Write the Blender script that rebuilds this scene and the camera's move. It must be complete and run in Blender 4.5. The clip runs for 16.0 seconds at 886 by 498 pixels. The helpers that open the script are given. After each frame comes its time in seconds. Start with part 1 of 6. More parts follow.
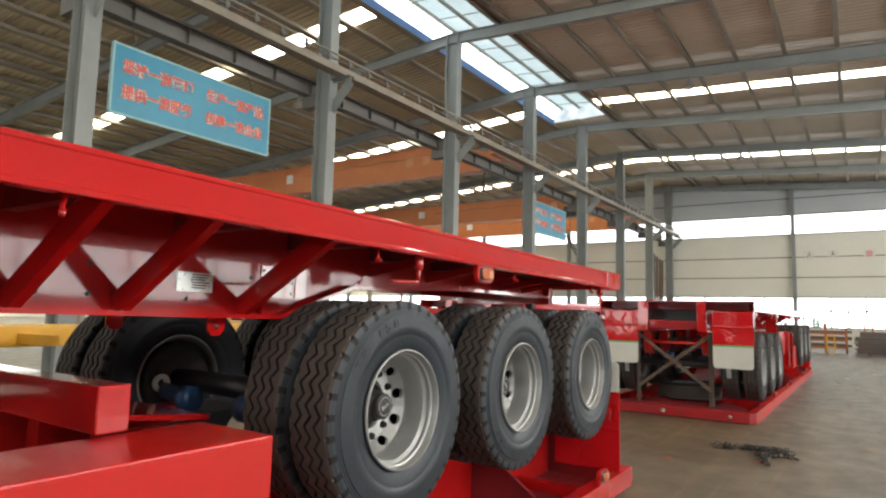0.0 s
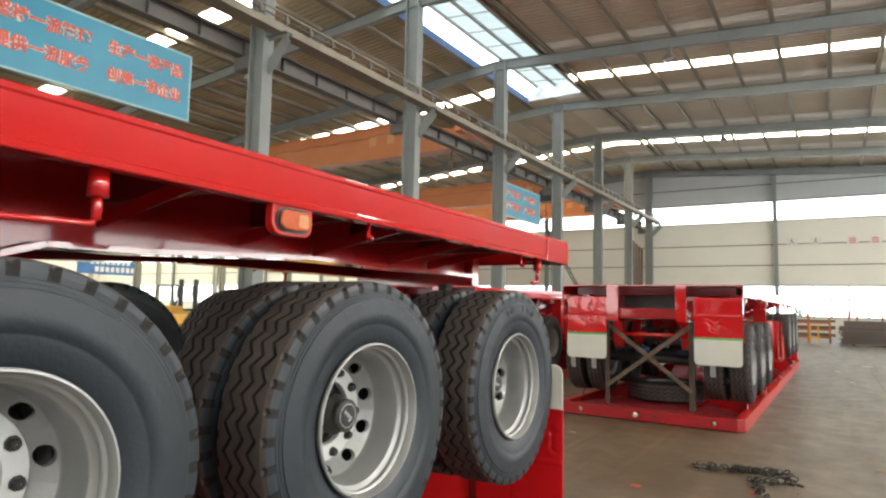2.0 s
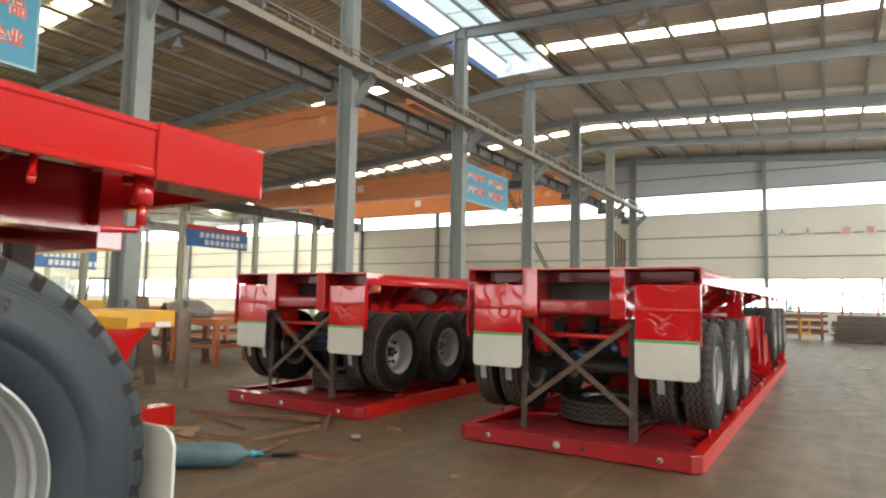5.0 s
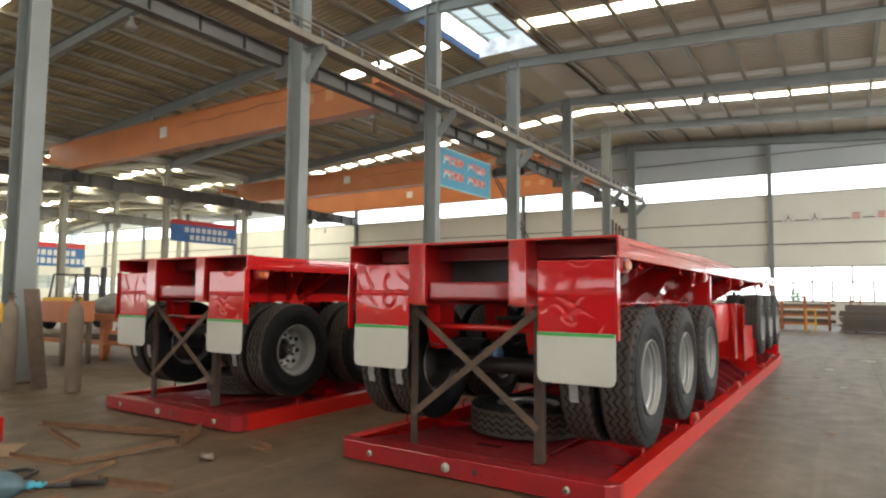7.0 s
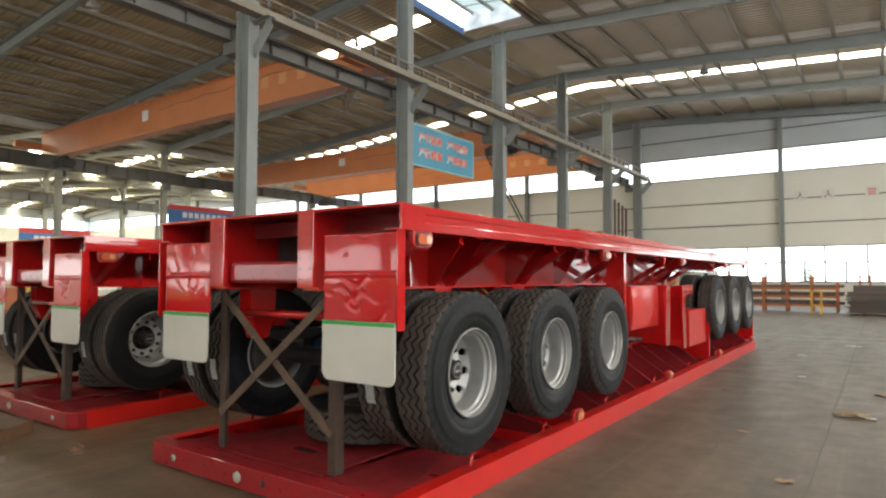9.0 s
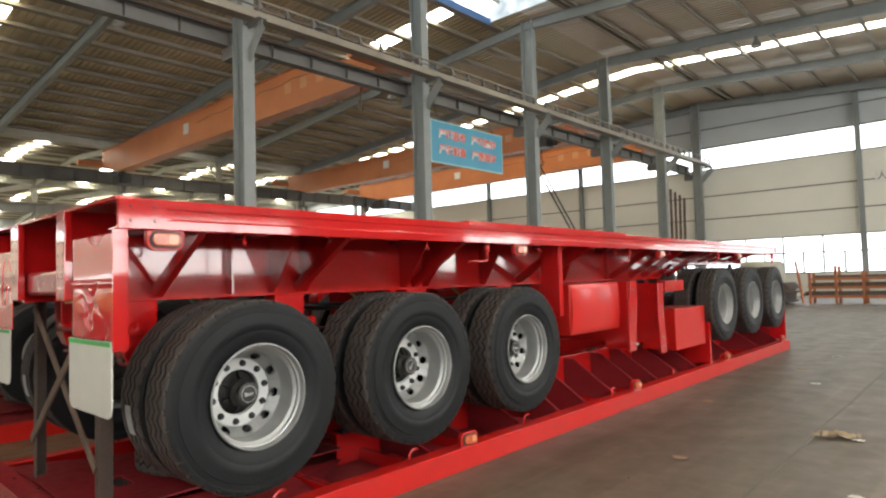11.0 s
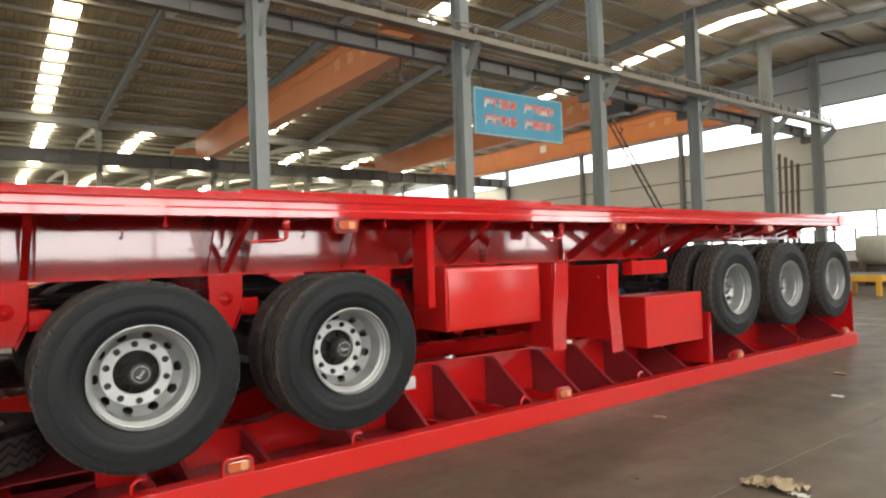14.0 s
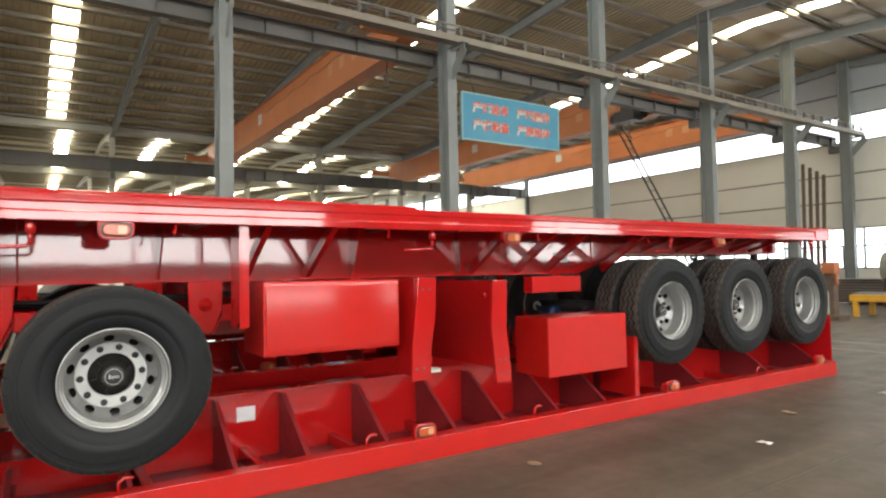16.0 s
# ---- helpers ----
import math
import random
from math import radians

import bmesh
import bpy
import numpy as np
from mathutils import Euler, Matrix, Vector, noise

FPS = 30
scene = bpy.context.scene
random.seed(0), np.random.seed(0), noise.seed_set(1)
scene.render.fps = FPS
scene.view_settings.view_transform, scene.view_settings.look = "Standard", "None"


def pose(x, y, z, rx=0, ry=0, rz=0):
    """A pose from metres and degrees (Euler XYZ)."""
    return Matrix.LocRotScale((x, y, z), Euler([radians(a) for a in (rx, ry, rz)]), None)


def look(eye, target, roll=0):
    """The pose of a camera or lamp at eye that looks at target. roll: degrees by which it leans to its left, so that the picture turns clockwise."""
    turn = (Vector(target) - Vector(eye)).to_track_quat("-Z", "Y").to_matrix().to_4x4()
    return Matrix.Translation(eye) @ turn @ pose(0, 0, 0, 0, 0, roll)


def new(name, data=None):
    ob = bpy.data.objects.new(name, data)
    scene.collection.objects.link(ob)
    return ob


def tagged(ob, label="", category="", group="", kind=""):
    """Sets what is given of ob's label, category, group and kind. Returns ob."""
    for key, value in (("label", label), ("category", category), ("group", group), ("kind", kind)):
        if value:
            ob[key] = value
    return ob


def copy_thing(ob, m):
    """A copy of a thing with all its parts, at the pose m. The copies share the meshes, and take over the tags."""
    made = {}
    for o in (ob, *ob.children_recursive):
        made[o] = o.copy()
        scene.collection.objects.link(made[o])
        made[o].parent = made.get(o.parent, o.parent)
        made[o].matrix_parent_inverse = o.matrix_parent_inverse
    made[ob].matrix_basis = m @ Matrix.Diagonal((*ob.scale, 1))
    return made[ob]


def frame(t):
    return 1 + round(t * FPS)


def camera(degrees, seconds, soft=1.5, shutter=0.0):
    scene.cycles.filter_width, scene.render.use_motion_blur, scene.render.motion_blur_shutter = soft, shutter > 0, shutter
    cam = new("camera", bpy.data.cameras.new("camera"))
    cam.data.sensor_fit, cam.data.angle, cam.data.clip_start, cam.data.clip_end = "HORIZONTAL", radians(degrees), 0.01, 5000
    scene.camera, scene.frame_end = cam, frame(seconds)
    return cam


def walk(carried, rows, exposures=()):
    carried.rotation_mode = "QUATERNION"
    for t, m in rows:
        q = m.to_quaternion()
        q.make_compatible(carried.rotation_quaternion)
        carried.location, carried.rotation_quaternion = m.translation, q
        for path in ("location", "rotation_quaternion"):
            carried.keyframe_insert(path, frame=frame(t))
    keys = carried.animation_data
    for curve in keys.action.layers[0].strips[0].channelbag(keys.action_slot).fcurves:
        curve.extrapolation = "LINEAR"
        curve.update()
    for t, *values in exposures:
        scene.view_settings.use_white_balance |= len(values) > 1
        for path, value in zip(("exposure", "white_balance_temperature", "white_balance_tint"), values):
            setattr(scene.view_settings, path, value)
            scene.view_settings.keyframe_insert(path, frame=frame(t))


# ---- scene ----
cam = camera(71.2, 16.0, 2.3)
METRES, EYE, TILT, LEAN, TURN = 14.55, 1.6, 0.0, 0.0, 33.9
ROWS = [
    (0.0, 0.0, 0.0, 0.0, -0.15, 5.95, -1.39),
    (0.5, 0.012, 0.0312, 0.0001, -0.13, 5.61, -1.34),
    (1.0, 0.0208, 0.0647, -0.0014, -1.13, 5.19, -1.36),
    (1.5, 0.0359, 0.094, -0.0023, -2.17, 5.28, -1.04),
    (2.0, 0.0517, 0.1218, -0.0022, -1.69, 5.1, -1.22),
    (2.5, 0.0669, 0.1509, -0.0022, -1.3, 4.98, -1.24),
    (3.0, 0.0898, 0.177, -0.0031, -1.37, 4.95, -1.1),
    (3.5, 0.1062, 0.2031, -0.0039, -1.38, 4.78, -1.21),
    (4.0, 0.1218, 0.2293, -0.0037, -2.11, 4.78, -1.26),
    (6.5, 0.2221, 0.3535, -0.0087, -1.93, 4.52, -0.83),
    (7.0, 0.2478, 0.374, -0.0104, -1.08, 4.22, -0.47),
    (7.5, 0.273, 0.3906, -0.0101, -0.5, 3.4, -0.27),
    (8.0, 0.2982, 0.4062, -0.0104, -0.02, 2.72, -0.42),
    (8.5, 0.3315, 0.415, -0.0111, 0.36, 2.73, -0.16),
    (9.0, 0.3609, 0.4267, -0.0108, 1.27, 2.71, -0.02),
    (11.5, 0.4976, 0.5056, -0.014, 10.46, 2.56, 1.77),
    (12.0, 0.5184, 0.5263, -0.0157, 12.27, 2.09, 1.81),
    (12.5, 0.5436, 0.5443, -0.0174, 14.07, 1.65, 2.4),
    (13.0, 0.5665, 0.5615, -0.0155, 17.23, 1.74, 2.57),
    (13.5, 0.5866, 0.5828, -0.0161, 18.69, 1.5, 2.13),
    (14.0, 0.6085, 0.6016, -0.0165, 19.5, 1.21, 2.05),
    (14.5, 0.6252, 0.6207, -0.0161, 23.62, 1.06, 2.35),
    (15.0, 0.6419, 0.6428, -0.0149, 25.24, 1.77, 1.98),
    (15.5, 0.6676, 0.664, -0.0155, 24.69, 2.46, 1.7),
    (16.0, 0.6842, 0.6863, -0.0172, 22.7, 2.21, 1.08),
]
# small correction of the carried height along the way, in metres
LIFT = [(0.0, 0.0), (4.0, 0.012), (6.5, 0.027), (9.0, 0.022), (11.5, 0.06), (16.0, 0.064)]


def lift(t):
    for (a, u), (b, v) in zip(LIFT, LIFT[1:]):
        if t <= b:
            return u + (v - u) * (t - a) / (b - a)
    return LIFT[-1][1]


walk(cam, [(t, pose(0, 0, EYE + lift(t), TILT, LEAN, TURN) @ pose(METRES * x, METRES * y, METRES * z, 90 + pitch, roll, yaw)) for t, x, y, z, yaw, pitch, roll in ROWS],
     exposures=[(0.0, 0.69), (1.5, 0.86), (4.0, 0.99), (6.5, 0.64), (9.0, 0.63), (12.0, 0.70), (16.0, 0.76)])

# ---- world and daylight ----
world = bpy.data.worlds.new("world")
scene.world = world
world.use_nodes = True
wn = world.node_tree
sky = wn.nodes.new("ShaderNodeTexSky")
sky.sky_type = "NISHITA"
sky.sun_disc = False
sky.sun_elevation, sky.sun_rotation = radians(50), radians(120)
wn.nodes["Background"].inputs["Strength"].default_value = 0.12
wn.links.new(sky.outputs[0], wn.nodes["Background"].inputs["Color"])
sun_data = bpy.data.lights.new("sun", "SUN")
sun_data.energy, sun_data.angle, sun_data.color = 2.5, radians(1), (1.0, 0.95, 0.87)
sun = new("sun", sun_data)
sun.matrix_world = look((30, 0, 40), (0, 20, 0))

DAY_SIDE, DAY_EAST, DAY_ROOF = 2.6, 6.0, 8.5


# ---- materials ----
def material(name, colour, rough=0.5, metal=0.0, colour2=None, scale=4.0, amount=1.0, bump=0.0, bump_scale=60.0, coat=0.0, rough_var=0.1, detail=6.0, emit=0.0):
    m = bpy.data.materials.new(name)
    m.use_nodes = True
    nt = m.node_tree
    b = nt.nodes["Principled BSDF"]
    b.inputs["Metallic"].default_value = metal
    b.inputs["Coat Weight"].default_value = coat
    b.inputs["Coat Roughness"].default_value, b.inputs["Coat IOR"].default_value = 0.05, 1.68
    if coat:
        b.inputs["Specular IOR Level"].default_value = 0.15
    co = nt.nodes.new("ShaderNodeTexCoord")
    n1 = nt.nodes.new("ShaderNodeTexNoise")
    n1.inputs["Scale"].default_value, n1.inputs["Detail"].default_value = scale, detail
    n1.inputs["Roughness"].default_value = 0.6
    nt.links.new(co.outputs["Object"], n1.inputs["Vector"])
    ramp = nt.nodes.new("ShaderNodeValToRGB")
    ramp.color_ramp.elements[0].position, ramp.color_ramp.elements[1].position = 0.5 - 0.25 * amount, 0.5 + 0.25 * amount
    c2 = colour2 or [c * 0.75 for c in colour]
    ramp.color_ramp.elements[0].color, ramp.color_ramp.elements[1].color = (*c2, 1), (*colour, 1)
    nt.links.new(n1.outputs["Fac"], ramp.inputs["Fac"])
    nt.links.new(ramp.outputs["Color"], b.inputs["Base Color"])
    n2 = nt.nodes.new("ShaderNodeTexNoise")
    n2.inputs["Scale"].default_value, n2.inputs["Detail"].default_value = scale * 5, 4
    nt.links.new(co.outputs["Object"], n2.inputs["Vector"])
    rr = nt.nodes.new("ShaderNodeMapRange")
    rr.inputs["To Min"].default_value, rr.inputs["To Max"].default_value = max(0.02, rough - rough_var), min(1, rough + rough_var)
    nt.links.new(n2.outputs["Fac"], rr.inputs["Value"])
    nt.links.new(rr.outputs["Result"], b.inputs["Roughness"])
    if emit:
        nt.links.new(ramp.outputs["Color"], b.inputs["Emission Color"])
        b.inputs["Emission Strength"].default_value = emit
    if bump:
        n3 = nt.nodes.new("ShaderNodeTexNoise")
        n3.inputs["Scale"].default_value, n3.inputs["Detail"].default_value = bump_scale, 3
        nt.links.new(co.outputs["Object"], n3.inputs["Vector"])
        bp = nt.nodes.new("ShaderNodeBump")
        bp.inputs["Strength"].default_value, bp.inputs["Distance"].default_value = bump, 0.01
        nt.links.new(n3.outputs["Fac"], bp.inputs["Height"])
        nt.links.new(bp.outputs["Normal"], b.inputs["Normal"])
        if coat:
            nt.links.new(bp.outputs["Normal"], b.inputs["Coat Normal"])
    return m


def glow(name, colour, strength, colour2=None, scale=0.5):
    m = bpy.data.materials.new(name)
    m.use_nodes = True
    nt = m.node_tree
    nt.nodes.remove(nt.nodes["Principled BSDF"])
    e = nt.nodes.new("ShaderNodeEmission")
    e.inputs["Strength"].default_value = strength
    co, n1, mix = nt.nodes.new("ShaderNodeTexCoord"), nt.nodes.new("ShaderNodeTexNoise"), nt.nodes.new("ShaderNodeValToRGB")
    n1.inputs["Scale"].default_value = scale
    nt.links.new(co.outputs["Object"], n1.inputs["Vector"])
    mix.color_ramp.elements[0].position, mix.color_ramp.elements[1].position = 0.35, 0.6
    mix.color_ramp.elements[0].color, mix.color_ramp.elements[1].color = (*(colour2 or colour), 1), (*colour, 1)
    nt.links.new(n1.outputs["Fac"], mix.inputs["Fac"])
    nt.links.new(mix.outputs["Color"], e.inputs["Color"])
    nt.links.new(e.outputs[0], nt.nodes["Material Output"].inputs["Surface"])
    return m


RED = material("red gloss paint", (0.49, 0.0105, 0.0100), 0.18, 0.0, (0.43, 0.0085, 0.0092), 1.7, 1.2, 0.022, 7.0, coat=1.0, rough_var=0.05)
RED_SHEET = material("red painted thin sheet", (0.53, 0.010, 0.013), 0.16, 0.0, (0.47, 0.008, 0.0115), 2.0, 1.2, 0.012, 9.0, coat=0.7, rough_var=0.04)
# real dust on the front plates; elsewhere its dark stands in for shade
RED_DUSTY_SHADED = material("dusty red paint, also dark for shaded undersides", (0.27, 0.017, 0.022), 0.42, 0.0, (0.17, 0.022, 0.024), 2.6, 1.4, 0.03, 30.0, coat=0.2, rough_var=0.14)
RED_WORN = material("scuffed dark red paint", (0.36, 0.014, 0.020), 0.32, 0.0, (0.22, 0.020, 0.022), 3.2, 1.4, 0.04, 22.0, coat=0.45, rough_var=0.14)
RED_BOX = material("red paint on the tool boxes", (0.53, 0.0135, 0.0095), 0.34, 0.0, (0.46, 0.011, 0.0085), 1.7, 1.2, 0.03, 9.0, coat=0.55, rough_var=0.06)
RED_WEB = material("red paint on the first beam webs", (0.46, 0.0105, 0.0112), 0.22, 0.0, (0.39, 0.0085, 0.0100), 1.7, 1.2, 0.022, 7.0, coat=0.42, rough_var=0.05)
RED_BOX.node_tree.nodes["Principled BSDF"].inputs["Coat Roughness"].default_value = 0.2
RUBBER = material("black tyre sidewall", (0.0052, 0.0064, 0.0076), 0.54, 0.0, (0.0036, 0.0044, 0.0052), 5.0, 1.2, 0.12, 60.0, rough_var=0.1)
# dust, plus the blue sheen of reflected sky put into the colour
RUBBER_DUSTY_SHEEN = material("dusty black tyre sidewall with a blue sheen added", (0.0160, 0.0240, 0.0320), 0.46, 0.0, (0.0100, 0.0148, 0.0196), 4.0, 1.3, 0.12, 60.0, rough_var=0.12)
RUBBER.node_tree.nodes["Principled BSDF"].inputs["Specular IOR Level"].default_value = 0.30
LETTER_RUBBER = material("raised black rubber", (0.0070, 0.0080, 0.0090), 0.36, 0.0, None, 20.0)
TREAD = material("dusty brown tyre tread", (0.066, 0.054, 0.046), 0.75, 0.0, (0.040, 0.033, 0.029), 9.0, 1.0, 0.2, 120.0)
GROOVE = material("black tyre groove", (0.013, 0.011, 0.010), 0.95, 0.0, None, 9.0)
RIM = material("silver wheel paint", (0.36, 0.365, 0.355), 0.40, 0.52, (0.30, 0.305, 0.295), 5.0, 1.2, 0.04, 90.0, rough_var=0.07)
# wheel paint made lighter, for the light falling on the outward-facing ring
RIM_RING_LIT = material("wheel disc paint lightened for the light on its face", (0.62, 0.63, 0.61), 0.45, 0.1, (0.50, 0.51, 0.49), 6.0, 1.2, 0.05, 80.0)
BADGE = material("worn grey white print", (0.42, 0.43, 0.42), 0.5, 0.0, (0.25, 0.26, 0.26), 40.0)
HUB = material("black hub casting", (0.014, 0.0135, 0.013), 0.45, 0.2, (0.04, 0.036, 0.032), 20.0, 1.0, 0.2, 120.0)
NUT = material("dark grey wheel nut steel", (0.05, 0.05, 0.05), 0.45, 0.7, None, 40.0)
WHITE = material("white print", (0.75, 0.75, 0.74), 0.5, 0.0, None, 5.0)
AXLE = material("black axle paint", (0.024, 0.024, 0.027), 0.4, 0.1, (0.045, 0.042, 0.04), 8.0)
BLUE_PART = material("dark blue brake chamber paint", (0.02, 0.06, 0.14), 0.4, 0.1, None, 8.0)
FLAP = material("off-white plastic mudflap", (0.56, 0.56, 0.50), 0.45, 0.0, (0.48, 0.48, 0.43), 2.5, 1.0, 0.03, 30.0)
LINE_YELLOW = material("yellow air line", (0.55, 0.42, 0.04), 0.4)
LINE_GREEN = material("green air line", (0.05, 0.25, 0.06), 0.4)
GREEN = material("green tape", (0.06, 0.42, 0.08), 0.5, 0.0, None, 9.0)
AMBER = material("amber lamp lens", (0.50, 0.11, 0.035), 0.25, 0.0, (0.36, 0.07, 0.025), 40.0, coat=0.5)
AMBER_PALE = material("pale amber reflector", (0.66, 0.30, 0.15), 0.2, 0.0, None, 40.0, coat=0.5)
PLATE_GREY = material("grey printed metal plate", (0.66, 0.69, 0.66), 0.3, 0.5, (0.55, 0.58, 0.55), 12.0)
RUST = material("rusty brown angle steel", (0.16, 0.105, 0.07), 0.7, 0.2, (0.07, 0.05, 0.04), 7.0, 1.0, 0.3, 60.0)
RUST_DARK = material("dark rusty angle steel", (0.085, 0.058, 0.042), 0.7, 0.2, (0.045, 0.033, 0.027), 7.0, 1.0, 0.3, 60.0)
RUST_BAR = material("orange brown rusted steel", (0.25, 0.135, 0.065), 0.75, 0.1, (0.12, 0.07, 0.045), 9.0, 1.2, 0.3, 70.0)
STEEL = material("grey painted column steel", (0.235, 0.255, 0.245), 0.5, 0.0, (0.17, 0.185, 0.18), 1.2, 1.2, 0.08, 40.0)
STEEL_DARK = material("dark grey beam paint", (0.125, 0.122, 0.112), 0.6, 0.0, (0.085, 0.082, 0.074), 1.5, 1.2, 0.08, 40.0)
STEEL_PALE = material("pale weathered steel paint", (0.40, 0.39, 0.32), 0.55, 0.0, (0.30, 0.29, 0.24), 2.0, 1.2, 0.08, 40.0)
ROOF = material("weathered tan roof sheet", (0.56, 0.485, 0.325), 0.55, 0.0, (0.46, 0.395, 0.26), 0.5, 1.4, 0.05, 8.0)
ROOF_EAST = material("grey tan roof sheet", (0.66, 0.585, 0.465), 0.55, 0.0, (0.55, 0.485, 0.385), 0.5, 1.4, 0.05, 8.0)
# paler than the near roof, in place of the far bays' brighter light
ROOF_WEST = material("roof sheet lightened for the bright far bays", (0.74, 0.73, 0.60), 0.55, 0.0, (0.64, 0.63, 0.51), 0.5, 1.4, 0.05, 8.0)
# slight emission stands for daylight passing through these panels
ROOF_PALE = material("pale translucent roof sheet with a faint daylight glow", (0.74, 0.70, 0.62), 0.5, 0.0, (0.60, 0.56, 0.49), 0.9, 1.4, emit=0.05)
PURLIN = material("galvanised purlin steel", (0.27, 0.235, 0.175), 0.6, 0.1, (0.19, 0.165, 0.125), 1.5)
WALL = material("cream wall sheet", (0.70, 0.685, 0.605), 0.55, 0.0, (0.61, 0.595, 0.53), 0.35, 1.3, 0.04, 10.0)
WALL_UP = material("grey blue wall sheet", (0.47, 0.50, 0.50), 0.55, 0.0, (0.40, 0.43, 0.44), 0.4, 1.3, 0.04, 10.0)
DOOR_GREY = material("dark grey sliding panels", (0.075, 0.08, 0.085), 0.5, 0.0, (0.055, 0.06, 0.065), 1.0)
DADO = material("grey plastered side wall", (0.22, 0.21, 0.19), 0.8, 0.0, (0.16, 0.15, 0.135), 0.8, 1.3, 0.1, 20.0)
SEAM = material("brown wall seam", (0.13, 0.12, 0.10), 0.7, 0.0, None, 3.0)
ORANGE = material("orange crane paint", (0.61, 0.215, 0.072), 0.45, 0.0, (0.47, 0.155, 0.055), 0.8, 1.3, 0.05, 20.0)
ORANGE_RACK = material("orange rack paint", (0.50, 0.155, 0.05), 0.55, 0.0, (0.30, 0.10, 0.04), 2.5, 1.3, 0.15, 40.0)
YELLOW = material("yellow machine paint", (0.70, 0.38, 0.03), 0.45, 0.0, (0.55, 0.28, 0.03), 3.0, 1.2, 0.1, 40.0)
BLUE_TRIM = material("blue flashing", (0.05, 0.13, 0.32), 0.5, 0.0, None, 2.0)
SIGN = material("sky blue sign board", (0.055, 0.28, 0.40), 0.35, 0.0, (0.03, 0.20, 0.31), 0.8, 1.4)
SIGN_EDGE = material("pale blue sign frame", (0.30, 0.50, 0.52), 0.45, 0.0, None, 3.0)
LETTER = material("red sign lettering", (0.62, 0.10, 0.06), 0.5, 0.0, None, 4.0)
LETTER_EDGE = material("pale lettering outline", (0.70, 0.62, 0.55), 0.5, 0.0, None, 4.0)
MARKING = material("faded cream paint on orange", (0.62, 0.33, 0.17), 0.6, 0.0, (0.60, 0.27, 0.12), 6.0)
BANNER = material("blue banner cloth", (0.06, 0.17, 0.40), 0.7, 0.0, None, 2.0)
BANNER_RED = material("red banner cloth", (0.55, 0.05, 0.05), 0.7, 0.0, None, 2.0)
CARD = material("brown cardboard", (0.36, 0.25, 0.15), 0.85, 0.0, (0.26, 0.18, 0.11), 4.0, 1.2, 0.1, 50.0)
CYL_BLUE = material("grey blue gas cylinder paint", (0.10, 0.17, 0.19), 0.45, 0.2, (0.06, 0.10, 0.12), 5.0, 1.2, 0.1, 40.0)
CYAN = material("cyan valve cap plastic", (0.05, 0.38, 0.50), 0.4)
STRAW = material("yellowed packing scraps", (0.38, 0.30, 0.19), 0.85, 0.0, (0.24, 0.18, 0.12), 14.0)
PAPER = material("white waste paper", (0.70, 0.68, 0.63), 0.8, 0.0, None, 12.0)
PLATE = material("dark steel plate stack", (0.10, 0.10, 0.105), 0.5, 0.5, (0.16, 0.11, 0.08), 2.0, 1.2)
LAMP = material("grey lamp shade", (0.35, 0.35, 0.33), 0.4, 0.5)
# emission stands in for daylight coming through the ridge sheets
SHEET_BLUE = material("pale blue translucent sheet with a daylight glow", (0.50, 0.60, 0.62), 0.5, 0.0, (0.40, 0.50, 0.53), 1.0, emit=0.75)
GLOW_SIDE = glow("bright overcast sky", (1.0, 0.99, 0.97), DAY_SIDE)
# dim glow stands in for the pale greenish wall there
GLOW_WEST_LOW = glow("dim cream green glow behind the low west windows", (0.93, 0.97, 0.82), 0.48, (0.60, 0.68, 0.52), 0.35)
GLOW_EAST = glow("bright sunlit yard", (1.0, 0.99, 0.96), DAY_EAST)
GLOW_ROOF = glow("daylit translucent roof sheet", (1.0, 0.97, 0.88), DAY_ROOF, (1.0, 0.90, 0.62), 0.25)
# stronger than the near strips, to brighten the far bays
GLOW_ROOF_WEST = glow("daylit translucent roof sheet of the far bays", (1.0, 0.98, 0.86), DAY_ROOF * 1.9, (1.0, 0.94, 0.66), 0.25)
DUSTY = material("dusty tan steel", (0.27, 0.21, 0.155), 0.7, 0.1, (0.17, 0.13, 0.10), 4.0, 1.2, 0.2, 50.0)
GLOW_MONITOR = glow("daylit monitor side", (0.95, 0.98, 1.0), 2.6, (0.8, 0.86, 0.9), 0.8)
# glow in place of daylight through the sheets that close the monitor
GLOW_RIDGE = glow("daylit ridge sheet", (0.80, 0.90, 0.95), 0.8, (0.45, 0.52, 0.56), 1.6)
# high east windows are unseen and assumed; strong to light the east faces
GLOW_EAST_HIGH = glow("bright sky assumed over the yard", (1.0, 0.99, 0.97), 15.5)
# south windows are unseen too, assumed like those of the north wall
GLOW_SOUTH = glow("pale sky behind the assumed south windows", (1.0, 0.99, 0.97), 2.9)
GLOW_NORTH = glow("pale overcast sky", (0.94, 0.985, 1.0), 2.4)


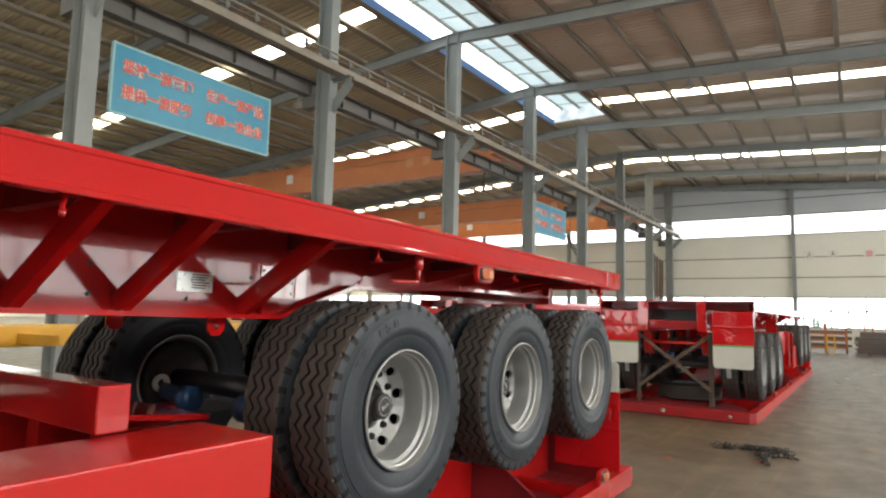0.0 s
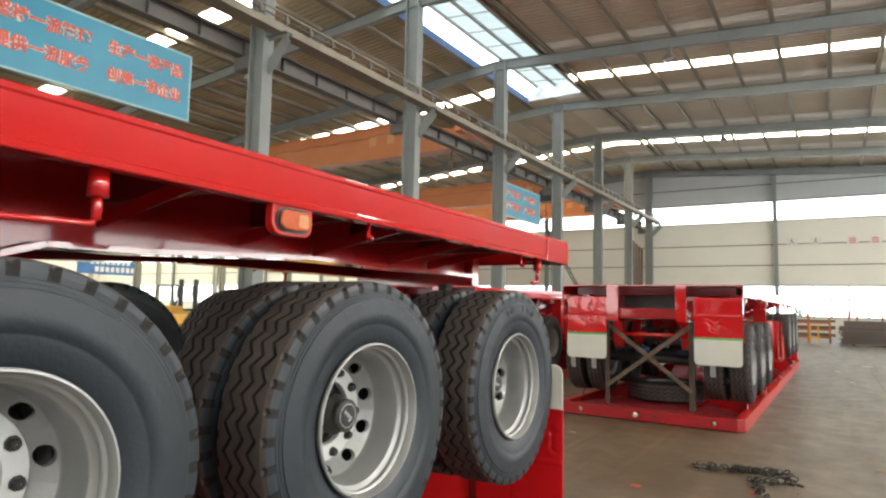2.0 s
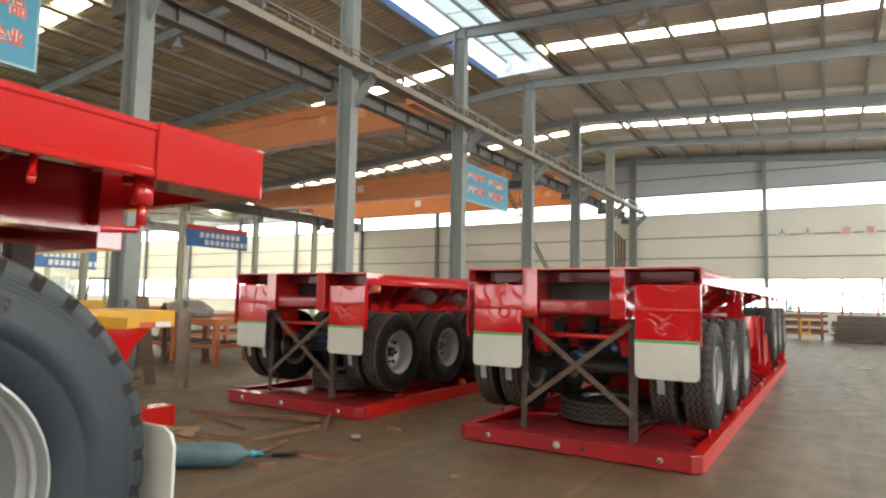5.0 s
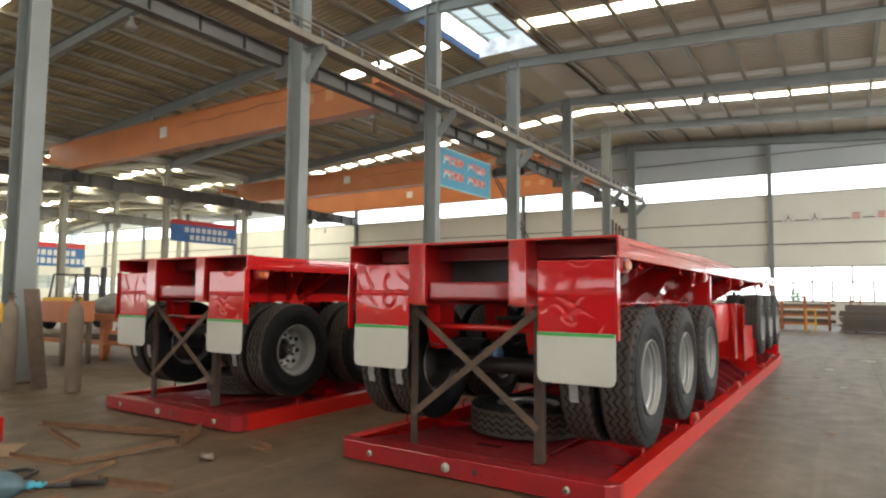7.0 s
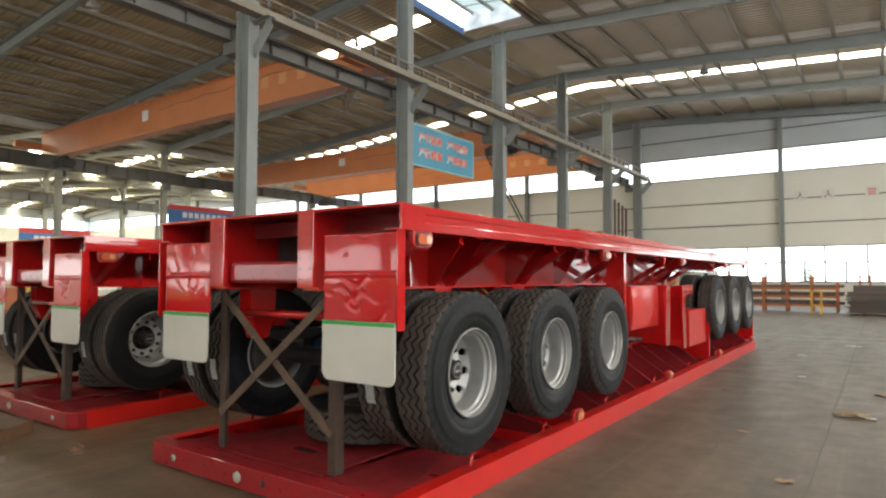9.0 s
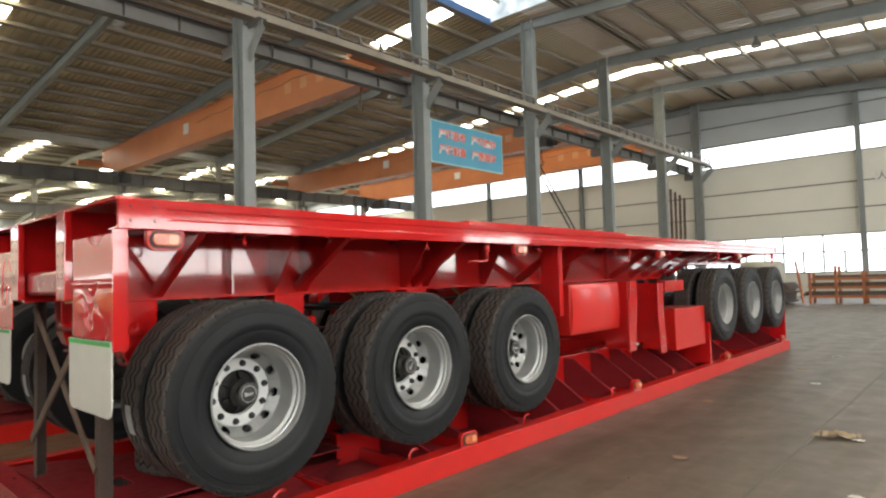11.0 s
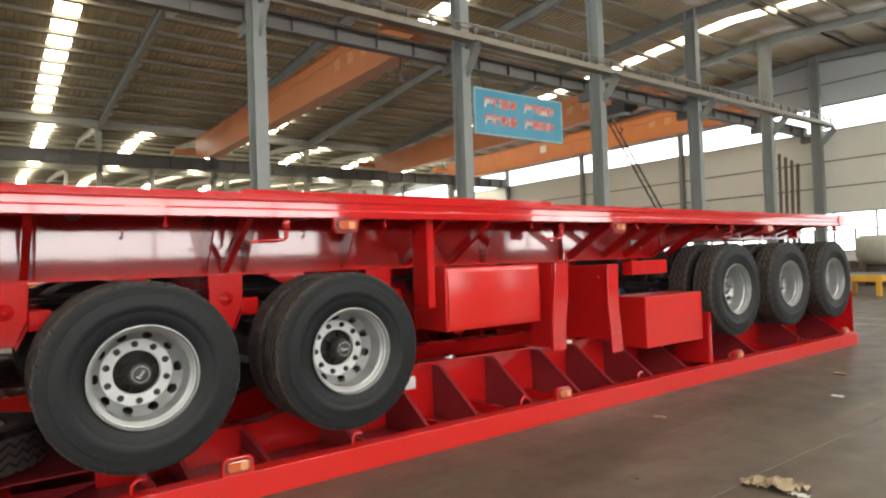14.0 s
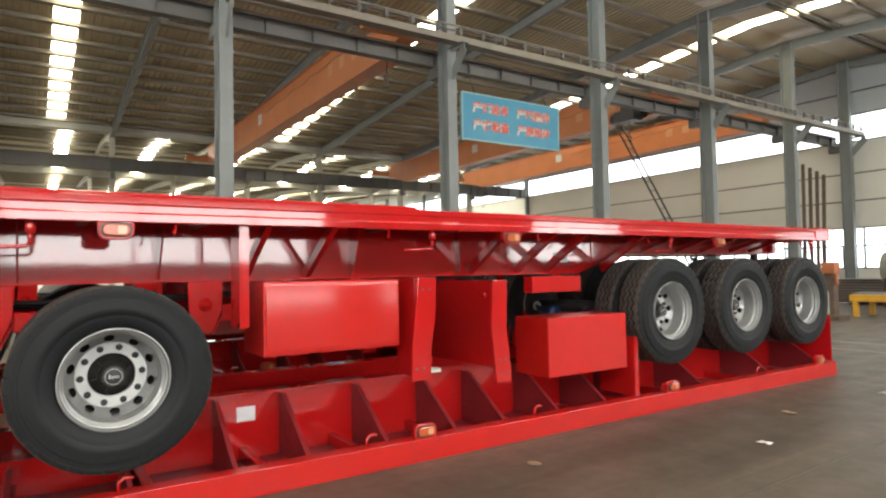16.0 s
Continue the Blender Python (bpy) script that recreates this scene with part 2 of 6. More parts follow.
def concrete():
    m = material("brown grey concrete floor", (0.119, 0.098, 0.075), 0.47, 0.0, (0.080, 0.065, 0.050), 0.55, 1.5, 0.12, 35.0, rough_var=0.16, detail=9.0)
    nt = m.node_tree
    b = nt.nodes["Principled BSDF"]
    src = b.inputs["Base Color"].links[0].from_socket
    co = nt.nodes.new("ShaderNodeTexCoord")
    mp = nt.nodes.new("ShaderNodeMapping")
    mp.inputs["Scale"].default_value = (1.2, 0.12, 1)
    n = nt.nodes.new("ShaderNodeTexNoise")
    n.inputs["Scale"].default_value, n.inputs["Detail"].default_value = 2.5, 8
    nt.links.new(co.outputs["Object"], mp.inputs["Vector"])
    nt.links.new(mp.outputs["Vector"], n.inputs["Vector"])
    r = nt.nodes.new("ShaderNodeValToRGB")
    r.color_ramp.elements[0].position, r.color_ramp.elements[1].position = 0.36, 0.62
    r.color_ramp.elements[0].color, r.color_ramp.elements[1].color = (0.72, 0.70, 0.68, 1), (1.12, 1.1, 1.08, 1)
    nt.links.new(n.outputs["Fac"], r.inputs["Fac"])
    mx = nt.nodes.new("ShaderNodeMix")
    mx.data_type, mx.blend_type = "RGBA", "MULTIPLY"
    mx.inputs["Factor"].default_value = 1.0
    nt.links.new(src, mx.inputs["A"])
    nt.links.new(r.outputs["Color"], mx.inputs["B"])
    mp2 = nt.nodes.new("ShaderNodeMapping")
    mp2.inputs["Scale"].default_value, mp2.inputs["Rotation"].default_value = (5.0, 0.10, 1), (0, 0, 0.12)
    n4 = nt.nodes.new("ShaderNodeTexNoise")
    n4.inputs["Scale"].default_value, n4.inputs["Detail"].default_value = 1.6, 5
    nt.links.new(co.outputs["Object"], mp2.inputs["Vector"])
    nt.links.new(mp2.outputs["Vector"], n4.inputs["Vector"])
    r2 = nt.nodes.new("ShaderNodeValToRGB")
    r2.color_ramp.elements[0].position, r2.color_ramp.elements[1].position = 0.60, 0.74
    r2.color_ramp.elements[0].color, r2.color_ramp.elements[1].color = (1, 1, 1, 1), (1.5, 1.48, 1.42, 1)
    nt.links.new(n4.outputs["Fac"], r2.inputs["Fac"])
    n5 = nt.nodes.new("ShaderNodeTexNoise")
    n5.inputs["Scale"].default_value, n5.inputs["Detail"].default_value = 9.0, 8
    nt.links.new(co.outputs["Object"], n5.inputs["Vector"])
    r3 = nt.nodes.new("ShaderNodeValToRGB")
    r3.color_ramp.elements[0].position, r3.color_ramp.elements[1].position = 0.33, 0.70
    r3.color_ramp.elements[0].color, r3.color_ramp.elements[1].color = (0.80, 0.79, 0.78, 1), (1.12, 1.12, 1.10, 1)
    nt.links.new(n5.outputs["Fac"], r3.inputs["Fac"])
    mp3 = nt.nodes.new("ShaderNodeMapping")
    mp3.inputs["Location"].default_value, mp3.inputs["Scale"].default_value = (0.83, -1.0, 0), (0.125, 0.105, 1)
    warp = nt.nodes.new("ShaderNodeMix")
    warp.data_type, warp.blend_type = "RGBA", "LINEAR_LIGHT"
    warp.inputs["Factor"].default_value = 0.16
    nt.links.new(co.outputs["Object"], mp3.inputs["Vector"])
    nt.links.new(mp3.outputs["Vector"], warp.inputs["A"])
    nt.links.new(n5.outputs["Color"], warp.inputs["B"])
    patch = nt.nodes.new("ShaderNodeTexGradient")
    patch.gradient_type = "SPHERICAL"
    nt.links.new(warp.outputs["Result"], patch.inputs["Vector"])
    r4 = nt.nodes.new("ShaderNodeValToRGB")
    r4.color_ramp.elements[0].position, r4.color_ramp.elements[1].position = 0.0, 0.45
    r4.color_ramp.elements[0].color, r4.color_ramp.elements[1].color = (1, 1, 1, 1), (1.16, 0.98, 0.74, 1)
    nt.links.new(patch.outputs["Fac"], r4.inputs["Fac"])
    last = mx
    for extra in (r2, r3, r4):
        m2 = nt.nodes.new("ShaderNodeMix")
        m2.data_type, m2.blend_type = "RGBA", "MULTIPLY"
        m2.inputs["Factor"].default_value = 1.0
        nt.links.new(last.outputs["Result"], m2.inputs["A"])
        nt.links.new(extra.outputs["Color"], m2.inputs["B"])
        last = m2
    nt.links.new(last.outputs["Result"], b.inputs["Base Color"])
    return m


WALKWAY = material("dusty brown grey walkway steel", (0.25, 0.225, 0.175), 0.6, 0.0, (0.16, 0.14, 0.11), 2.0, 1.2, 0.1, 40.0)
FLOOR = concrete()


# ---- mesh helpers ----
def box(bm, x0, x1, y0, y1, z0, z1):
    v = [bm.verts.new((x, y, z)) for z in (z0, z1) for x, y in ((x0, y0), (x1, y0), (x1, y1), (x0, y1))]
    for f in ((3, 2, 1, 0), (4, 5, 6, 7), (0, 1, 5, 4), (1, 2, 6, 5), (2, 3, 7, 6), (3, 0, 4, 7)):
        bm.faces.new([v[i] for i in f])


def prism(bm, poly, axis, a, b):
    """Extrudes a polygon of two coordinates along an axis from a to b."""
    def at(p, w):
        return {"x": (w, p[0], p[1]), "y": (p[0], w, p[1]), "z": (p[0], p[1], w)}[axis]
    lo, hi = [bm.verts.new(at(p, a)) for p in poly], [bm.verts.new(at(p, b)) for p in poly]
    n = len(poly)
    bm.faces.new(lo[::-1]), bm.faces.new(hi)
    for i in range(n):
        bm.faces.new((lo[i], lo[(i + 1) % n], hi[(i + 1) % n], hi[i]))
    bmesh.ops.recalc_face_normals(bm, faces=bm.faces[:]) if n > 4 and len(bm.faces) < 400 else None


def bar(bm, p0, p1, w, d, up=(0, 0, 1)):
    """A straight bar of rectangular section, w across and d along up."""
    p0, p1 = Vector(p0), Vector(p1)
    ax = (p1 - p0).normalized()
    s = ax.cross(Vector(up))
    s = s.normalized() if s.length > 1e-4 else ax.cross(Vector((1, 0, 0))).normalized()
    u = s.cross(ax)
    v = [bm.verts.new(p + s * a * w / 2 + u * b * d / 2) for p in (p0, p1) for a, b in ((-1, -1), (1, -1), (1, 1), (-1, 1))]
    for f in ((3, 2, 1, 0), (4, 5, 6, 7), (0, 1, 5, 4), (1, 2, 6, 5), (2, 3, 7, 6), (3, 0, 4, 7)):
        bm.faces.new([v[i] for i in f])


def rod(bm, points, r, n=8, cap=True):
    """A round rod along points."""
    pts = [Vector(p) for p in points]
    rings = []
    for i, p in enumerate(pts):
        ax = (pts[min(i + 1, len(pts) - 1)] - pts[max(i - 1, 0)]).normalized()
        s = ax.cross(Vector((0, 0, 1)))
        s = s.normalized() if s.length > 1e-3 else Vector((1, 0, 0))
        u = ax.cross(s)
        rings.append([bm.verts.new(p + r * (s * math.cos(2 * math.pi * k / n) + u * math.sin(2 * math.pi * k / n))) for k in range(n)])
    for a, b in zip(rings, rings[1:]):
        for k in range(n):
            bm.faces.new((a[k], a[(k + 1) % n], b[(k + 1) % n], b[k])).smooth = True
    if cap:
        bm.faces.new(rings[0][::-1]), bm.faces.new(rings[-1])


def lathe(bm, profile, n, axis="x", mats=None, smooth=True, centre=(0, 0, 0), closed=False):
    """Turns a profile of (along, radius) round an axis."""
    cx, cy, cz = centre
    rings = []
    for a, r in profile:
        ring = []
        for k in range(n):
            c, s = r * math.cos(2 * math.pi * k / n), r * math.sin(2 * math.pi * k / n)
            ring.append(bm.verts.new((cx + a, cy + c, cz + s) if axis == "x" else (cx + c, cy + s, cz + a) if axis == "z" else (cx + s, cy + a, cz + c)))
        rings.append(ring)
    pairs = list(zip(rings, rings[1:])) + ([(rings[-1], rings[0])] if closed else [])
    for j, (a, b) in enumerate(pairs):
        for k in range(n):
            f = bm.faces.new((a[k], a[(k + 1) % n], b[(k + 1) % n], b[k]))
            f.smooth = smooth
            f.material_index = mats[j] if mats else 0


def mesh_of(name, bm, *mats):
    me = bpy.data.meshes.new(name)
    bm.normal_update()
    bm.to_mesh(me)
    bm.free()
    for m in mats:
        me.materials.append(m)
    return me


def part(name, bm, mat, parent, label="", bevel=0.0, at=None):
    me = bm if isinstance(bm, bpy.types.Mesh) else mesh_of(name, bm, *(mat if isinstance(mat, (list, tuple)) else (mat,)))
    ob = new(name, me)
    ob.parent = parent
    if at is not None:
        ob.matrix_basis = at
    if label:
        ob["label"] = label
    if bevel:
        md = ob.modifiers.new("bevel", "BEVEL")
        md.width, md.segments, md.limit_method, md.angle_limit = bevel, 2, "ANGLE", radians(40)
    return ob


def thing(name, label, category, at=(0, 0, 0), group="", kind="", rz=0.0):
    ob = new(name)
    ob.matrix_basis = pose(*at, 0, 0, rz)
    return tagged(ob, label, category, group, kind)


def structure(name, bm, mat, label="", bevel=0.0, category=""):
    ob = part(name, bm, mat, None, "", bevel)
    return tagged(ob, label, category, "", "structure")


def B():
    return bmesh.new()


# ---- the hall ----
RIDGE_X, RIDGE_Z, SLOPE = -11.4, 11.55, 0.068
END_Y, BACK_Y, EAST_X, WEST_X = 47.3, -14.0, 12.6, -83.5
VALLEY_1, VALLEY_2 = -35.5, -52.0
GRID = [17.35 + 6.05 * k for k in range(-5, 5)]
STRIPS = [14.74 + 11.98 * k for k in range(-2, 3)]
DIM = [y - 0.3 for y in GRID[6:]]
STRIPS_W = [-8.9, -2.9, 3.2, 9.25, 15.3, 20.6, 26.7, 32.7, 38.7, 44.7]
WEST_RIDGE, FAR_RIDGE = -43.7, -67.7


def roof_z(x):
    if x >= VALLEY_1:
        return RIDGE_Z - SLOPE * abs(x - RIDGE_X)
    eave = RIDGE_Z - SLOPE * (RIDGE_X - VALLEY_1)
    mid, side = (WEST_RIDGE, VALLEY_1) if x >= VALLEY_2 else (FAR_RIDGE, VALLEY_2)
    return eave + SLOPE * (side - mid - abs(x - mid))


bm = B()
box(bm, WEST_X - 1, EAST_X + 1, BACK_Y - 1, END_Y + 1, -0.3, 0.0)
structure("floor", bm, FLOOR, "brown grey worn concrete workshop floor with dust", category="floor")

# floor joints and the cross track
bm = B()
for x in (0.45, 6.5, -9.0):
    y = BACK_Y
    while y < END_Y - 3:
        bar(bm, (x + random.uniform(-0.012, 0.012), y, 0.0015), (x + random.uniform(-0.012, 0.012), y + 1.5, 0.0015), 0.013, 0.003)
        y += 1.5
structure("floor_joint", bm, SEAM, "dark open joint in the concrete floor", category="floor joint")
bm = B()
for y in (25.2, 26.3):
    box(bm, -9.5, EAST_X, y - 0.03, y + 0.03, 0.0, 0.006)
structure("floor_rail", bm, STEEL_PALE, "steel cart rails set flush in the floor", category="floor rail")


def sheet(bm, x0, x1, y0, y1, drop=0.0):
    """Ribbed roof sheet with ribs running down the slope, as real folds."""
    prof, y, k = [], y0, 0
    while y < y1:
        prof += [(y, 0.0), (min(y + 0.15, y1), 0.0), (min(y + 0.175, y1), 0.034), (min(y + 0.215, y1), 0.034), (min(y + 0.24, y1), 0.0)]
        y += 0.24
    prof.append((y1, 0.0))
    prev = None
    for y, h in prof:
        a, b = bm.verts.new((x0, y, roof_z(x0 + (1e-4 if x1 > x0 else -1e-4)) + h)), bm.verts.new((x1, y, roof_z(x1 - 1e-4) + h))
        if prev:
            bm.faces.new((prev[0], prev[1], b, a))
        prev = (a, b)


RIDGE_L, RIDGE_R, RIDGE_END = -12.6, -9.75, 28.7
def gaps(strips):
    cuts = [BACK_Y - 0.5]
    for s in strips:
        w = 0.3 if s in DIM else 0.4
        cuts += [s - w, s + w]
    cuts.append(END_Y + 0.5)
    return list(zip(cuts[::2], cuts[1::2]))


for name, xs in (("ceiling_east", (RIDGE_X, EAST_X + 0.5)), ("ceiling_centre", (VALLEY_1, RIDGE_X)), ("ceiling_west", (VALLEY_2, WEST_RIDGE, VALLEY_1)), ("ceiling_far_west", (WEST_X - 0.5, FAR_RIDGE, VALLEY_2))):
    bm = B()
    for x0, x1 in zip(xs, xs[1:]):
        for a, b in gaps(sorted(STRIPS + DIM) if x0 == RIDGE_X else STRIPS if x1 > VALLEY_1 else STRIPS_W):
            if x0 == RIDGE_X or x1 == RIDGE_X:
                p0, p1 = (RIDGE_R, x1) if x0 == RIDGE_X else (x0, RIDGE_L)
                if a < RIDGE_END:
                    sheet(bm, p0, p1, a, min(b, RIDGE_END))
                if b > RIDGE_END:
                    sheet(bm, x0, x1, max(a, RIDGE_END), b)
            else:
                sheet(bm, x0, x1, a, b)
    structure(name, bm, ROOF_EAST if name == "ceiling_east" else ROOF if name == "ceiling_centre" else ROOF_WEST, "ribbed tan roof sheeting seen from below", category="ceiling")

# translucent strips in the roof
for x0, x1 in ((RIDGE_X, EAST_X + 0.5), (VALLEY_1, RIDGE_X), (VALLEY_2, WEST_RIDGE), (WEST_RIDGE, VALLEY_1), (WEST_X, FAR_RIDGE), (FAR_RIDGE, VALLEY_2)):
    for s in STRIPS + DIM if x0 == RIDGE_X else STRIPS if x1 > VALLEY_1 else STRIPS_W:
        p0, p1 = x0, x1
        if s < RIDGE_END:
            p0, p1 = (RIDGE_R if x0 == RIDGE_X else x0), (RIDGE_L if x1 == RIDGE_X else x1)
        bm = B()
        e = 1e-4
        if s in DIM and x0 == RIDGE_X:
            sheet(bm, p0, p1, s - 0.298, s + 0.298)
            structure("ceiling_panel", bm, ROOF_PALE, "paler ribbed roof sheet beside a rafter", category="ceiling")
            continue
        v = [bm.verts.new((x, y, roof_z(x + d) + 0.02)) for x, y, d in ((p0, s - 0.4, e), (p1, s - 0.4, -e), (p1, s + 0.4, -e), (p0, s + 0.4, e))]
        bm.faces.new(v[::-1])
        structure("roof_window", bm, GLOW_ROOF if x1 > VALLEY_1 else GLOW_ROOF_WEST, "translucent roof light strip between purlins", category="skylight")

# purlins
xs = [RIDGE_R + 0.06] + [RIDGE_R + 0.47 + 1.5 * k for k in range(16)] + [RIDGE_L - 0.12] + [RIDGE_L - 1.42 - 1.5 * k for k in range(15)] + [-36.4 - 1.6 * k for k in range(30)]
for x in xs:
    z = roof_z(x)
    bm = B()
    box(bm, x - 0.03, x + 0.03, BACK_Y, END_Y, z - 0.19, z - 0.006)
    w = 0.05 if x > RIDGE_X or x < VALLEY_1 else 0.12
    box(bm, x - w, x + w + 0.04, BACK_Y, END_Y, z - 0.196, z - 0.19)
    structure("purlin", bm, PURLIN, "cold-formed steel purlins under the roof sheets", category="purlin")

# valley gutters between the bays
for x in (VALLEY_1, VALLEY_2):
    z = roof_z(x)
    bm = B()
    prism(bm, [(x - 0.34, z - 0.10), (x - 0.30, z - 0.48), (x + 0.30, z - 0.48), (x + 0.34, z - 0.10), (x + 0.31, z - 0.10), (x + 0.27, z - 0.45), (x - 0.27, z - 0.45), (x - 0.31, z - 0.10)], "y", BACK_Y, END_Y)
    structure("valley_gutter", bm, STEEL_PALE, "pale weathered sheet gutter between two roofs", category="gutter")


def i_beam(bm, p0, p1, d0, d1, w, t=0.02):
    """An I section whose top runs from p0 to p1; depth d0 to d1."""
    p0, p1 = Vector(p0), Vector(p1)
    bar(bm, p0 - Vector((0, 0, t / 2)), p1 - Vector((0, 0, t / 2)), w, t)
    bar(bm, p0 - Vector((0, 0, d0 - t / 2)), p1 - Vector((0, 0, d1 - t / 2)), w, t)
    ax = (p1 - p0).normalized()
    s = ax.cross(Vector((0, 0, 1))).normalized() * t * 0.35
    v = []
    for p, d in ((p0, d0), (p1, d1)):
        for sg in (-1, 1):
            v += [bm.verts.new(p + s * sg - Vector((0, 0, t))), bm.verts.new(p + s * sg - Vector((0, 0, d - t)))]
    for f in ((0, 4, 5, 1), (2, 3, 7, 6), (0, 1, 3, 2), (4, 6, 7, 5)):
        bm.faces.new([v[i] for i in f])


# rafters
for y in GRID + [END_Y - 0.55]:
    for name, legs in (("rafter", ((RIDGE_X, -5.0, EAST_X), (RIDGE_X, -17.5, VALLEY_1))), ("rafter", ((WEST_RIDGE, -39.5, VALLEY_1), (WEST_RIDGE, -48.0, VALLEY_2))), ("rafter", ((FAR_RIDGE, -60.0, VALLEY_2), (FAR_RIDGE, -76.0, WEST_X)))):
        if legs[0][0] != RIDGE_X and y < 4:
            continue
        bm = B()
        for a, b, c in legs:
            z = [roof_z(x) - 0.2 for x in (a, b, c - 0.001 if c > a else c + 0.001)]
            deep = 0.38 if a == RIDGE_X else 0.34
            i_beam(bm, (a, y, z[0]), (b, y, z[1]), deep, deep, 0.2)
            i_beam(bm, (b, y, z[1]), (c, y, z[2]), deep, deep + 0.16, 0.2)
        # rafters of the far bays are paler, like the roof there
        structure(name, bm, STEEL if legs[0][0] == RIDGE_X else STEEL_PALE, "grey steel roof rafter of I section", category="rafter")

# ridge monitor
bm = B()
box(bm, RIDGE_L - 0.03, RIDGE_L, BACK_Y, RIDGE_END, roof_z(RIDGE_L) - 0.16, roof_z(RIDGE_L) + 0.12)
structure("ridge_flashing", bm, BLUE_TRIM, "blue flashing along the ridge opening", category="trim")
top = RIDGE_Z + 0.60
MX = RIDGE_L + 0.42
bm = B()
y = BACK_Y
prev = None
while y < RIDGE_END + 0.01:
    for dy, h in ((0.0, 0.0), (0.14, 0.0), (0.17, 0.03), (0.22, 0.03)):
        a, b = bm.verts.new((MX, y + dy, top + h)), bm.verts.new((RIDGE_R + 0.35, y + dy, top - 0.25 + h))
        if prev:
            bm.faces.new((prev[0], prev[1], b, a))
        prev = (a, b)
    y += 0.25
structure("ridge_roof", bm, SHEET_BLUE, "pale blue ribbed sheets glowing over the ridge opening", category="ridge roof")
bm = B()
v = [bm.verts.new(p) for p in ((RIDGE_L - 0.1, BACK_Y, RIDGE_Z + 0.05), (RIDGE_L - 0.1, RIDGE_END, RIDGE_Z + 0.05), (MX, RIDGE_END, top + 0.02), (MX, BACK_Y, top + 0.02))]
bm.faces.new(v)
structure("ridge_window", bm, GLOW_MONITOR, "bright open side of the ridge monitor", category="skylight")
bm = B()
v = [bm.verts.new(p) for p in ((RIDGE_R + 0.35, BACK_Y, top - 0.26), (RIDGE_R + 0.35, RIDGE_END, top - 0.26), (RIDGE_R, RIDGE_END, roof_z(RIDGE_R) + 0.03), (RIDGE_R, BACK_Y, roof_z(RIDGE_R) + 0.03))]
bm.faces.new(v)
v = [bm.verts.new(p) for p in ((RIDGE_L - 0.1, RIDGE_END, RIDGE_Z - 0.1), (RIDGE_R + 0.35, RIDGE_END, RIDGE_Z - 0.1), (RIDGE_R + 0.35, RIDGE_END, top), (RIDGE_L - 0.1, RIDGE_END, top))]
bm.faces.new(v)
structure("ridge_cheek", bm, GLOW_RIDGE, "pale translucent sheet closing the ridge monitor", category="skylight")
bm = B()
for y in [BACK_Y + 1.5 * k for k in range(29)]:
    bar(bm, (RIDGE_L, y, RIDGE_Z + 0.05), (MX, y, top - 0.02), 0.025, 0.03)
    bar(bm, (MX, y, top - 0.03), (RIDGE_R + 0.33, y, top - 0.28), 0.028, 0.03)
for x, z in ((MX, top - 0.06), (MX + 0.95, top - 0.15), (RIDGE_R + 0.1, top - 0.30)):
    bar(bm, (x, BACK_Y, z), (x, RIDGE_END, z), 0.09, 0.10)
structure("ridge_frame", bm, STEEL_PALE, "light steel frame of the ridge monitor", category="ridge frame")


def wall_bands(name, x0, x1, y0, y1, bands, mat_low, mat_up):
    """A sheeted wall with window bands cut right through."""
    z = 0.0
    bm, bm2 = B(), B()
    for a, b in bands + [(12.6, 12.6)]:
        (box(bm2, x0, x1, y0, y1, z, a) if z > 6 else box(bm, x0, x1, y0, y1, z, a))
        z = b
    structure(name, bm, mat_low, "cream ribbed sheet wall with horizontal seams", category="wall")
    structure(name + "_upper", bm2, mat_up, "grey blue upper wall sheeting", category="wall")


LOW, HIGH, EAST_LOW = (1.3, 3.2), (7.5, 8.75), (1.84, 3.4)
wall_bands("wall_north", WEST_X, EAST_X, END_Y, END_Y + 0.2, [LOW, HIGH], WALL, WALL_UP)
wall_bands("wall_south", WEST_X, EAST_X, BACK_Y - 0.2, BACK_Y, [LOW, HIGH], WALL, WALL_UP)
wall_bands("wall_east", EAST_X, EAST_X + 0.2, BACK_Y - 0.2, END_Y + 0.2, [EAST_LOW, HIGH], DADO, WALL_UP)
bm = B()
for y0, y1 in ((BACK_Y, 1.0), (21.4, 30.0), (35.0, END_Y)):
    box(bm, EAST_X, EAST_X + 0.2, y0, y1, EAST_LOW[0] + 0.001, EAST_LOW[1] - 0.001)
structure("wall_east_pier", bm, DOOR_GREY, "dark grey sheet panels between the side windows", category="wall")
wall_bands("wall_west", WEST_X - 0.2, WEST_X, BACK_Y - 0.2, END_Y + 0.2, [(1.9, 3.5), HIGH], WALL, WALL_UP)

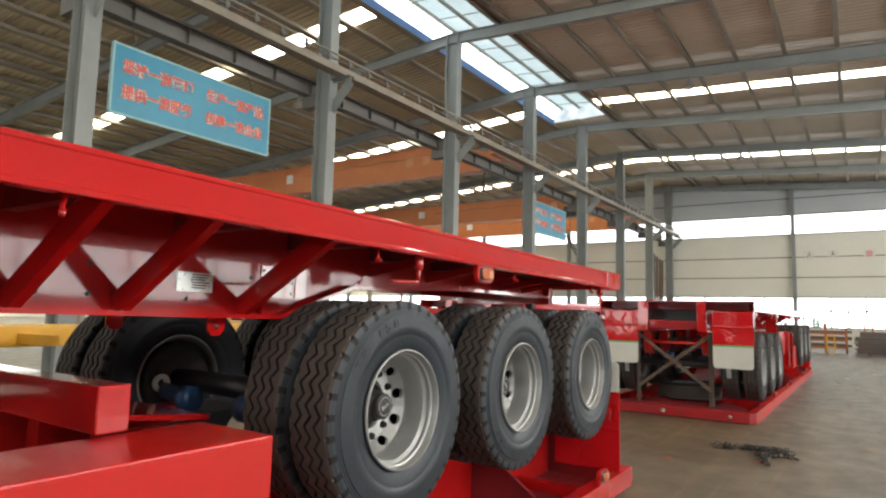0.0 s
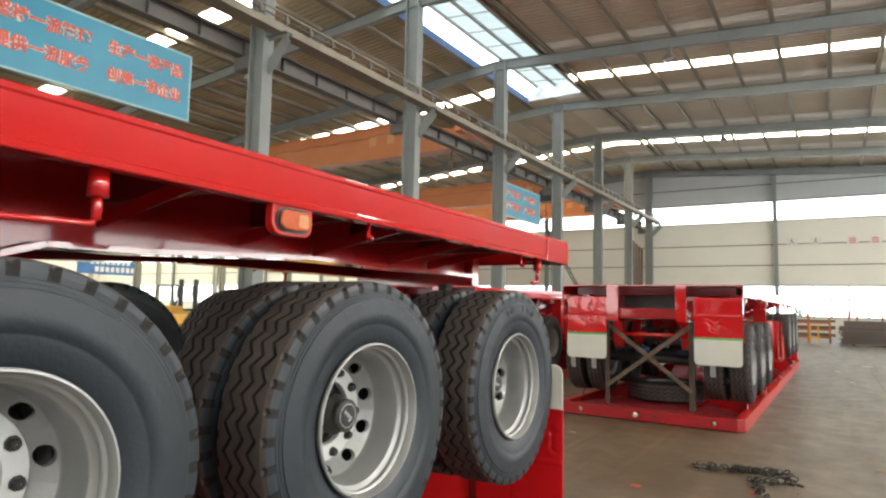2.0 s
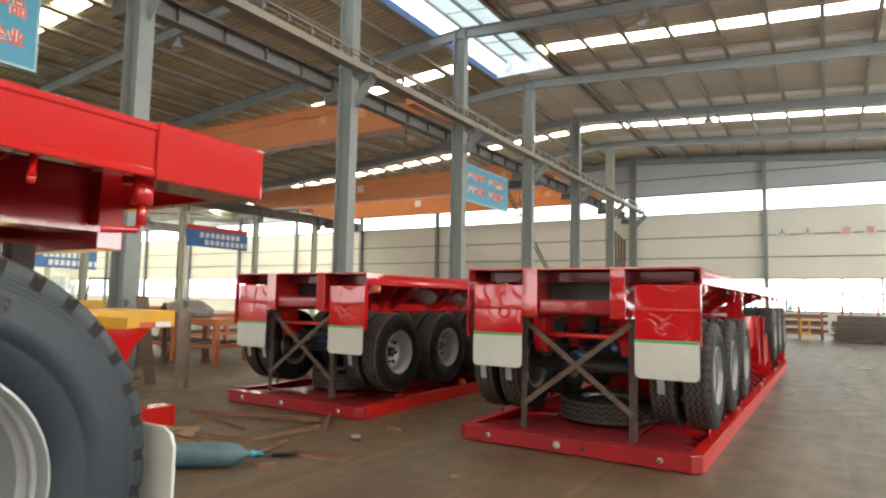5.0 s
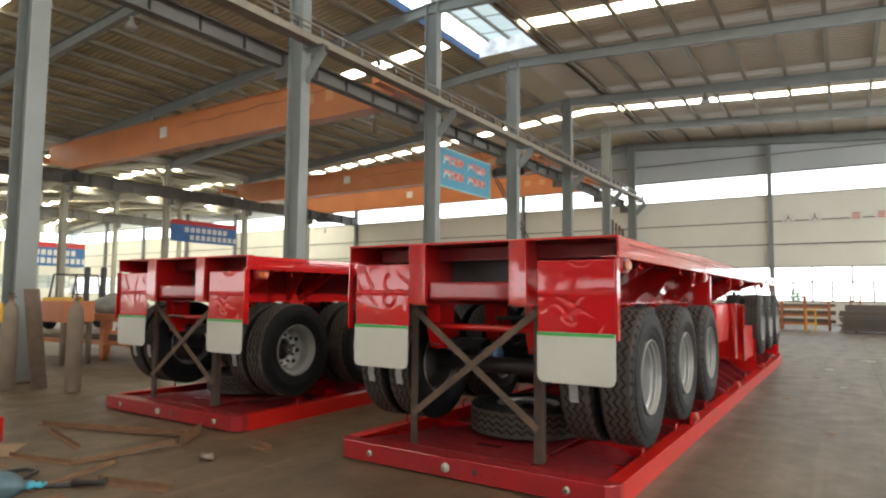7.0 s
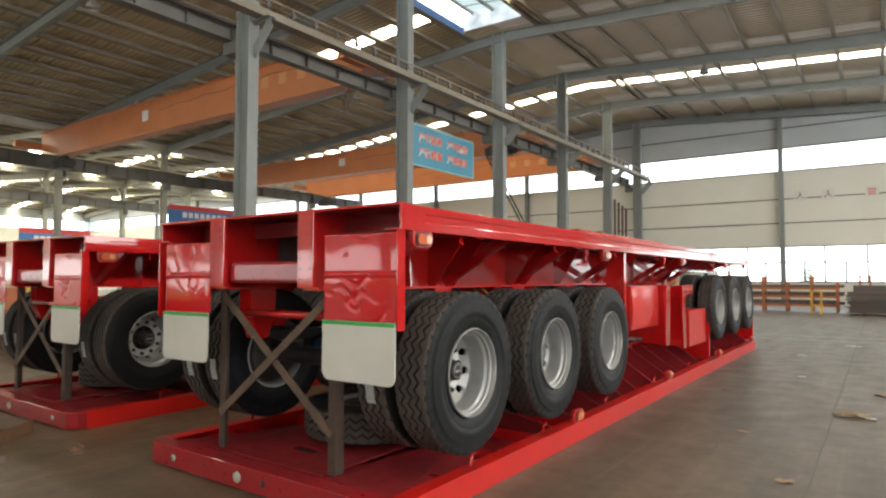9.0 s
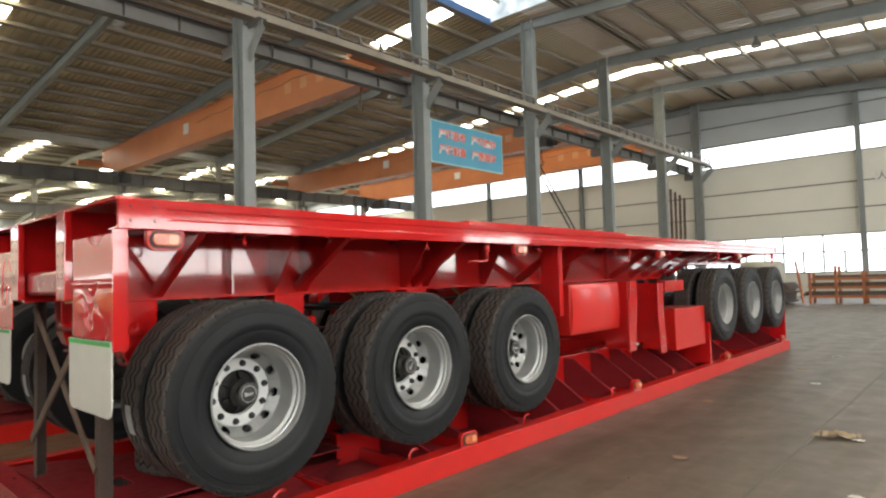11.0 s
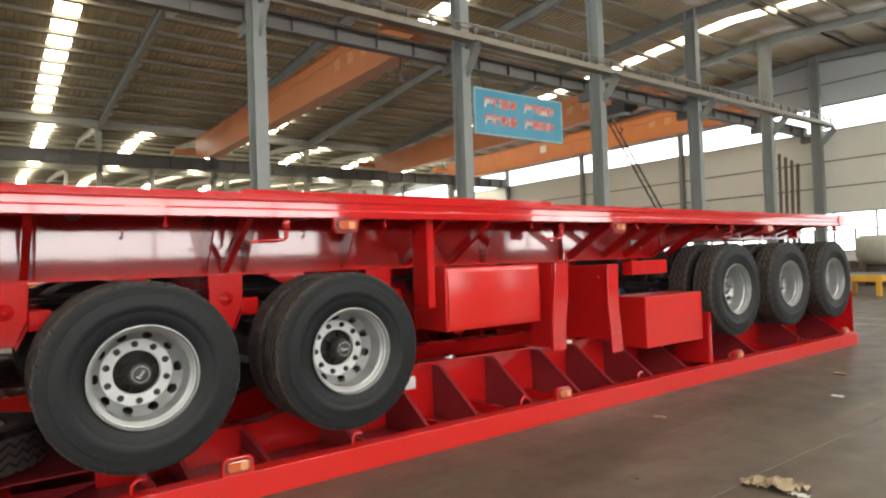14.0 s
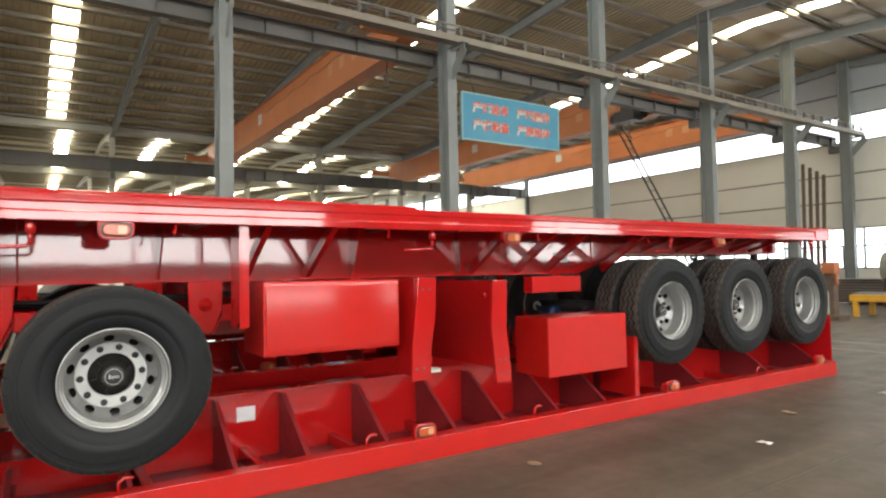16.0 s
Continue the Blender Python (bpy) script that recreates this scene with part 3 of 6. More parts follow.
# sky behind the windows
for axis, at, lo, hi in (("y", END_Y + 0.9, WEST_X, EAST_X), ("y", BACK_Y - 0.9, WEST_X, EAST_X), ("x", EAST_X + 0.9, BACK_Y, END_Y), ("x", WEST_X - 0.9, BACK_Y, END_Y)):
    for z0, z1 in ((0.4, 5.2), (7.0, 9.3)):
        bm = B()
        pts = ((lo, at, z0), (hi, at, z0), (hi, at, z1), (lo, at, z1)) if axis == "y" else ((at, lo, z0), (at, hi, z0), (at, hi, z1), (at, lo, z1))
        f = bm.faces.new([bm.verts.new(p) for p in pts])
        structure("backdrop", bm, GLOW_WEST_LOW if at < WEST_X and axis == "x" and z0 < 1 else GLOW_EAST if at > EAST_X and axis == "x" and z0 < 1 else GLOW_EAST_HIGH if at > EAST_X and axis == "x" else GLOW_NORTH if at > END_Y and axis == "y" else GLOW_SOUTH if axis == "y" else GLOW_SIDE, "white overcast sky outside the windows", category="sky")

# north wall trim
bm = B()
for z in (1.27, 3.22, 4.55, 5.9, 7.47, 8.78, 9.9):
    box(bm, WEST_X, EAST_X, END_Y - 0.05, END_Y - 0.002, z - 0.03, z + 0.03)
structure("trim_north", bm, SEAM, "brown horizontal seams of the sheet wall", category="trim")
bm = B()
x, k = -3.4 - 0.955 * 84, 0
while x < EAST_X:
    box(bm, x - 0.045, x + 0.045, END_Y + 0.06, END_Y + 0.12, LOW[0], LOW[1] if k % 2 == 0 else 2.31)
    x, k = x + 0.955, k + 1
box(bm, WEST_X, EAST_X, END_Y + 0.055, END_Y + 0.125, 2.31, 2.39)
structure("window_1", bm, STEEL, "grey mullions of the low window band", category="window")
bm = B()
x = WEST_X
while x < EAST_X:
    box(bm, x - 0.02, x + 0.02, END_Y + 0.06, END_Y + 0.1, HIGH[0], HIGH[1])
    x += 7.93
structure("window_2", bm, STEEL, "thin mullions of the high window band", category="window")
bm = B()
y = BACK_Y
while y < END_Y:
    box(bm, EAST_X + 0.06, EAST_X + 0.12, y - 0.03, y + 0.03, *EAST_LOW)
    y += 3.02
box(bm, EAST_X + 0.06, EAST_X + 0.12, BACK_Y, END_Y, 2.62, 2.66)
structure("window_3", bm, STEEL, "grey mullions of the side window band", category="window")
bm = B()
y = BACK_Y
while y < END_Y:
    box(bm, WEST_X - 0.12, WEST_X - 0.06, y - 0.04, y + 0.04, 1.9, 3.5)
    y += 1.51
box(bm, WEST_X - 0.125, WEST_X - 0.055, BACK_Y, END_Y, 2.66, 2.73)
structure("window_4", bm, STEEL, "grey mullions of the west window band", category="window")
for x in [RIDGE_X - 7.93 * k for k in range(-3, 9) if k]:
    if x < EAST_X:
        bm = B()
        box(bm, x - 0.11, x + 0.11, END_Y - 0.36, END_Y - 0.34, 0, roof_z(x) - 0.2)
        box(bm, x - 0.11, x + 0.11, END_Y - 0.072, END_Y - 0.052, 0, roof_z(x) - 0.2)
        box(bm, x - 0.01, x + 0.01, END_Y - 0.34, END_Y - 0.072, 0, roof_z(x) - 0.2)
        structure("wall_column", bm, STEEL, "grey steel wall post of I section", category="wall column")


# ---- columns and runways ----
def column(x, y, top_z, w=0.15, d=0.24, mat=STEEL):
    c = thing("column", "grey painted steel H column on a base plate", "column", (x, y, 0), "hall columns", "structure")
    bm = B()
    box(bm, -d, -d + 0.03, -w, w, 0.03, top_z)
    box(bm, d - 0.03, d, -w, w, 0.03, top_z)
    box(bm, -d + 0.03, d - 0.03, -0.012, 0.012, 0.03, top_z)
    part("shaft", bm, mat, c)
    bm = B()
    box(bm, -d - 0.09, d + 0.09, -w - 0.09, w + 0.09, 0, 0.03)
    part("base_plate", bm, RUST, c)
    return c


BRACKET = 7.05
for y in GRID + [END_Y - 0.55]:
    c = column(RIDGE_X, y, RIDGE_Z - 0.22)
    bm = B()
    box(bm, -0.75, -0.242, -0.14, 0.14, BRACKET - 0.12, BRACKET + 0.185)
    part("corbel", bm, STEEL_DARK, c, bevel=0.01)
    bm = B()
    prism(bm, [(0.242, BRACKET - 0.28), (0.86, BRACKET + 0.36), (0.86, BRACKET + 0.52), (0.242, BRACKET + 0.52), (0.242, BRACKET + 0.44), (0.70, BRACKET + 0.44), (0.242, BRACKET - 0.02)], "y", -0.012, 0.012)
    bar(bm, (0.235, 0, BRACKET - 0.29), (0.87, 0, BRACKET + 0.365), 0.24, 0.014, (0, 1, 0))
    box(bm, 0.242, 0.90, -0.12, 0.12, BRACKET + 0.505, BRACKET + 0.522)
    part("bracket", bm, STEEL, c)
for x in (VALLEY_1, VALLEY_2):
    for y in GRID:
        if y > 4:
            # far columns take the paler steel too, for that brighter light
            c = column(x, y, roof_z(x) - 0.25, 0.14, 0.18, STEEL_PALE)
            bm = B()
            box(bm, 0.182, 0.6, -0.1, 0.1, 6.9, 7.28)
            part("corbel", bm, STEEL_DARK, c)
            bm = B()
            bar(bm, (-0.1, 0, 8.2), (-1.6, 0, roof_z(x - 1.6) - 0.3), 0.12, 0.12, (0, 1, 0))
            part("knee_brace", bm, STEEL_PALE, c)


def runway(x, z_top, depth, mat, label):
    r = thing("crane_runway", label, "crane runway", (x, 0, 0), "crane runways", "structure")
    bm = B()
    i_beam(bm, (0, BACK_Y + 0.2, z_top), (0, END_Y - 0.4, z_top), depth, depth, 0.26, 0.025)
    part("beam", bm, mat, r)
    bm = B()
    box(bm, -0.055, 0.055, -0.006, 0.006, z_top - depth + 0.026, z_top - 0.026)
    plate = mesh_of("stiffener", bm, mat)
    y = BACK_Y + 1
    while y < END_Y - 0.6:
        for x in (0.066, -0.066):
            part("stiffener", plate, None, r, at=pose(x, y, 0))
        y += 1.21
    bm = B()
    box(bm, -0.035, 0.035, BACK_Y + 0.2, END_Y - 0.4, z_top + 0.001, z_top + 0.09)
    part("rail", bm, RUST, r)


runway(-11.95, 7.66, 0.42, STEEL_DARK, "dark steel crane runway beam with stiffeners")
runway(VALLEY_1 + 0.4, 7.95, 0.65, STEEL_DARK, "dark steel crane runway beam on the far columns")
runway(VALLEY_2 + 0.4, 7.95, 0.65, STEEL_DARK, "dark steel crane runway beam on the far columns")
c = thing("conductor_walkway", "grey rail walkway with short posts along the columns", "walkway", (-10.8, 0, 0), "", "structure")
bm = B()
box(bm, -0.16, -0.13, BACK_Y + 0.2, 46.9, 7.58, 7.76)
box(bm, -0.13, 0.12, BACK_Y + 0.2, 46.9, 7.58, 7.61)
box(bm, 0.12, 0.15, BACK_Y + 0.2, 46.9, 7.58, 7.76)
part("channel", bm, WALKWAY, c)
bm = B()
rod(bm, [(0.13, BACK_Y + 0.2, 8.02), (0.13, 46.9, 8.02)], 0.028)
part("top_rail", bm, WALKWAY, c)
bm = B()
rod(bm, [(0.16, BACK_Y + 0.2, 7.86), (0.16, 46.9, 7.86)], 0.018)
part("cable", bm, RUST, c)
post = None
y = BACK_Y + 0.6
while y < 46.8:
    if post is None:
        bm = B()
        box(bm, 0.105, 0.155, -0.03, 0.03, 7.762, 8.0)
        box(bm, 0.155, 0.19, -0.05, 0.05, 7.80, 7.92)
        post = mesh_of("post", bm, STEEL_DARK)
    part("post", post, None, c, at=pose(0, y, 0))
    y += 0.75


# ---- overhead cranes ----
def crane(y, z0, depth, hoist_x, oy=0.0, oz=0.0):
    c = thing("overhead_crane", "orange box girder overhead crane on its runway", "overhead crane", (0, y, 0), "overhead cranes")
    x0, x1 = VALLEY_1 + 0.4, -11.95
    bm = B()
    prism(bm, [(x0 + 0.1, z0 + 0.5), (x0 + 2.2, z0), (x1 - 0.75, z0), (x1 - 0.55, z0 + 0.25), (x1 - 0.172, z0 + 0.28), (x1 - 0.172, z0 + 0.58), (x1 - 3.4, z0 + depth), (x0 + 0.1, z0 + depth)], "y", -0.28, 0.28)
    box(bm, x0, x1 - 3.4, -0.36, 0.36, z0 + depth + 0.001, z0 + depth + 0.03)
    box(bm, x0 + 2.2, x1 - 0.76, -0.30, 0.30, z0 - 0.03, z0 - 0.001)
    part("girder", bm, ORANGE, c)
    for x in (x0, x1):
        bm = B()
        box(bm, x - 0.17, x + 0.17, -1.5, 1.5, 7.98 if x > -20 else 8.2, 8.30 if x > -20 else 8.5)
        part("end_carriage", bm, ORANGE, c, bevel=0.02)
    for k in range(4):
        bm = B()
        x = x1 - 5.2 + 0.95 * k
        box(bm, x, x + 0.38, -0.286, -0.282, z0 + depth * 0.42, z0 + depth * 0.72)
        part("marking", bm, MARKING, c, "faded pale painted mark")
    bm = B()
    box(bm, x1 - 13.2, x1 - 12.7, -0.286, -0.282, z0 + depth * 0.4, z0 + depth * 0.75)
    part("capacity_plate", bm, WHITE, c, "small white plate")
    bm = B()
    pts = [(x1 - 0.6 - 0.25 * k, -0.38, z0 + depth * 0.8 - 0.10 * abs(math.sin(k * 0.4)) - 0.004 * k) for k in range(46)]
    rod(bm, pts, 0.009, 5)
    part("trailing_cable", bm, AXLE, c)
    bm = B()
    zh = z0 + oz
    box(bm, hoist_x - 0.55, hoist_x + 0.45, oy - 0.28, oy + 0.28, zh - 0.7, zh - 0.25)
    rod(bm, [(hoist_x - 0.8, oy, zh - 0.45), (hoist_x + 0.75, oy, zh - 0.45)], 0.24, 12)
    box(bm, hoist_x - 0.35, hoist_x + 0.3, oy - 0.1, oy + 0.1, zh - 0.25, zh - 0.032)
    part("hoist", bm, AXLE, c, "dark electric hoist")
    bm = B()
    rod(bm, [(hoist_x, oy, zh - 0.7), (hoist_x, oy, zh - 1.25)], 0.02, 6)
    rod(bm, [(hoist_x, oy, zh - 1.25), (hoist_x + 0.1, oy, zh - 1.38), (hoist_x + 0.02, oy, zh - 1.5), (hoist_x - 0.09, oy, zh - 1.42)], 0.035, 6)
    part("hook", bm, AXLE, c)
    return c


c = crane(22.58, 7.72, 1.33, -33.0)
bm = B()
rod(bm, [(-13.0, -0.2, 7.688), (-13.02, -0.22, 7.2)], 0.022, 6)
box(bm, -13.08, -12.96, -0.27, -0.17, 6.85, 7.199)
part("pendant", bm, RUST, c, "brown hanging pendant control")
crane(34.6, 7.60, 1.25, -13.9, -0.62, 0.50)
crane(41.0, 7.60, 1.25, -33.0)


def bay_lamp(x, y, z):
    c = thing("bay_lamp", "bell-shaped industrial lamp hanging from a rafter", "lamp", (x, y, z), "bay lamps")
    bm = B()
    lathe(bm, [(0.0, 0.21), (0.10, 0.19), (0.22, 0.10), (0.26, 0.07), (0.40, 0.07), (0.42, 0.02)], 20, "z")
    part("shade", bm, LAMP, c)
    bm = B()
    lathe(bm, [(0.03, 0.001), (0.02, 0.12), (0.05, 0.18)], 20, "z")
    part("lens", bm, WHITE, c)
    bm = B()
    rod(bm, [(0, 0, 0.42), (0, 0, roof_z(x) - z - 0.5)], 0.012, 6)
    part("stem", bm, AXLE, c)


for x, y in ((-19.2, 17.4), (-19.2, 29.5), (-19.2, 5.3), (-4.9, 35.4), (-4.9, 23.3), (-27.5, 23.3)):
    bay_lamp(x, y, roof_z(x) - 1.02)


# ---- signs ----
def glyphs(text, size, depth, offset=0.0):
    cu = bpy.data.curves.new("t", "FONT")
    cu.body, cu.size, cu.extrude, cu.offset = text, size, depth, offset
    cu.align_x, cu.align_y = "CENTER", "CENTER"
    cu.resolution_u = 3
    ob = bpy.data.objects.new("t", cu)
    scene.collection.objects.link(ob)
    bpy.context.view_layer.update()
    me = bpy.data.meshes.new_from_object(ob.evaluated_get(bpy.context.evaluated_depsgraph_get()))
    bpy.data.objects.remove(ob)
    return me


def slogan(y0, lines):
    c = thing("hanging_sign", "sky blue slogan board with red lettering between columns", "sign", (-11.62, y0, 5.22), "slogan boards")
    w, h = 3.8, 1.4
    bm = B()
    box(bm, -0.03, 0.03, 0.04, w - 0.04, 0.04, h - 0.04)
    part("board", bm, SIGN, c)
    bm = B()
    for a in ((-0.04, 0.04, 0, w, 0, 0.04), (-0.04, 0.04, 0, w, h - 0.04, h), (-0.04, 0.04, 0, 0.04, 0.04, h - 0.04), (-0.04, 0.04, w - 0.04, w, 0.04, h - 0.04)):
        box(bm, *a)
    part("frame", bm, SIGN_EDGE, c)
    n = len(lines[0][0])
    wide = 0.265 * n if n > 4 else 0.35 * n
    for row, (left, right) in enumerate(lines):
        for text, y in ((left, w / 2 - wide / 2 - 0.13), (right, w / 2 + wide / 2 + 0.13)):
            for me_off, mat, x in ((0.019, LETTER_EDGE, 0.032), (0.008, LETTER, 0.036)):
                me = glyphs(text, 0.27, 0.002, me_off)
                me.materials.clear()
                me.materials.append(mat)
                co = np.empty(len(me.vertices) * 3)
                me.vertices.foreach_get("co", co)
                co = co.reshape(-1, 3)
                co[:, 0] *= wide * 0.97 / np.ptp(co[:, 0])
                co[:, 1] *= (0.29 if n > 4 else 0.33) / np.ptp(co[:, 1])
                me.vertices.foreach_set("co", co.ravel())
                ob = new("lettering", me)
                ob.parent = c
                ob.matrix_basis = pose(x, y, h * (0.69 - 0.36 * row), 90, 0, 90)
    for y in (0.5, w - 0.5):
        bm = B()
        rod(bm, [(0, y, h), (-0.30, y, 7.246 - 5.22)], 0.012, 6)
        part("hanger", bm, AXLE, c)


slogan(5.85, (("坚持一流管理", "生产一流产品"), ("提供一流服务", "创建一流企业")))
slogan(24.0, (("严谨思考", "严密操作"), ("严格检查", "严肃验证")))


def banner(x, y0, w, h, z):
    c = thing("banner", "blue cloth banner with a red top strip", "banner", (x, y0, z), "cloth banners")
    bm = B()
    box(bm, -0.01, 0.01, 0, w, 0, h * 0.78)
    part("cloth", bm, BANNER, c)
    bm = B()
    box(bm, -0.01, 0.01, 0, w, h * 0.78 + 0.004, h)
    part("top_strip", bm, BANNER_RED, c)
    for r, (a, b) in enumerate(((0.2, 0.85), (0.28, 0.98))):
        k = 0
        while a + k * 0.085 < b:
            bm = B()
            y = (a + k * 0.085) * w
            box(bm, 0.011, 0.014, y, y + w * 0.06, h * (0.45 - 0.34 * r), h * (0.68 - 0.34 * r))
            part("lettering", bm, WHITE, c, "white illegible lettering bar")
            k += 1
    for y in (0.1, w - 0.1):
        bm = B()
        rod(bm, [(0, y, h), (0, y, roof_z(x) - 0.19 - z)], 0.01, 5)
        part("cord", bm, AXLE, c)


banner(-35.2, 29.6, 4.9, 1.4, 4.7)
banner(-47.6, 26.05, 4.75, 1.7, 3.3)

# notice cards on the north wall
for k, x in enumerate((-2.57, -1.25, 0.7, 1.85)):
    c = thing("wall_card", "white square card with one painted character on the wall", "sign", (x, END_Y - 0.06, 5.72), "wall cards")
    bm = B()
    box(bm, -0.3, 0.3, -0.012, 0.0, 0, 0.58)
    part("card", bm, PAPER, c)
    if k < 2:
        me = glyphs("人", 0.45, 0.002)
        me.materials.clear()
        me.materials.append(LETTER if k > 1 else SEAM)
        ob = new("lettering", me)
        ob.parent = c
        ob.matrix_basis = pose(0, -0.016, 0.29, 90, 0, 0)
    else:
        for j in range(3):
            bm = B()
            box(bm, -0.17, 0.17, -0.016, -0.013, 0.13 + 0.13 * j, 0.2 + 0.13 * j)
            part("lettering", bm, LETTER, c, "red illegible character")


# ---- wheels ----
def tyre_mesh(side):
    R, n = 0.540, 216
    prof = [(-0.112, 0.297, 0, 0, 0), (-0.135, 0.325, 0, 0, 0), (-0.150, 0.375, 0, 0, 0), (-0.150, 0.380, 0, 0, 0), (-0.155, 0.384, 0, 0, 0), (-0.155, 0.42, 0, 0, 0), (-0.149, 0.47, 0, 0, 0), (-0.149, 0.472, 0, 0, 0), (-0.144, 0.474, 0, 0, 0), (-0.144, 0.483, 0, 0, 0), (-0.1405, 0.485, 0, 0, 0), (-0.1405, 0.494, 0, 0, 0), (-0.138, 0.496, 0, 0, 0), (-0.138, 0.512, 0, 1, 0), (-0.132, 0.532, 0, 1, 0), (-0.118, 0.538, 0, 1, 1), (-0.112, 0.540, 0, 0, 1)]
    for k, g in enumerate((-0.064, 0.0, 0.064)):
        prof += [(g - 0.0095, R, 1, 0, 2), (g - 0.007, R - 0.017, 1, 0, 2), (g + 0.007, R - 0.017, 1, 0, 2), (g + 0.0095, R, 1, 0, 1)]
    prof[-1] = (*prof[-1][:4], 1)
    prof += [(-a, r, z, s, 1 if r > 0.535 else 0) for a, r, z, s, m in prof[16::-1]]
    prof = [(a * 0.9, r if r > 0.48 else r - (0.48 - r) * 0.07, z, sh, m) for a, r, z, sh, m in prof]
    bm = B()
    rings = []
    for a, r, zig, sh, m in prof:
        ring = []
        for k in range(n):
            th = 2 * math.pi * k / n
            aa = a + zig * (0.018, 0.0075, -0.0045, -0.018, -0.0075, 0.0045)[k % 6]
            rr = r - (0.009 if sh and k % 6 == 0 else 0.0)
            ring.append(bm.verts.new((aa, rr * math.cos(th), rr * math.sin(th))))
        rings.append(ring)
    for j, (p, q) in enumerate(zip(rings, rings[1:])):
        for k in range(n):
            f = bm.faces.new((p[k], p[(k + 1) % n], q[(k + 1) % n], q[k]))
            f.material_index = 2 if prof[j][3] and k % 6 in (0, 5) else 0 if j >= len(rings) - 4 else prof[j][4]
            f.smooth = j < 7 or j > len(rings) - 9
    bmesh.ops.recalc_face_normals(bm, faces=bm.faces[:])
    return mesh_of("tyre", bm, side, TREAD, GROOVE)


def slim(bm):
    for v in bm.verts:
        v.co = Vector((v.co.x * (0.95 if v.co.x > 0 else 1.0), v.co.y * 0.968, v.co.z * 0.968))


def rim_mesh(front):
    bm = B()
    prof = [(0.130, 0.307), (0.139, 0.304), (0.140, 0.298), (0.134, 0.295), (0.104, 0.290), (0.100, 0.281), (0.094, 0.278), (0.086, 0.280), (0.082, 0.287), (0.072, 0.285), (0.060, 0.266), (0.052, 0.263), (-0.030, 0.261), (-0.060, 0.260), (-0.067, 0.256)] if front else [(0.118, 0.307), (0.124, 0.302), (0.118, 0.292), (0.085, 0.272), (-0.085, 0.272), (-0.118, 0.292), (-0.124, 0.302), (-0.118, 0.307)]
    lathe(bm, prof, 48, "x")
    if not front:
        lathe(bm, [(0.09, 0.270), (0.095, 0.19), (0.09, 0.11)], 48, "x")
        k = len(bm.faces)
        lathe(bm, [(0.075, 0.24), (-0.09, 0.245), (-0.10, 0.235), (-0.10, 0.06)], 32, "x")
        bm.faces.ensure_lookup_table()
        for f in bm.faces[k:]:
            f.material_index = 1
        slim(bm)
        return mesh_of("wheel", bm, RIM, HUB)
    lathe(bm, [(-0.067, 0.256), (-0.095, 0.272), (-0.122, 0.292), (-0.124, 0.302), (-0.118, 0.307)], 48, "x")
    # dished disc with ten oval hand holes round the deep-set bolt ring
    r0, r1 = 0.203, 0.256

    def pt(r, t):
        w = (r - r0) / (r1 - r0)
        return (-0.119 + 0.052 * w, r * math.cos(t), r * math.sin(t))
    for s in range(10):
        tc, half, m = 2 * math.pi * (s + 0.5) / 10, math.pi / 10, 24
        outer, hole, back = [], [], []
        for k in range(m):
            side, f = divmod(k, 6)
            f /= 6
            r, t = ((r1, -half + 2 * half * f), (r1 - (r1 - r0) * f, half), (r0, half - 2 * half * f), (r0 + (r1 - r0) * f, -half))[side]
            outer.append(bm.verts.new(pt(r, tc + t)))
            ang = math.atan2((r - 0.2295) / 0.0265, t / half)
            hr, ht = 0.230 + 0.0215 * math.sin(ang), 0.132 * math.cos(ang)
            hole.append(bm.verts.new(pt(hr, tc + ht)))
            p = pt(hr, tc + ht)
            back.append(bm.verts.new((p[0] - 0.016, p[1], p[2])))
        for k in range(m):
            j = (k + 1) % m
            bm.faces.new((outer[k], outer[j], hole[j], hole[k]))
            bm.faces.new((hole[k], hole[j], back[j], back[k]))
    k = len(bm.faces)
    lathe(bm, [(-0.119, 0.203), (-0.114, 0.2015), (-0.112, 0.199), (-0.112, 0.137), (-0.116, 0.134), (-0.140, 0.132)], 60, "x", smooth=False)
    bm.faces.ensure_lookup_table()
    for f in bm.faces[k:]:
        f.material_index = 1
    bmesh.ops.remove_doubles(bm, verts=bm.verts[:], dist=0.0004)
    bmesh.ops.recalc_face_normals(bm, faces=bm.faces[:])
    for e in bm.edges:
        e.smooth = len(e.link_faces) != 2 or e.calc_face_angle() < 0.5
    slim(bm)
    return mesh_of("wheel", bm, RIM, RIM_RING_LIT)


def hub_mesh():
    bm = B()
    lathe(bm, [(-0.154, 0.128), (-0.146, 0.123), (-0.138, 0.082), (-0.100, 0.076), (-0.075, 0.075), (-0.073, 0.080), (-0.060, 0.080), (-0.057, 0.069), (-0.037, 0.069), (-0.035, 0.063), (-0.029, 0.063), (-0.028, 0.067), (-0.005, 0.065), (-0.002, 0.061), (0.001, 0.056), (0.001, 0.001)], 32, "x")
    lathe(bm, [(-0.165, 0.09), (-0.165, 0.235), (-0.30, 0.24), (-0.30, 0.06)], 32, "x")
    return mesh_of("hub", bm, HUB)


def rib_mesh():
    bm = B()
    bar(bm, (-0.142, 0.117, 0), (-0.098, 0.074, 0), 0.024, 0.020, (0, 0, 1))
    return mesh_of("hub_rib", bm, HUB)


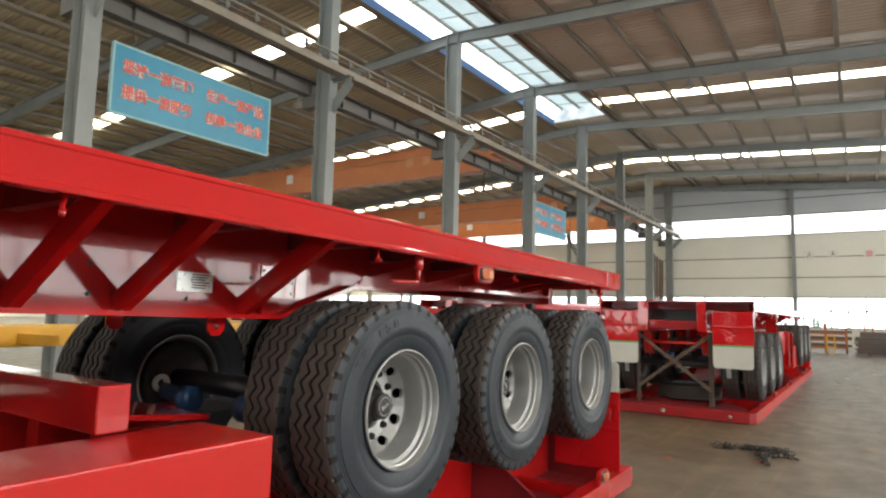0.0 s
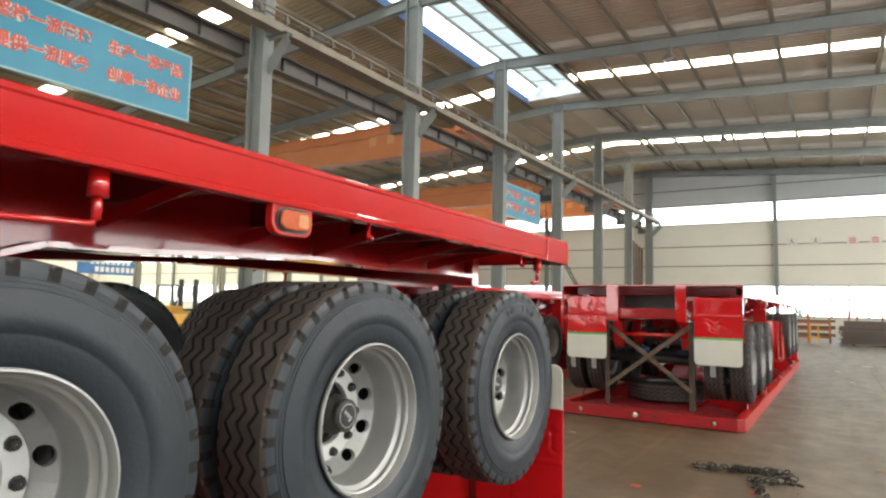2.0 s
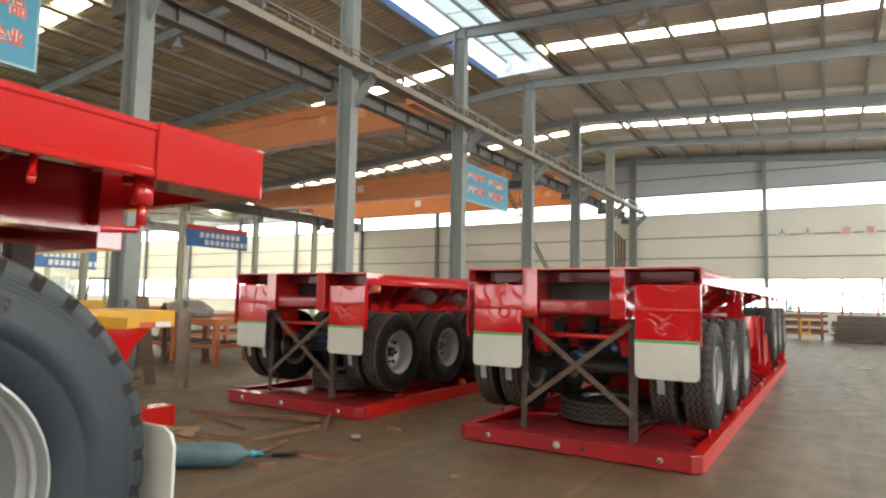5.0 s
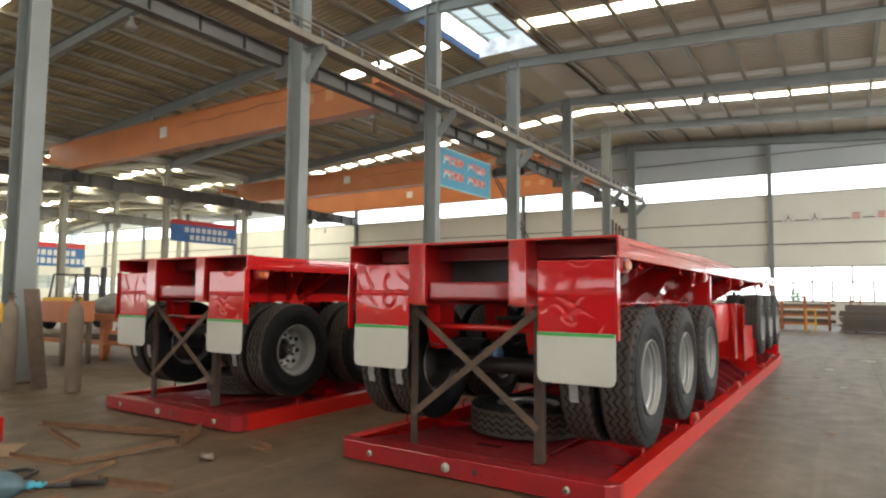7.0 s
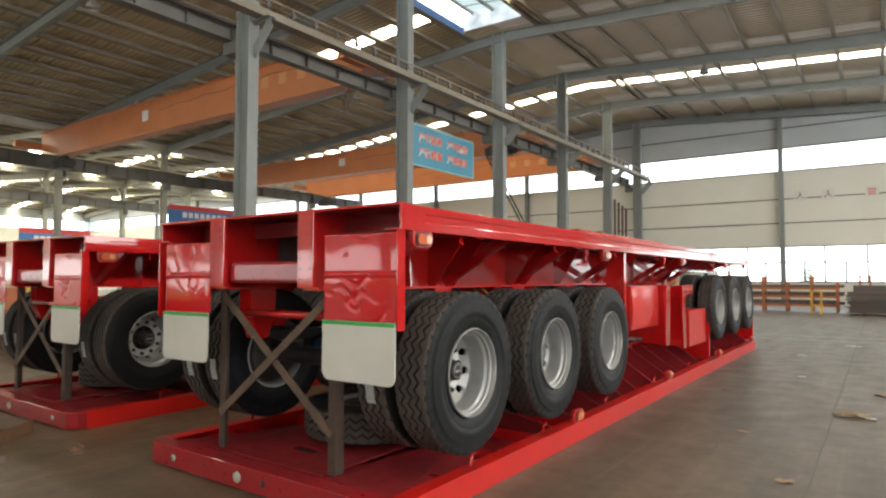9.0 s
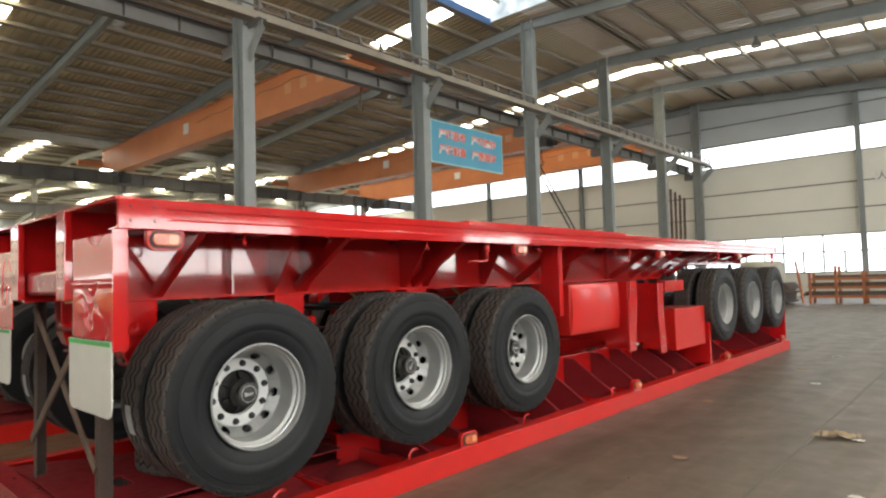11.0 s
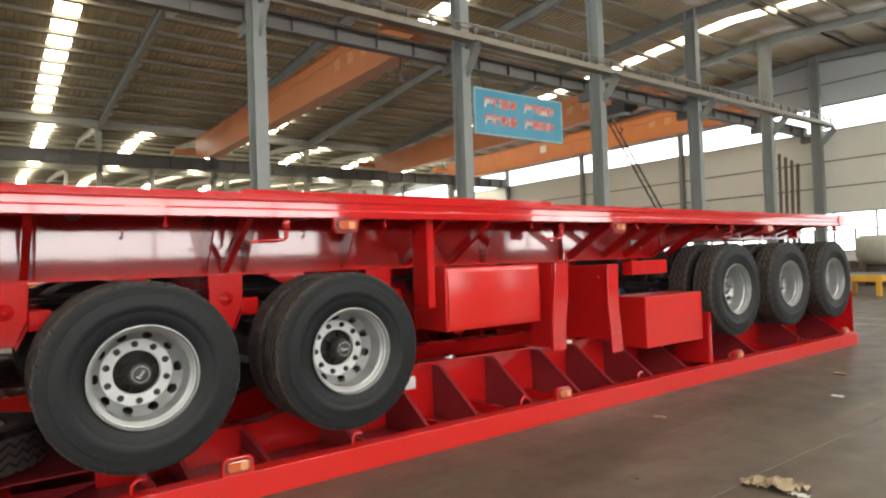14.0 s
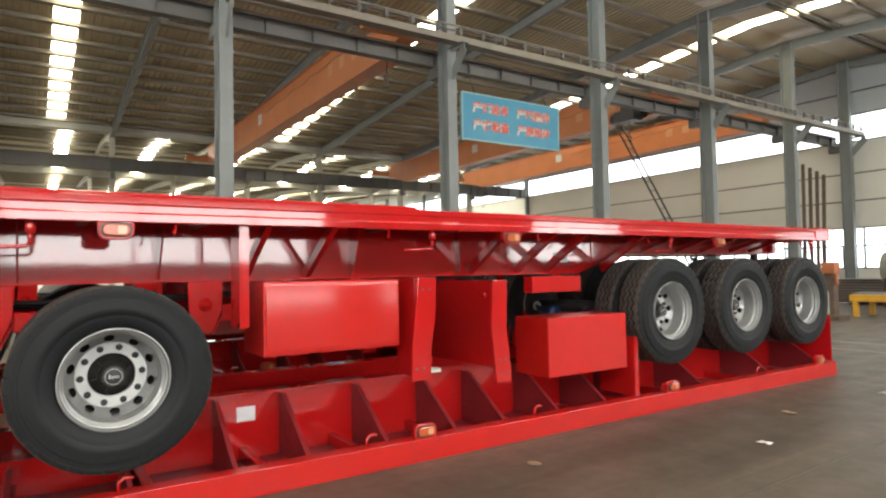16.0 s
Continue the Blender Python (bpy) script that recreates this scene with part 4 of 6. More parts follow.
def badge_mesh():
    bm = B()
    lathe(bm, [(0.0005, 0.044), (0.0016, 0.0455), (0.0005, 0.048)], 32, "x")
    for y0, y1, z0, z1 in ((-0.026, -0.015, -0.010, 0.014), (-0.010, 0.000, -0.010, 0.005), (0.005, 0.013, -0.010, 0.005), (0.018, 0.026, -0.010, 0.005)):
        box(bm, 0.0001, 0.0012, y0, y1, z0, z1)
    return mesh_of("badge", bm, BADGE)


def nut_mesh():
    bm = B()
    lathe(bm, [(0.0, 0.0205), (0.005, 0.0205), (0.0055, 0.0165), (0.020, 0.0155), (0.024, 0.011), (0.024, 0.001)], 8, "x", smooth=False)
    return mesh_of("wheel_nut", bm, NUT)


def lettering_mesh():
    """Raised characters set along an arc of the outer sidewall."""
    bm = B()
    for k, ch in enumerate("TR 158"):
        if ch == " ":
            continue
        me = glyphs(ch, 0.066, 0.0010)
        th = math.pi / 2 + 0.5 - 0.15 * k
        c, s = math.cos(th), math.sin(th)
        n = len(bm.verts)
        bm.from_mesh(me)
        bm.verts.ensure_lookup_table()
        for v in bm.verts[n:]:
            a, b, d = v.co.x * 1.5, v.co.y * 0.85, v.co.z
            y, z = 0.436 * c + b * c + a * s, 0.436 * s + b * s - a * c
            v.co = Vector((0.1405 + d, y, z))
    return mesh_of("sidewall_lettering", bm, LETTER_RUBBER)


LETTERS_M = lettering_mesh()
RIB_M = rib_mesh()
TYRE, RIM_OUT, RIM_IN, HUB_M, BADGE_M, NUT_M = tyre_mesh(RUBBER), rim_mesh(True), rim_mesh(False), hub_mesh(), badge_mesh(), nut_mesh()


TYRE_DUSTY = tyre_mesh(RUBBER_DUSTY_SHEEN)


def wheel(parent, u, v, z, turn, front, nuts, spin, dusty=False):
    m = pose(u, v, z, 0, 0, turn) @ pose(0, 0, 0, spin, 0, 0)
    w = part("wheel", RIM_OUT if front else RIM_IN, None, parent, "silver steel wheel with a black tyre", at=m)
    part("tyre", TYRE_DUSTY if dusty else TYRE, None, w, "dusty truck tyre with a blue sheen in its colour and a brown zigzag tread" if dusty else "black radial truck tyre with a dusty zigzag tread")
    if front:
        part("hub", HUB_M, None, w, "black cast hub")
        part("badge", BADGE_M, None, w, "white ring and bars on the hub cap", at=pose(0.0012, 0, 0))
        if dusty:
            tagged(part("sidewall_lettering", LETTERS_M, None, w, "raised black number on the sidewall"), kind="stuff")
        if nuts:
            for k in range(6):
                part("hub_rib", RIB_M, None, w, at=pose(0, 0, 0, 60 * k + 15))
            for k in range(10):
                t = 2 * math.pi * k / 10
                part("wheel_nut", NUT_M, None, w, at=pose(-0.112, 0.168 * math.cos(t), 0.168 * math.sin(t)))


def axle_set(t, vs, z, sign, spins, shift=0.0):
    """Three axles with dual wheels; sign: 1 hangs below the beams, -1 stands above."""
    for i, v in enumerate(vs):
        bm = B()
        rod(bm, [(-1.0, v, z), (1.0, v, z)], 0.072, 12)
        part("axle", bm, AXLE, t, "black axle tube")
        for k, sd in enumerate((1, -1)):
            wheel(t, sd * (1.150 + shift), v, z, 0 if sd > 0 else 180, True, sd > 0, spins[i] + 40 * k, shift < 0)
            wheel(t, sd * (0.830 + shift), v, z, 0 if sd > 0 else 180, False, False, spins[i] + 70, shift < 0)
            bm = B()
            for j in range(6):
                w = 0.46 - 0.06 * j
                box(bm, sd * 0.48 - 0.045, sd * 0.48 + 0.045, v - w, v + w, z + sign * (0.20 - 0.014 * j) - 0.006, z + sign * (0.20 - 0.014 * j) + 0.006)
            box(bm, sd * 0.48 - 0.06, sd * 0.48 + 0.06, v - 0.09, v + 0.09, min(z + sign * 0.21, z + sign * 0.23), max(z + sign * 0.21, z + sign * 0.23))
            part("leaf_spring", bm, AXLE, t)
            bm = B()
            if sign > 0:
                rod(bm, [(sd * 0.30, v + 0.12, z + 0.05), (sd * 0.30, v + 0.34, z + 0.08)], 0.085, 14)
            else:
                rod(bm, [(sd * 0.26, v - 0.19, z - 0.075), (sd * 0.34, v - 0.185, z - 0.07), (sd * 0.345, v - 0.185, z - 0.07), (sd * 0.56, v - 0.16, z - 0.05)], 0.05, 14)
                lathe(bm, [(-0.05, 0.02), (-0.045, 0.078), (0.045, 0.078), (0.05, 0.02)], 18, "x", centre=(sd * 0.28, v - 0.19, z - 0.075))
            part("brake_chamber", bm, BLUE_PART, t, "dark blue brake chamber")
            bm = B()
            lathe(bm, [(-0.012, 0.028), (-0.012, 0.055), (0.012, 0.058), (0.012, 0.028)], 20, "x", centre=(sd * 0.62, v + 0.16 * sign, z + (0.13 if sign > 0 else -0.01)))
            part("cam_ring", bm, FLAP, t, "cream brake cam ring")


def hanger(t, sd, v, z0, z1):
    bm = B()
    a = 0.14 if z0 < z1 else -0.14
    prism(bm, [(v - 0.125, z1), (v + 0.125, z1), (v + 0.115, z1 - (z1 - z0) * 0.55), (v + 0.05, z0), (v - 0.05, z0), (v - 0.115, z1 - (z1 - z0) * 0.55)], "x", sd * 0.48 - 0.07, sd * 0.48 + 0.07)
    h = part("hanger", bm, RED, t, bevel=0.006)
    for f in (0.16, 0.30):
        zf = z1 - (z1 - z0) * f
        bm = B()
        box(bm, min(sd * 0.5502, sd * 0.564), max(sd * 0.5502, sd * 0.564), v - 0.118, v + 0.118, zf - 0.006, zf + 0.006)
        part("weld_rib", bm, RED, h)
    k = 1 if z0 < z1 else -1
    bm = B()
    ze = (z1 - k * 0.17, z1 - k * 0.30)
    box(bm, sd * 0.48 - 0.05, sd * 0.48 + 0.05, v + 0.116, v + 0.245, min(ze), max(ze))
    part("rod_socket", bm, RED, h, bevel=0.012)
    bm = B()
    bar(bm, (sd * 0.535, v + 0.115, z1 - k * 0.26), (sd * 0.535, v + 0.05, z1 - k * 0.40), 0.012, 0.03, (1, 0, 0))
    part("gusset", bm, RED, h)
    bm = B()
    zc = z1 - (z1 - z0) * 0.45
    lathe(bm, [(sd * 0.071, 0.05), (sd * 0.082, 0.045), (sd * 0.082, 0.02), (sd * 0.09, 0.02), (sd * 0.09, 0.001)], 16, "x", centre=(sd * 0.48, v, zc))
    part("pin", bm, RED, h)


def rounded(w, h, r, n=5):
    """Outline of a rounded oblong, counter-clockwise."""
    out = []
    for cx, cy, a0 in ((w - r, h - r, 0), (r - w, h - r, 90), (r - w, r - h, 180), (w - r, r - h, 270)):
        out += [(cx + r * math.cos(radians(a0 + 90 * k / n)), cy + r * math.sin(radians(a0 + 90 * k / n))) for k in range(n + 1)]
    return out


def marker(t, sd, u, v, z, up=1):
    bm = B()
    c = z + 0.002
    # the housing is square where it meets the rail and rounded beyond
    outline = [(p, q) for p, q in rounded(0.096, 0.055, 0.045) if q * up <= -0.009]
    outline = outline + [(0.096, 0.055), (-0.096, 0.055)] if up > 0 else outline + [(-0.096, -0.055), (0.096, -0.055)]
    prism(bm, [(v + p, c + q) for p, q in outline], "x", sd * (u - 0.04), sd * (u - 0.002))
    h = part("lamp_housing", bm, RED_BOX, t, "red painted marker lamp housing", bevel=0.005)
    bm = B()
    prism(bm, [(v + p, c + q) for p, q in rounded(0.084, 0.043, 0.040)], "x", sd * (u - 0.001), sd * (u + 0.004))
    part("gasket", bm, AXLE, h, "black rubber gasket")
    bm = B()
    prism(bm, [(v + p, c + q) for p, q in rounded(0.074, 0.035, 0.032)], "x", sd * (u + 0.005), sd * (u + 0.020))
    part("lens", bm, AMBER, h, "amber marker lamp lens", bevel=0.007)
    bm = B()
    prism(bm, [(v + p + 0.030, c + q) for p, q in rounded(0.024, 0.024, 0.010, 2)], "x", sd * (u + 0.0205), sd * (u + 0.022))
    part("reflector", bm, AMBER_PALE, h, "pale amber reflector")


def dented(bm, u0, u1, z0, z1, v, seed, amp):
    """A thin sheet with shallow buckles."""
    nu, nz = 56, 60
    g = []
    for side in (0, 1):
        rows = []
        for j in range(nz + 1):
            z = z0 + (z1 - z0) * j / nz
            row = []
            for i in range(nu + 1):
                u = u0 + (u1 - u0) * i / nu
                edge = min(i, nu - i, 4) / 4
                ridge = 1 - abs(noise.noise(Vector((u * 5.6 + seed, z * 7.0 + 2.0 * u, seed * 1.7)))) * 2.4
                d = amp * edge * (0.22 * noise.noise(Vector((u * 2.2 + seed, z * 2.6, 1.3 + seed))) + 2.0 * max(0.0, ridge - 0.80) * max(0.0, min(1.0, 0.35 + 2.2 * noise.noise(Vector((u * 2.9, z * 3.3 + seed, 4.1))))))
                if abs(z - (z0 + 0.53 * (z1 - z0))) < 0.012:
                    d -= 0.006
                row.append(bm.verts.new((u, v + d + 0.004 * side, z)))
            rows.append(row)
        g.append(rows)
    for s in (0, 1):
        for j in range(nz):
            for i in range(nu):
                q = (g[s][j][i], g[s][j][i + 1], g[s][j + 1][i + 1], g[s][j + 1][i])
                bm.faces.new(q if s == 0 else q[::-1]).smooth = True
    for j in range(nz):
        for i in (0, nu):
            bm.faces.new((g[0][j][i], g[0][j + 1][i], g[1][j + 1][i], g[1][j][i]))
    for i in range(nu):
        for j in (0, nz):
            bm.faces.new((g[0][j][i], g[1][j][i], g[1][j][i + 1], g[0][j][i + 1]))
    bmesh.ops.recalc_face_normals(bm, faces=bm.faces[:])


def mudguard(t, sd, v, zs, zf, seed, up, strip=True, wide=0.0):
    """Red sheet from zs[0] to zs[1] and a pale flap beyond it to zf."""
    u0, u1 = sorted((sd * 0.60 + 0.035, sd * (1.195 + wide) + 0.035))
    bm = B()
    dented(bm, u0, u1, min(zs), max(zs), v, seed, 0.026)
    g = part("mudguard", bm, RED_SHEET, t, "buckled glossy red sheet mudguard")
    lo, hi = sorted((zs[0], zf))
    bm = B()
    r = 0.05
    a = [(u1, hi), (u0, hi), (u0, lo + r), (u0 + 0.3 * r, lo + 0.3 * r), (u0 + r, lo), (u1 - r, lo), (u1 - 0.3 * r, lo + 0.3 * r), (u1, lo + r)] if up > 0 else [(u0, lo), (u1, lo), (u1, hi - r), (u1 - 0.3 * r, hi - 0.3 * r), (u1 - r, hi), (u0 + r, hi), (u0 + 0.3 * r, hi - 0.3 * r), (u0, hi - r)]
    prism(bm, a, "y", v - 0.016, v - 0.006)
    f = part("flap", bm, FLAP, g, "off-white plastic mudflap with a green edge", bevel=0.003)
    if not strip:
        return
    bm = B()
    ze = hi if up > 0 else lo
    box(bm, u0 + 0.004, u1 - 0.004, v - 0.020, v - 0.017, ze - (0.025 if up > 0 else -0.002), ze - (0.002 if up > 0 else -0.025))
    part("green_strip", bm, GREEN, g, "green tape strip")


def hook(bm, sd, v, z):
    u = sd * 1.20
    rod(bm, [(u, v, z), (u, v, z - 0.04), (u + sd * 0.008, v - 0.006, z - 0.058), (u + sd * 0.022, v - 0.012, z - 0.062), (u + sd * 0.03, v - 0.014, z - 0.05)], 0.0105, 8)


def upright_trailer(at, L=11.87, plain=False, braces=(0.5, 1.53, 2.74, 4.32, 4.81, 6.44, 7.02, 7.42, 8.27), marks=(0.24, 3.37, 6.38, 9.40)):
    t = thing("flatbed_trailer", "glossy red three-axle container trailer stacked on an upturned one", "trailer", at, "stacked trailers")
    zt, zb = 1.905, 1.75
    for sd in (1, -1):
        bm = B()
        prof = [(1.25, zb), (1.25, zb + 0.05), (1.243, zb + 0.056), (1.243, zt - 0.052), (1.25, zt - 0.046), (1.25, zt), (1.13, zt), (1.13, zt - 0.012), (1.238, zt - 0.012), (1.238, zb + 0.012), (1.13, zb + 0.012), (1.13, zb)]
        if plain:
            prof = [(1.25, zb), (1.25, zb + 0.02), (1.2455, zb + 0.026), (1.2455, zt - 0.024), (1.25, zt - 0.018), (1.25, zt), (1.13, zt), (1.13, zt - 0.03), (1.22, zt - 0.03), (1.22, zb + 0.012), (1.195, zb + 0.012), (1.195, zb)]
        prism(bm, [(sd * a, b) for a, b in prof], "y", 0.0, L - 0.38)
        part("side_rail", bm, RED, t, bevel=0.005 if plain else 0.004)
        bm = B()
        box(bm, min(sd * 1.08, sd * 1.256), max(sd * 1.08, sd * 1.256), L - 0.38, L, zb - 0.005, zt + 0.006)
        part("corner_block", bm, RED, t, bevel=0.008)
        bm = B()
        box(bm, min(sd * 1.10, sd * 1.24), max(sd * 1.10, sd * 1.24), 2.65, 5.42, zt + 0.001, zt + 0.022)
        part("rubbing_strip", bm, RED, t, bevel=0.004)
        bm = B()
        box(bm, min(sd * 1.2505, sd * 1.2545), max(sd * 1.2505, sd * 1.2545), 0.004, 0.235, zb + 0.003, zt - 0.004)
        cp = part("corner_plate", bm, RED, t, bevel=0.0015)
        for v in (0.06, 0.175):
            for z in (zb + 0.042, zt - 0.042):
                bm = B()
                lathe(bm, [(sd * 0.0003, 0.0075), (sd * 0.0012, 0.0065), (sd * 0.0012, 0.0005)], 10, "x", centre=(sd * 1.2545, v, z))
                part("bolt_hole", bm, AXLE, cp, "dark bolt hole")
        # main beam with its swan neck
        w = sd * 0.48
        bm = B()
        foot = [(0.02, 1.40), (8.15, 1.40), (8.75, 1.602), (9.1, 1.608), (10.0, 1.662), (L - 0.15, 1.672)] if plain else [(0.02, 1.40), (7.85, 1.40), (8.5, 1.605), (L - 0.15, 1.605)]
        prism(bm, foot + [(L - 0.15, zt - 0.02), (0.02, zt - 0.02)], "x", w - 0.006, w + 0.006)
        part("beam_web", bm, RED_WEB if plain else RED, t)
        bm = B()
        for p, q in zip(foot, foot[1:]):
            bar(bm, (w, p[0], p[1] - 0.008), (w, q[0], q[1] - 0.008), 0.17 if plain else 0.15, 0.022 if plain else 0.016)
        box(bm, w - 0.075, w + 0.075, 0.02, L - 0.15, zt - 0.02, zt - 0.006)
        part("beam_flange", bm, RED, t)
        if sd > 0:
            bm = B()
            box(bm, w + 0.007, w + 0.0095, 7.56, 7.76, 1.505, 1.60)
            pl = part("data_plate", bm, PLATE_GREY, t, "grey riveted data plate with dark bars")
            for k in range(6):
                bm = B()
                box(bm, w + 0.0097, w + 0.0102, 7.64, 7.74 - 0.012 * (k % 3), 1.588 - 0.013 * k, 1.594 - 0.013 * k)
                part("print_bar", bm, AXLE, pl)
        for v in (6.95, 7.15, 7.62, 8.0):
            for z in (1.47, 1.60):
                bm = B()
                lathe(bm, [(0.0065 * sd, 0.011), (0.009 * sd, 0.010), (0.009 * sd, 0.001)], 8, "x", centre=(w, v, z))
                part("bolt_hole", bm, AXLE, t, "dark bolt hole")
        bm = B()
        lv = 7.80 if plain else 7.60
        prism(bm, [(lv - 0.055, 1.392), (lv + 0.055, 1.392), (lv + 0.05, 1.32), (lv + 0.025, 1.29), (lv - 0.025, 1.29), (lv - 0.05, 1.32)], "x", w - 0.006, w + 0.006)
        lug = part("lug", bm, RED, t)
        bm = B()
        lathe(bm, [(sd * 0.0062, 0.014), (sd * 0.0072, 0.013), (sd * 0.0072, 0.0008)], 10, "x", centre=(w, lv, 1.335))
        part("bolt_hole", bm, AXLE, lug, "dark bolt hole")
        bm = B()
        v0, v1, ph, zl, zh = (8.06, 8.30, 0.014, 1.495, 1.675) if plain else (8.12, 8.46, 0.022, 1.50, 1.84)
        box(bm, min(w + sd * 0.007, w + sd * ph), max(w + sd * 0.007, w + sd * ph), v0, v1, zl, zh)
        sp = part("splice_plate", bm, RED, t, bevel=0.003)
        for k in range(6):
            bm = B()
            lathe(bm, [(sd * (ph + 0.0003), 0.0085), (sd * (ph + 0.003), 0.008), (sd * (ph + 0.003), 0.0008)], 8, "x", smooth=False, centre=(w, v0 + 0.016 if k % 2 else v1 - 0.016, zl + 0.03 + (zh - zl - 0.06) * (k // 2) / 2))
            part("bolt", bm, NUT, sp, "dark bolt head")
        if plain:
            # a dark oval stands in for the shade inside the slot
            bm = B()
            prism(bm, [(8.185 + p, 1.605 + q) for p, q in rounded(0.026, 0.062, 0.0255)], "x", min(w + sd * 0.0142, w + sd * 0.0155), max(w + sd * 0.0142, w + sd * 0.0155))
            part("slot", bm, GROOVE, sp, "dark oval plate for the shade in a slot")
            bm = B()
            box(bm, min(w + sd * 0.007, w + sd * 0.010), max(w + sd * 0.007, w + sd * 0.010), 8.315, 8.395, 1.50, 1.67)
            part("stiffener", bm, RED, t)
            bm = B()
            box(bm, min(w + sd * 0.015, w + sd * 0.06), max(w + sd * 0.015, w + sd * 0.06), 8.04, 8.055, 1.405, 1.525)
            part("lip", bm, RED, t, bevel=0.003)
        # rear post plates with bolt holes drawn as short bosses
        bm = B()
        box(bm, w - 0.085, w + (0.06 if sd > 0 else 0.085), -0.02, 0.02, 1.40, zt)
        box(bm, w - 0.012, w + 0.012, 0.022, 0.34, 1.41, 1.74)
        p = part("rear_post", bm, RED, t, bevel=0.004)
        for k in range(7):
            for s2 in (-0.045, 0.045):
                bm = B()
                lathe(bm, [(-0.0205, 0.0075), (-0.0222, 0.0065), (-0.0222, 0.0008)], 8, "y", centre=(w + s2 - (0.012 if sd > 0 else 0.0), 0, 1.46 + 0.066 * k))
                part("bolt_hole", bm, AXLE, p, "dark bolt hole")
        # struts from the beam foot to the rail
        for v in braces:
            bm = B()
            bar(bm, (sd * 0.50, v, 1.425), (sd * (1.205 if plain else 1.115), v, zb + (0.08 if plain else 0.05)), 0.10 if plain else 0.075, 0.045, (0, 1, 0))
            part("brace", bm, RED, t)
        for v, dp in ((0.98, 0.06), (1.30, 0.34), (1.58, 0.34), (2.60, 0.34), (2.88, 0.34), (3.7, 0.3), (5.2, 0.22), (6.3, 0.06)):
            bm = B()
            prism(bm, [(sd * 0.487, 1.401), (sd * 0.56, 1.401), (sd * (0.487 + dp), zt - 0.14), (sd * (0.487 + dp), zt - 0.022), (sd * 0.487, zt - 0.022)], "y", v - 0.006, v + 0.006)
            part("stiffener", bm, RED, t)
        for v in (1.43, 2.74, 0.36, 4.02):
            hanger(t, sd, v, 1.0, 1.383)
        for v in marks:
            marker(t, sd, 1.235, v, zb - 0.05)
        for k in range(8):
            bm = B()
            hook(bm, sd, 0.70 + 1.5 * k, zb)
            part("rope_hook", bm, RED, t)
        for v in (2.95, 5.6, 8.58, 11.5):
            bm = B()
            rod(bm, [(sd * 1.18, v, zb), (sd * 1.18, v, zb - 0.07)], 0.028, 12)
            rod(bm, [(sd * 1.18, v, zb - 0.06), (sd * 1.18, v, zb - 0.13)], 0.014, 8)
            reach = 0.13 if v > 11 else 0.26
            rod(bm, [(sd * 1.18, v, zb - 0.125), (sd * 1.19, v - 0.02, zb - 0.145), (sd * 1.20, v - reach, zb - 0.155)], 0.010, 8)
            part("twist_lock", bm, RED, t)
        for v in (8.95, 9.6, 10.1, 10.75, 11.2):
            bm = B()
            bar(bm, (sd * 0.50, v, 1.70 if plain else 1.635), (sd * (1.205 if plain else 1.12), v, zb + 0.07), 0.05, 0.014, (0, 1, 0))
            part("brace", bm, RED, t)
        mudguard(t, sd, -0.008, (1.205, 1.735), 0.835, 3.1 + sd + at[0], 1)
        bm = B()
        box(bm, min(sd * 1.236, sd * 1.244), max(sd * 1.236, sd * 1.244), -0.02, 0.05, 1.16, 1.748)
        part("guard_edge", bm, RED, t)
        # hanging plate ahead of the wheels
        bm = B()
        box(bm, min(sd * 0.95, sd * 1.16), max(sd * 0.95, sd * 1.16), 4.10, 4.112, 1.07, 1.748)
        prism(bm, [(4.113, 1.748), (4.163, 1.748), (4.163, 1.08), (4.14, 1.07), (4.113, 1.07)], "x", min(sd * 1.15, sd * 1.162), max(sd * 1.15, sd * 1.162))
        part("guard_plate", bm, RED, t)
        bm = B()
        box(bm, min(sd * 0.72, sd * 1.18), max(sd * 0.72, sd * 1.18), 4.25, 5.29, 0.87, 1.375)
        b = part("tool_box", bm, RED_BOX, t, bevel=0.008)
        bm = B()
        prof = [(1.1812 + 0.017 * math.sin(math.pi * (k + 1) / 16) ** 0.8, 0.885 + 0.475 * k / 14) for k in range(15)]
        prism(bm, [(sd * 1.181, 0.885)] + [(sd * a, c) for a, c in prof] + [(sd * 1.181, 1.36)], "y", 4.265, 5.275)
        for f in bm.faces:
            f.smooth = len(f.verts) == 4
        part("lid", bm, RED_BOX, b, bevel=0.003)
        for v in (4.55, 5.1):
            bm = B()
            box(bm, min(sd * 0.50, sd * 0.80), max(sd * 0.50, sd * 0.80), v - 0.03, v + 0.03, 1.376, 1.384)
            part("box_strap", bm, RED, t)
        # landing leg
        bm = B()
        prism(bm, [(5.41, 1.383), (5.572, 1.383), (5.562, 1.10), (5.522, 0.85), (5.512, 0.60), (5.345, 0.60), (5.35, 0.85), (5.382, 1.10)], "x", min(sd * 1.24, sd * 1.27), max(sd * 1.24, sd * 1.27))
        box(bm, min(sd * 0.95, sd * 1.24), max(sd * 0.95, sd * 1.24), 5.39, 5.402, 0.62, 1.383)
        leg = part("landing_leg", bm, RED, t, bevel=0.004)
        if sd > 0:
            bm = B()
            box(bm, 1.17, 1.239, 5.47, 5.62, 0.645, 0.672)
            part("crank_socket", bm, FLAP, leg, "pale crank socket beside the leg")
        for v, z in ((5.45, 1.29), (5.51, 1.29), (5.385, 0.69), (5.445, 0.69)):
            bm = B()
            lathe(bm, [(sd * 0.0002, 0.010), (sd * 0.0018, 0.009), (sd * 0.0018, 0.0008)], 10, "x", centre=(sd * 1.27, v, z))
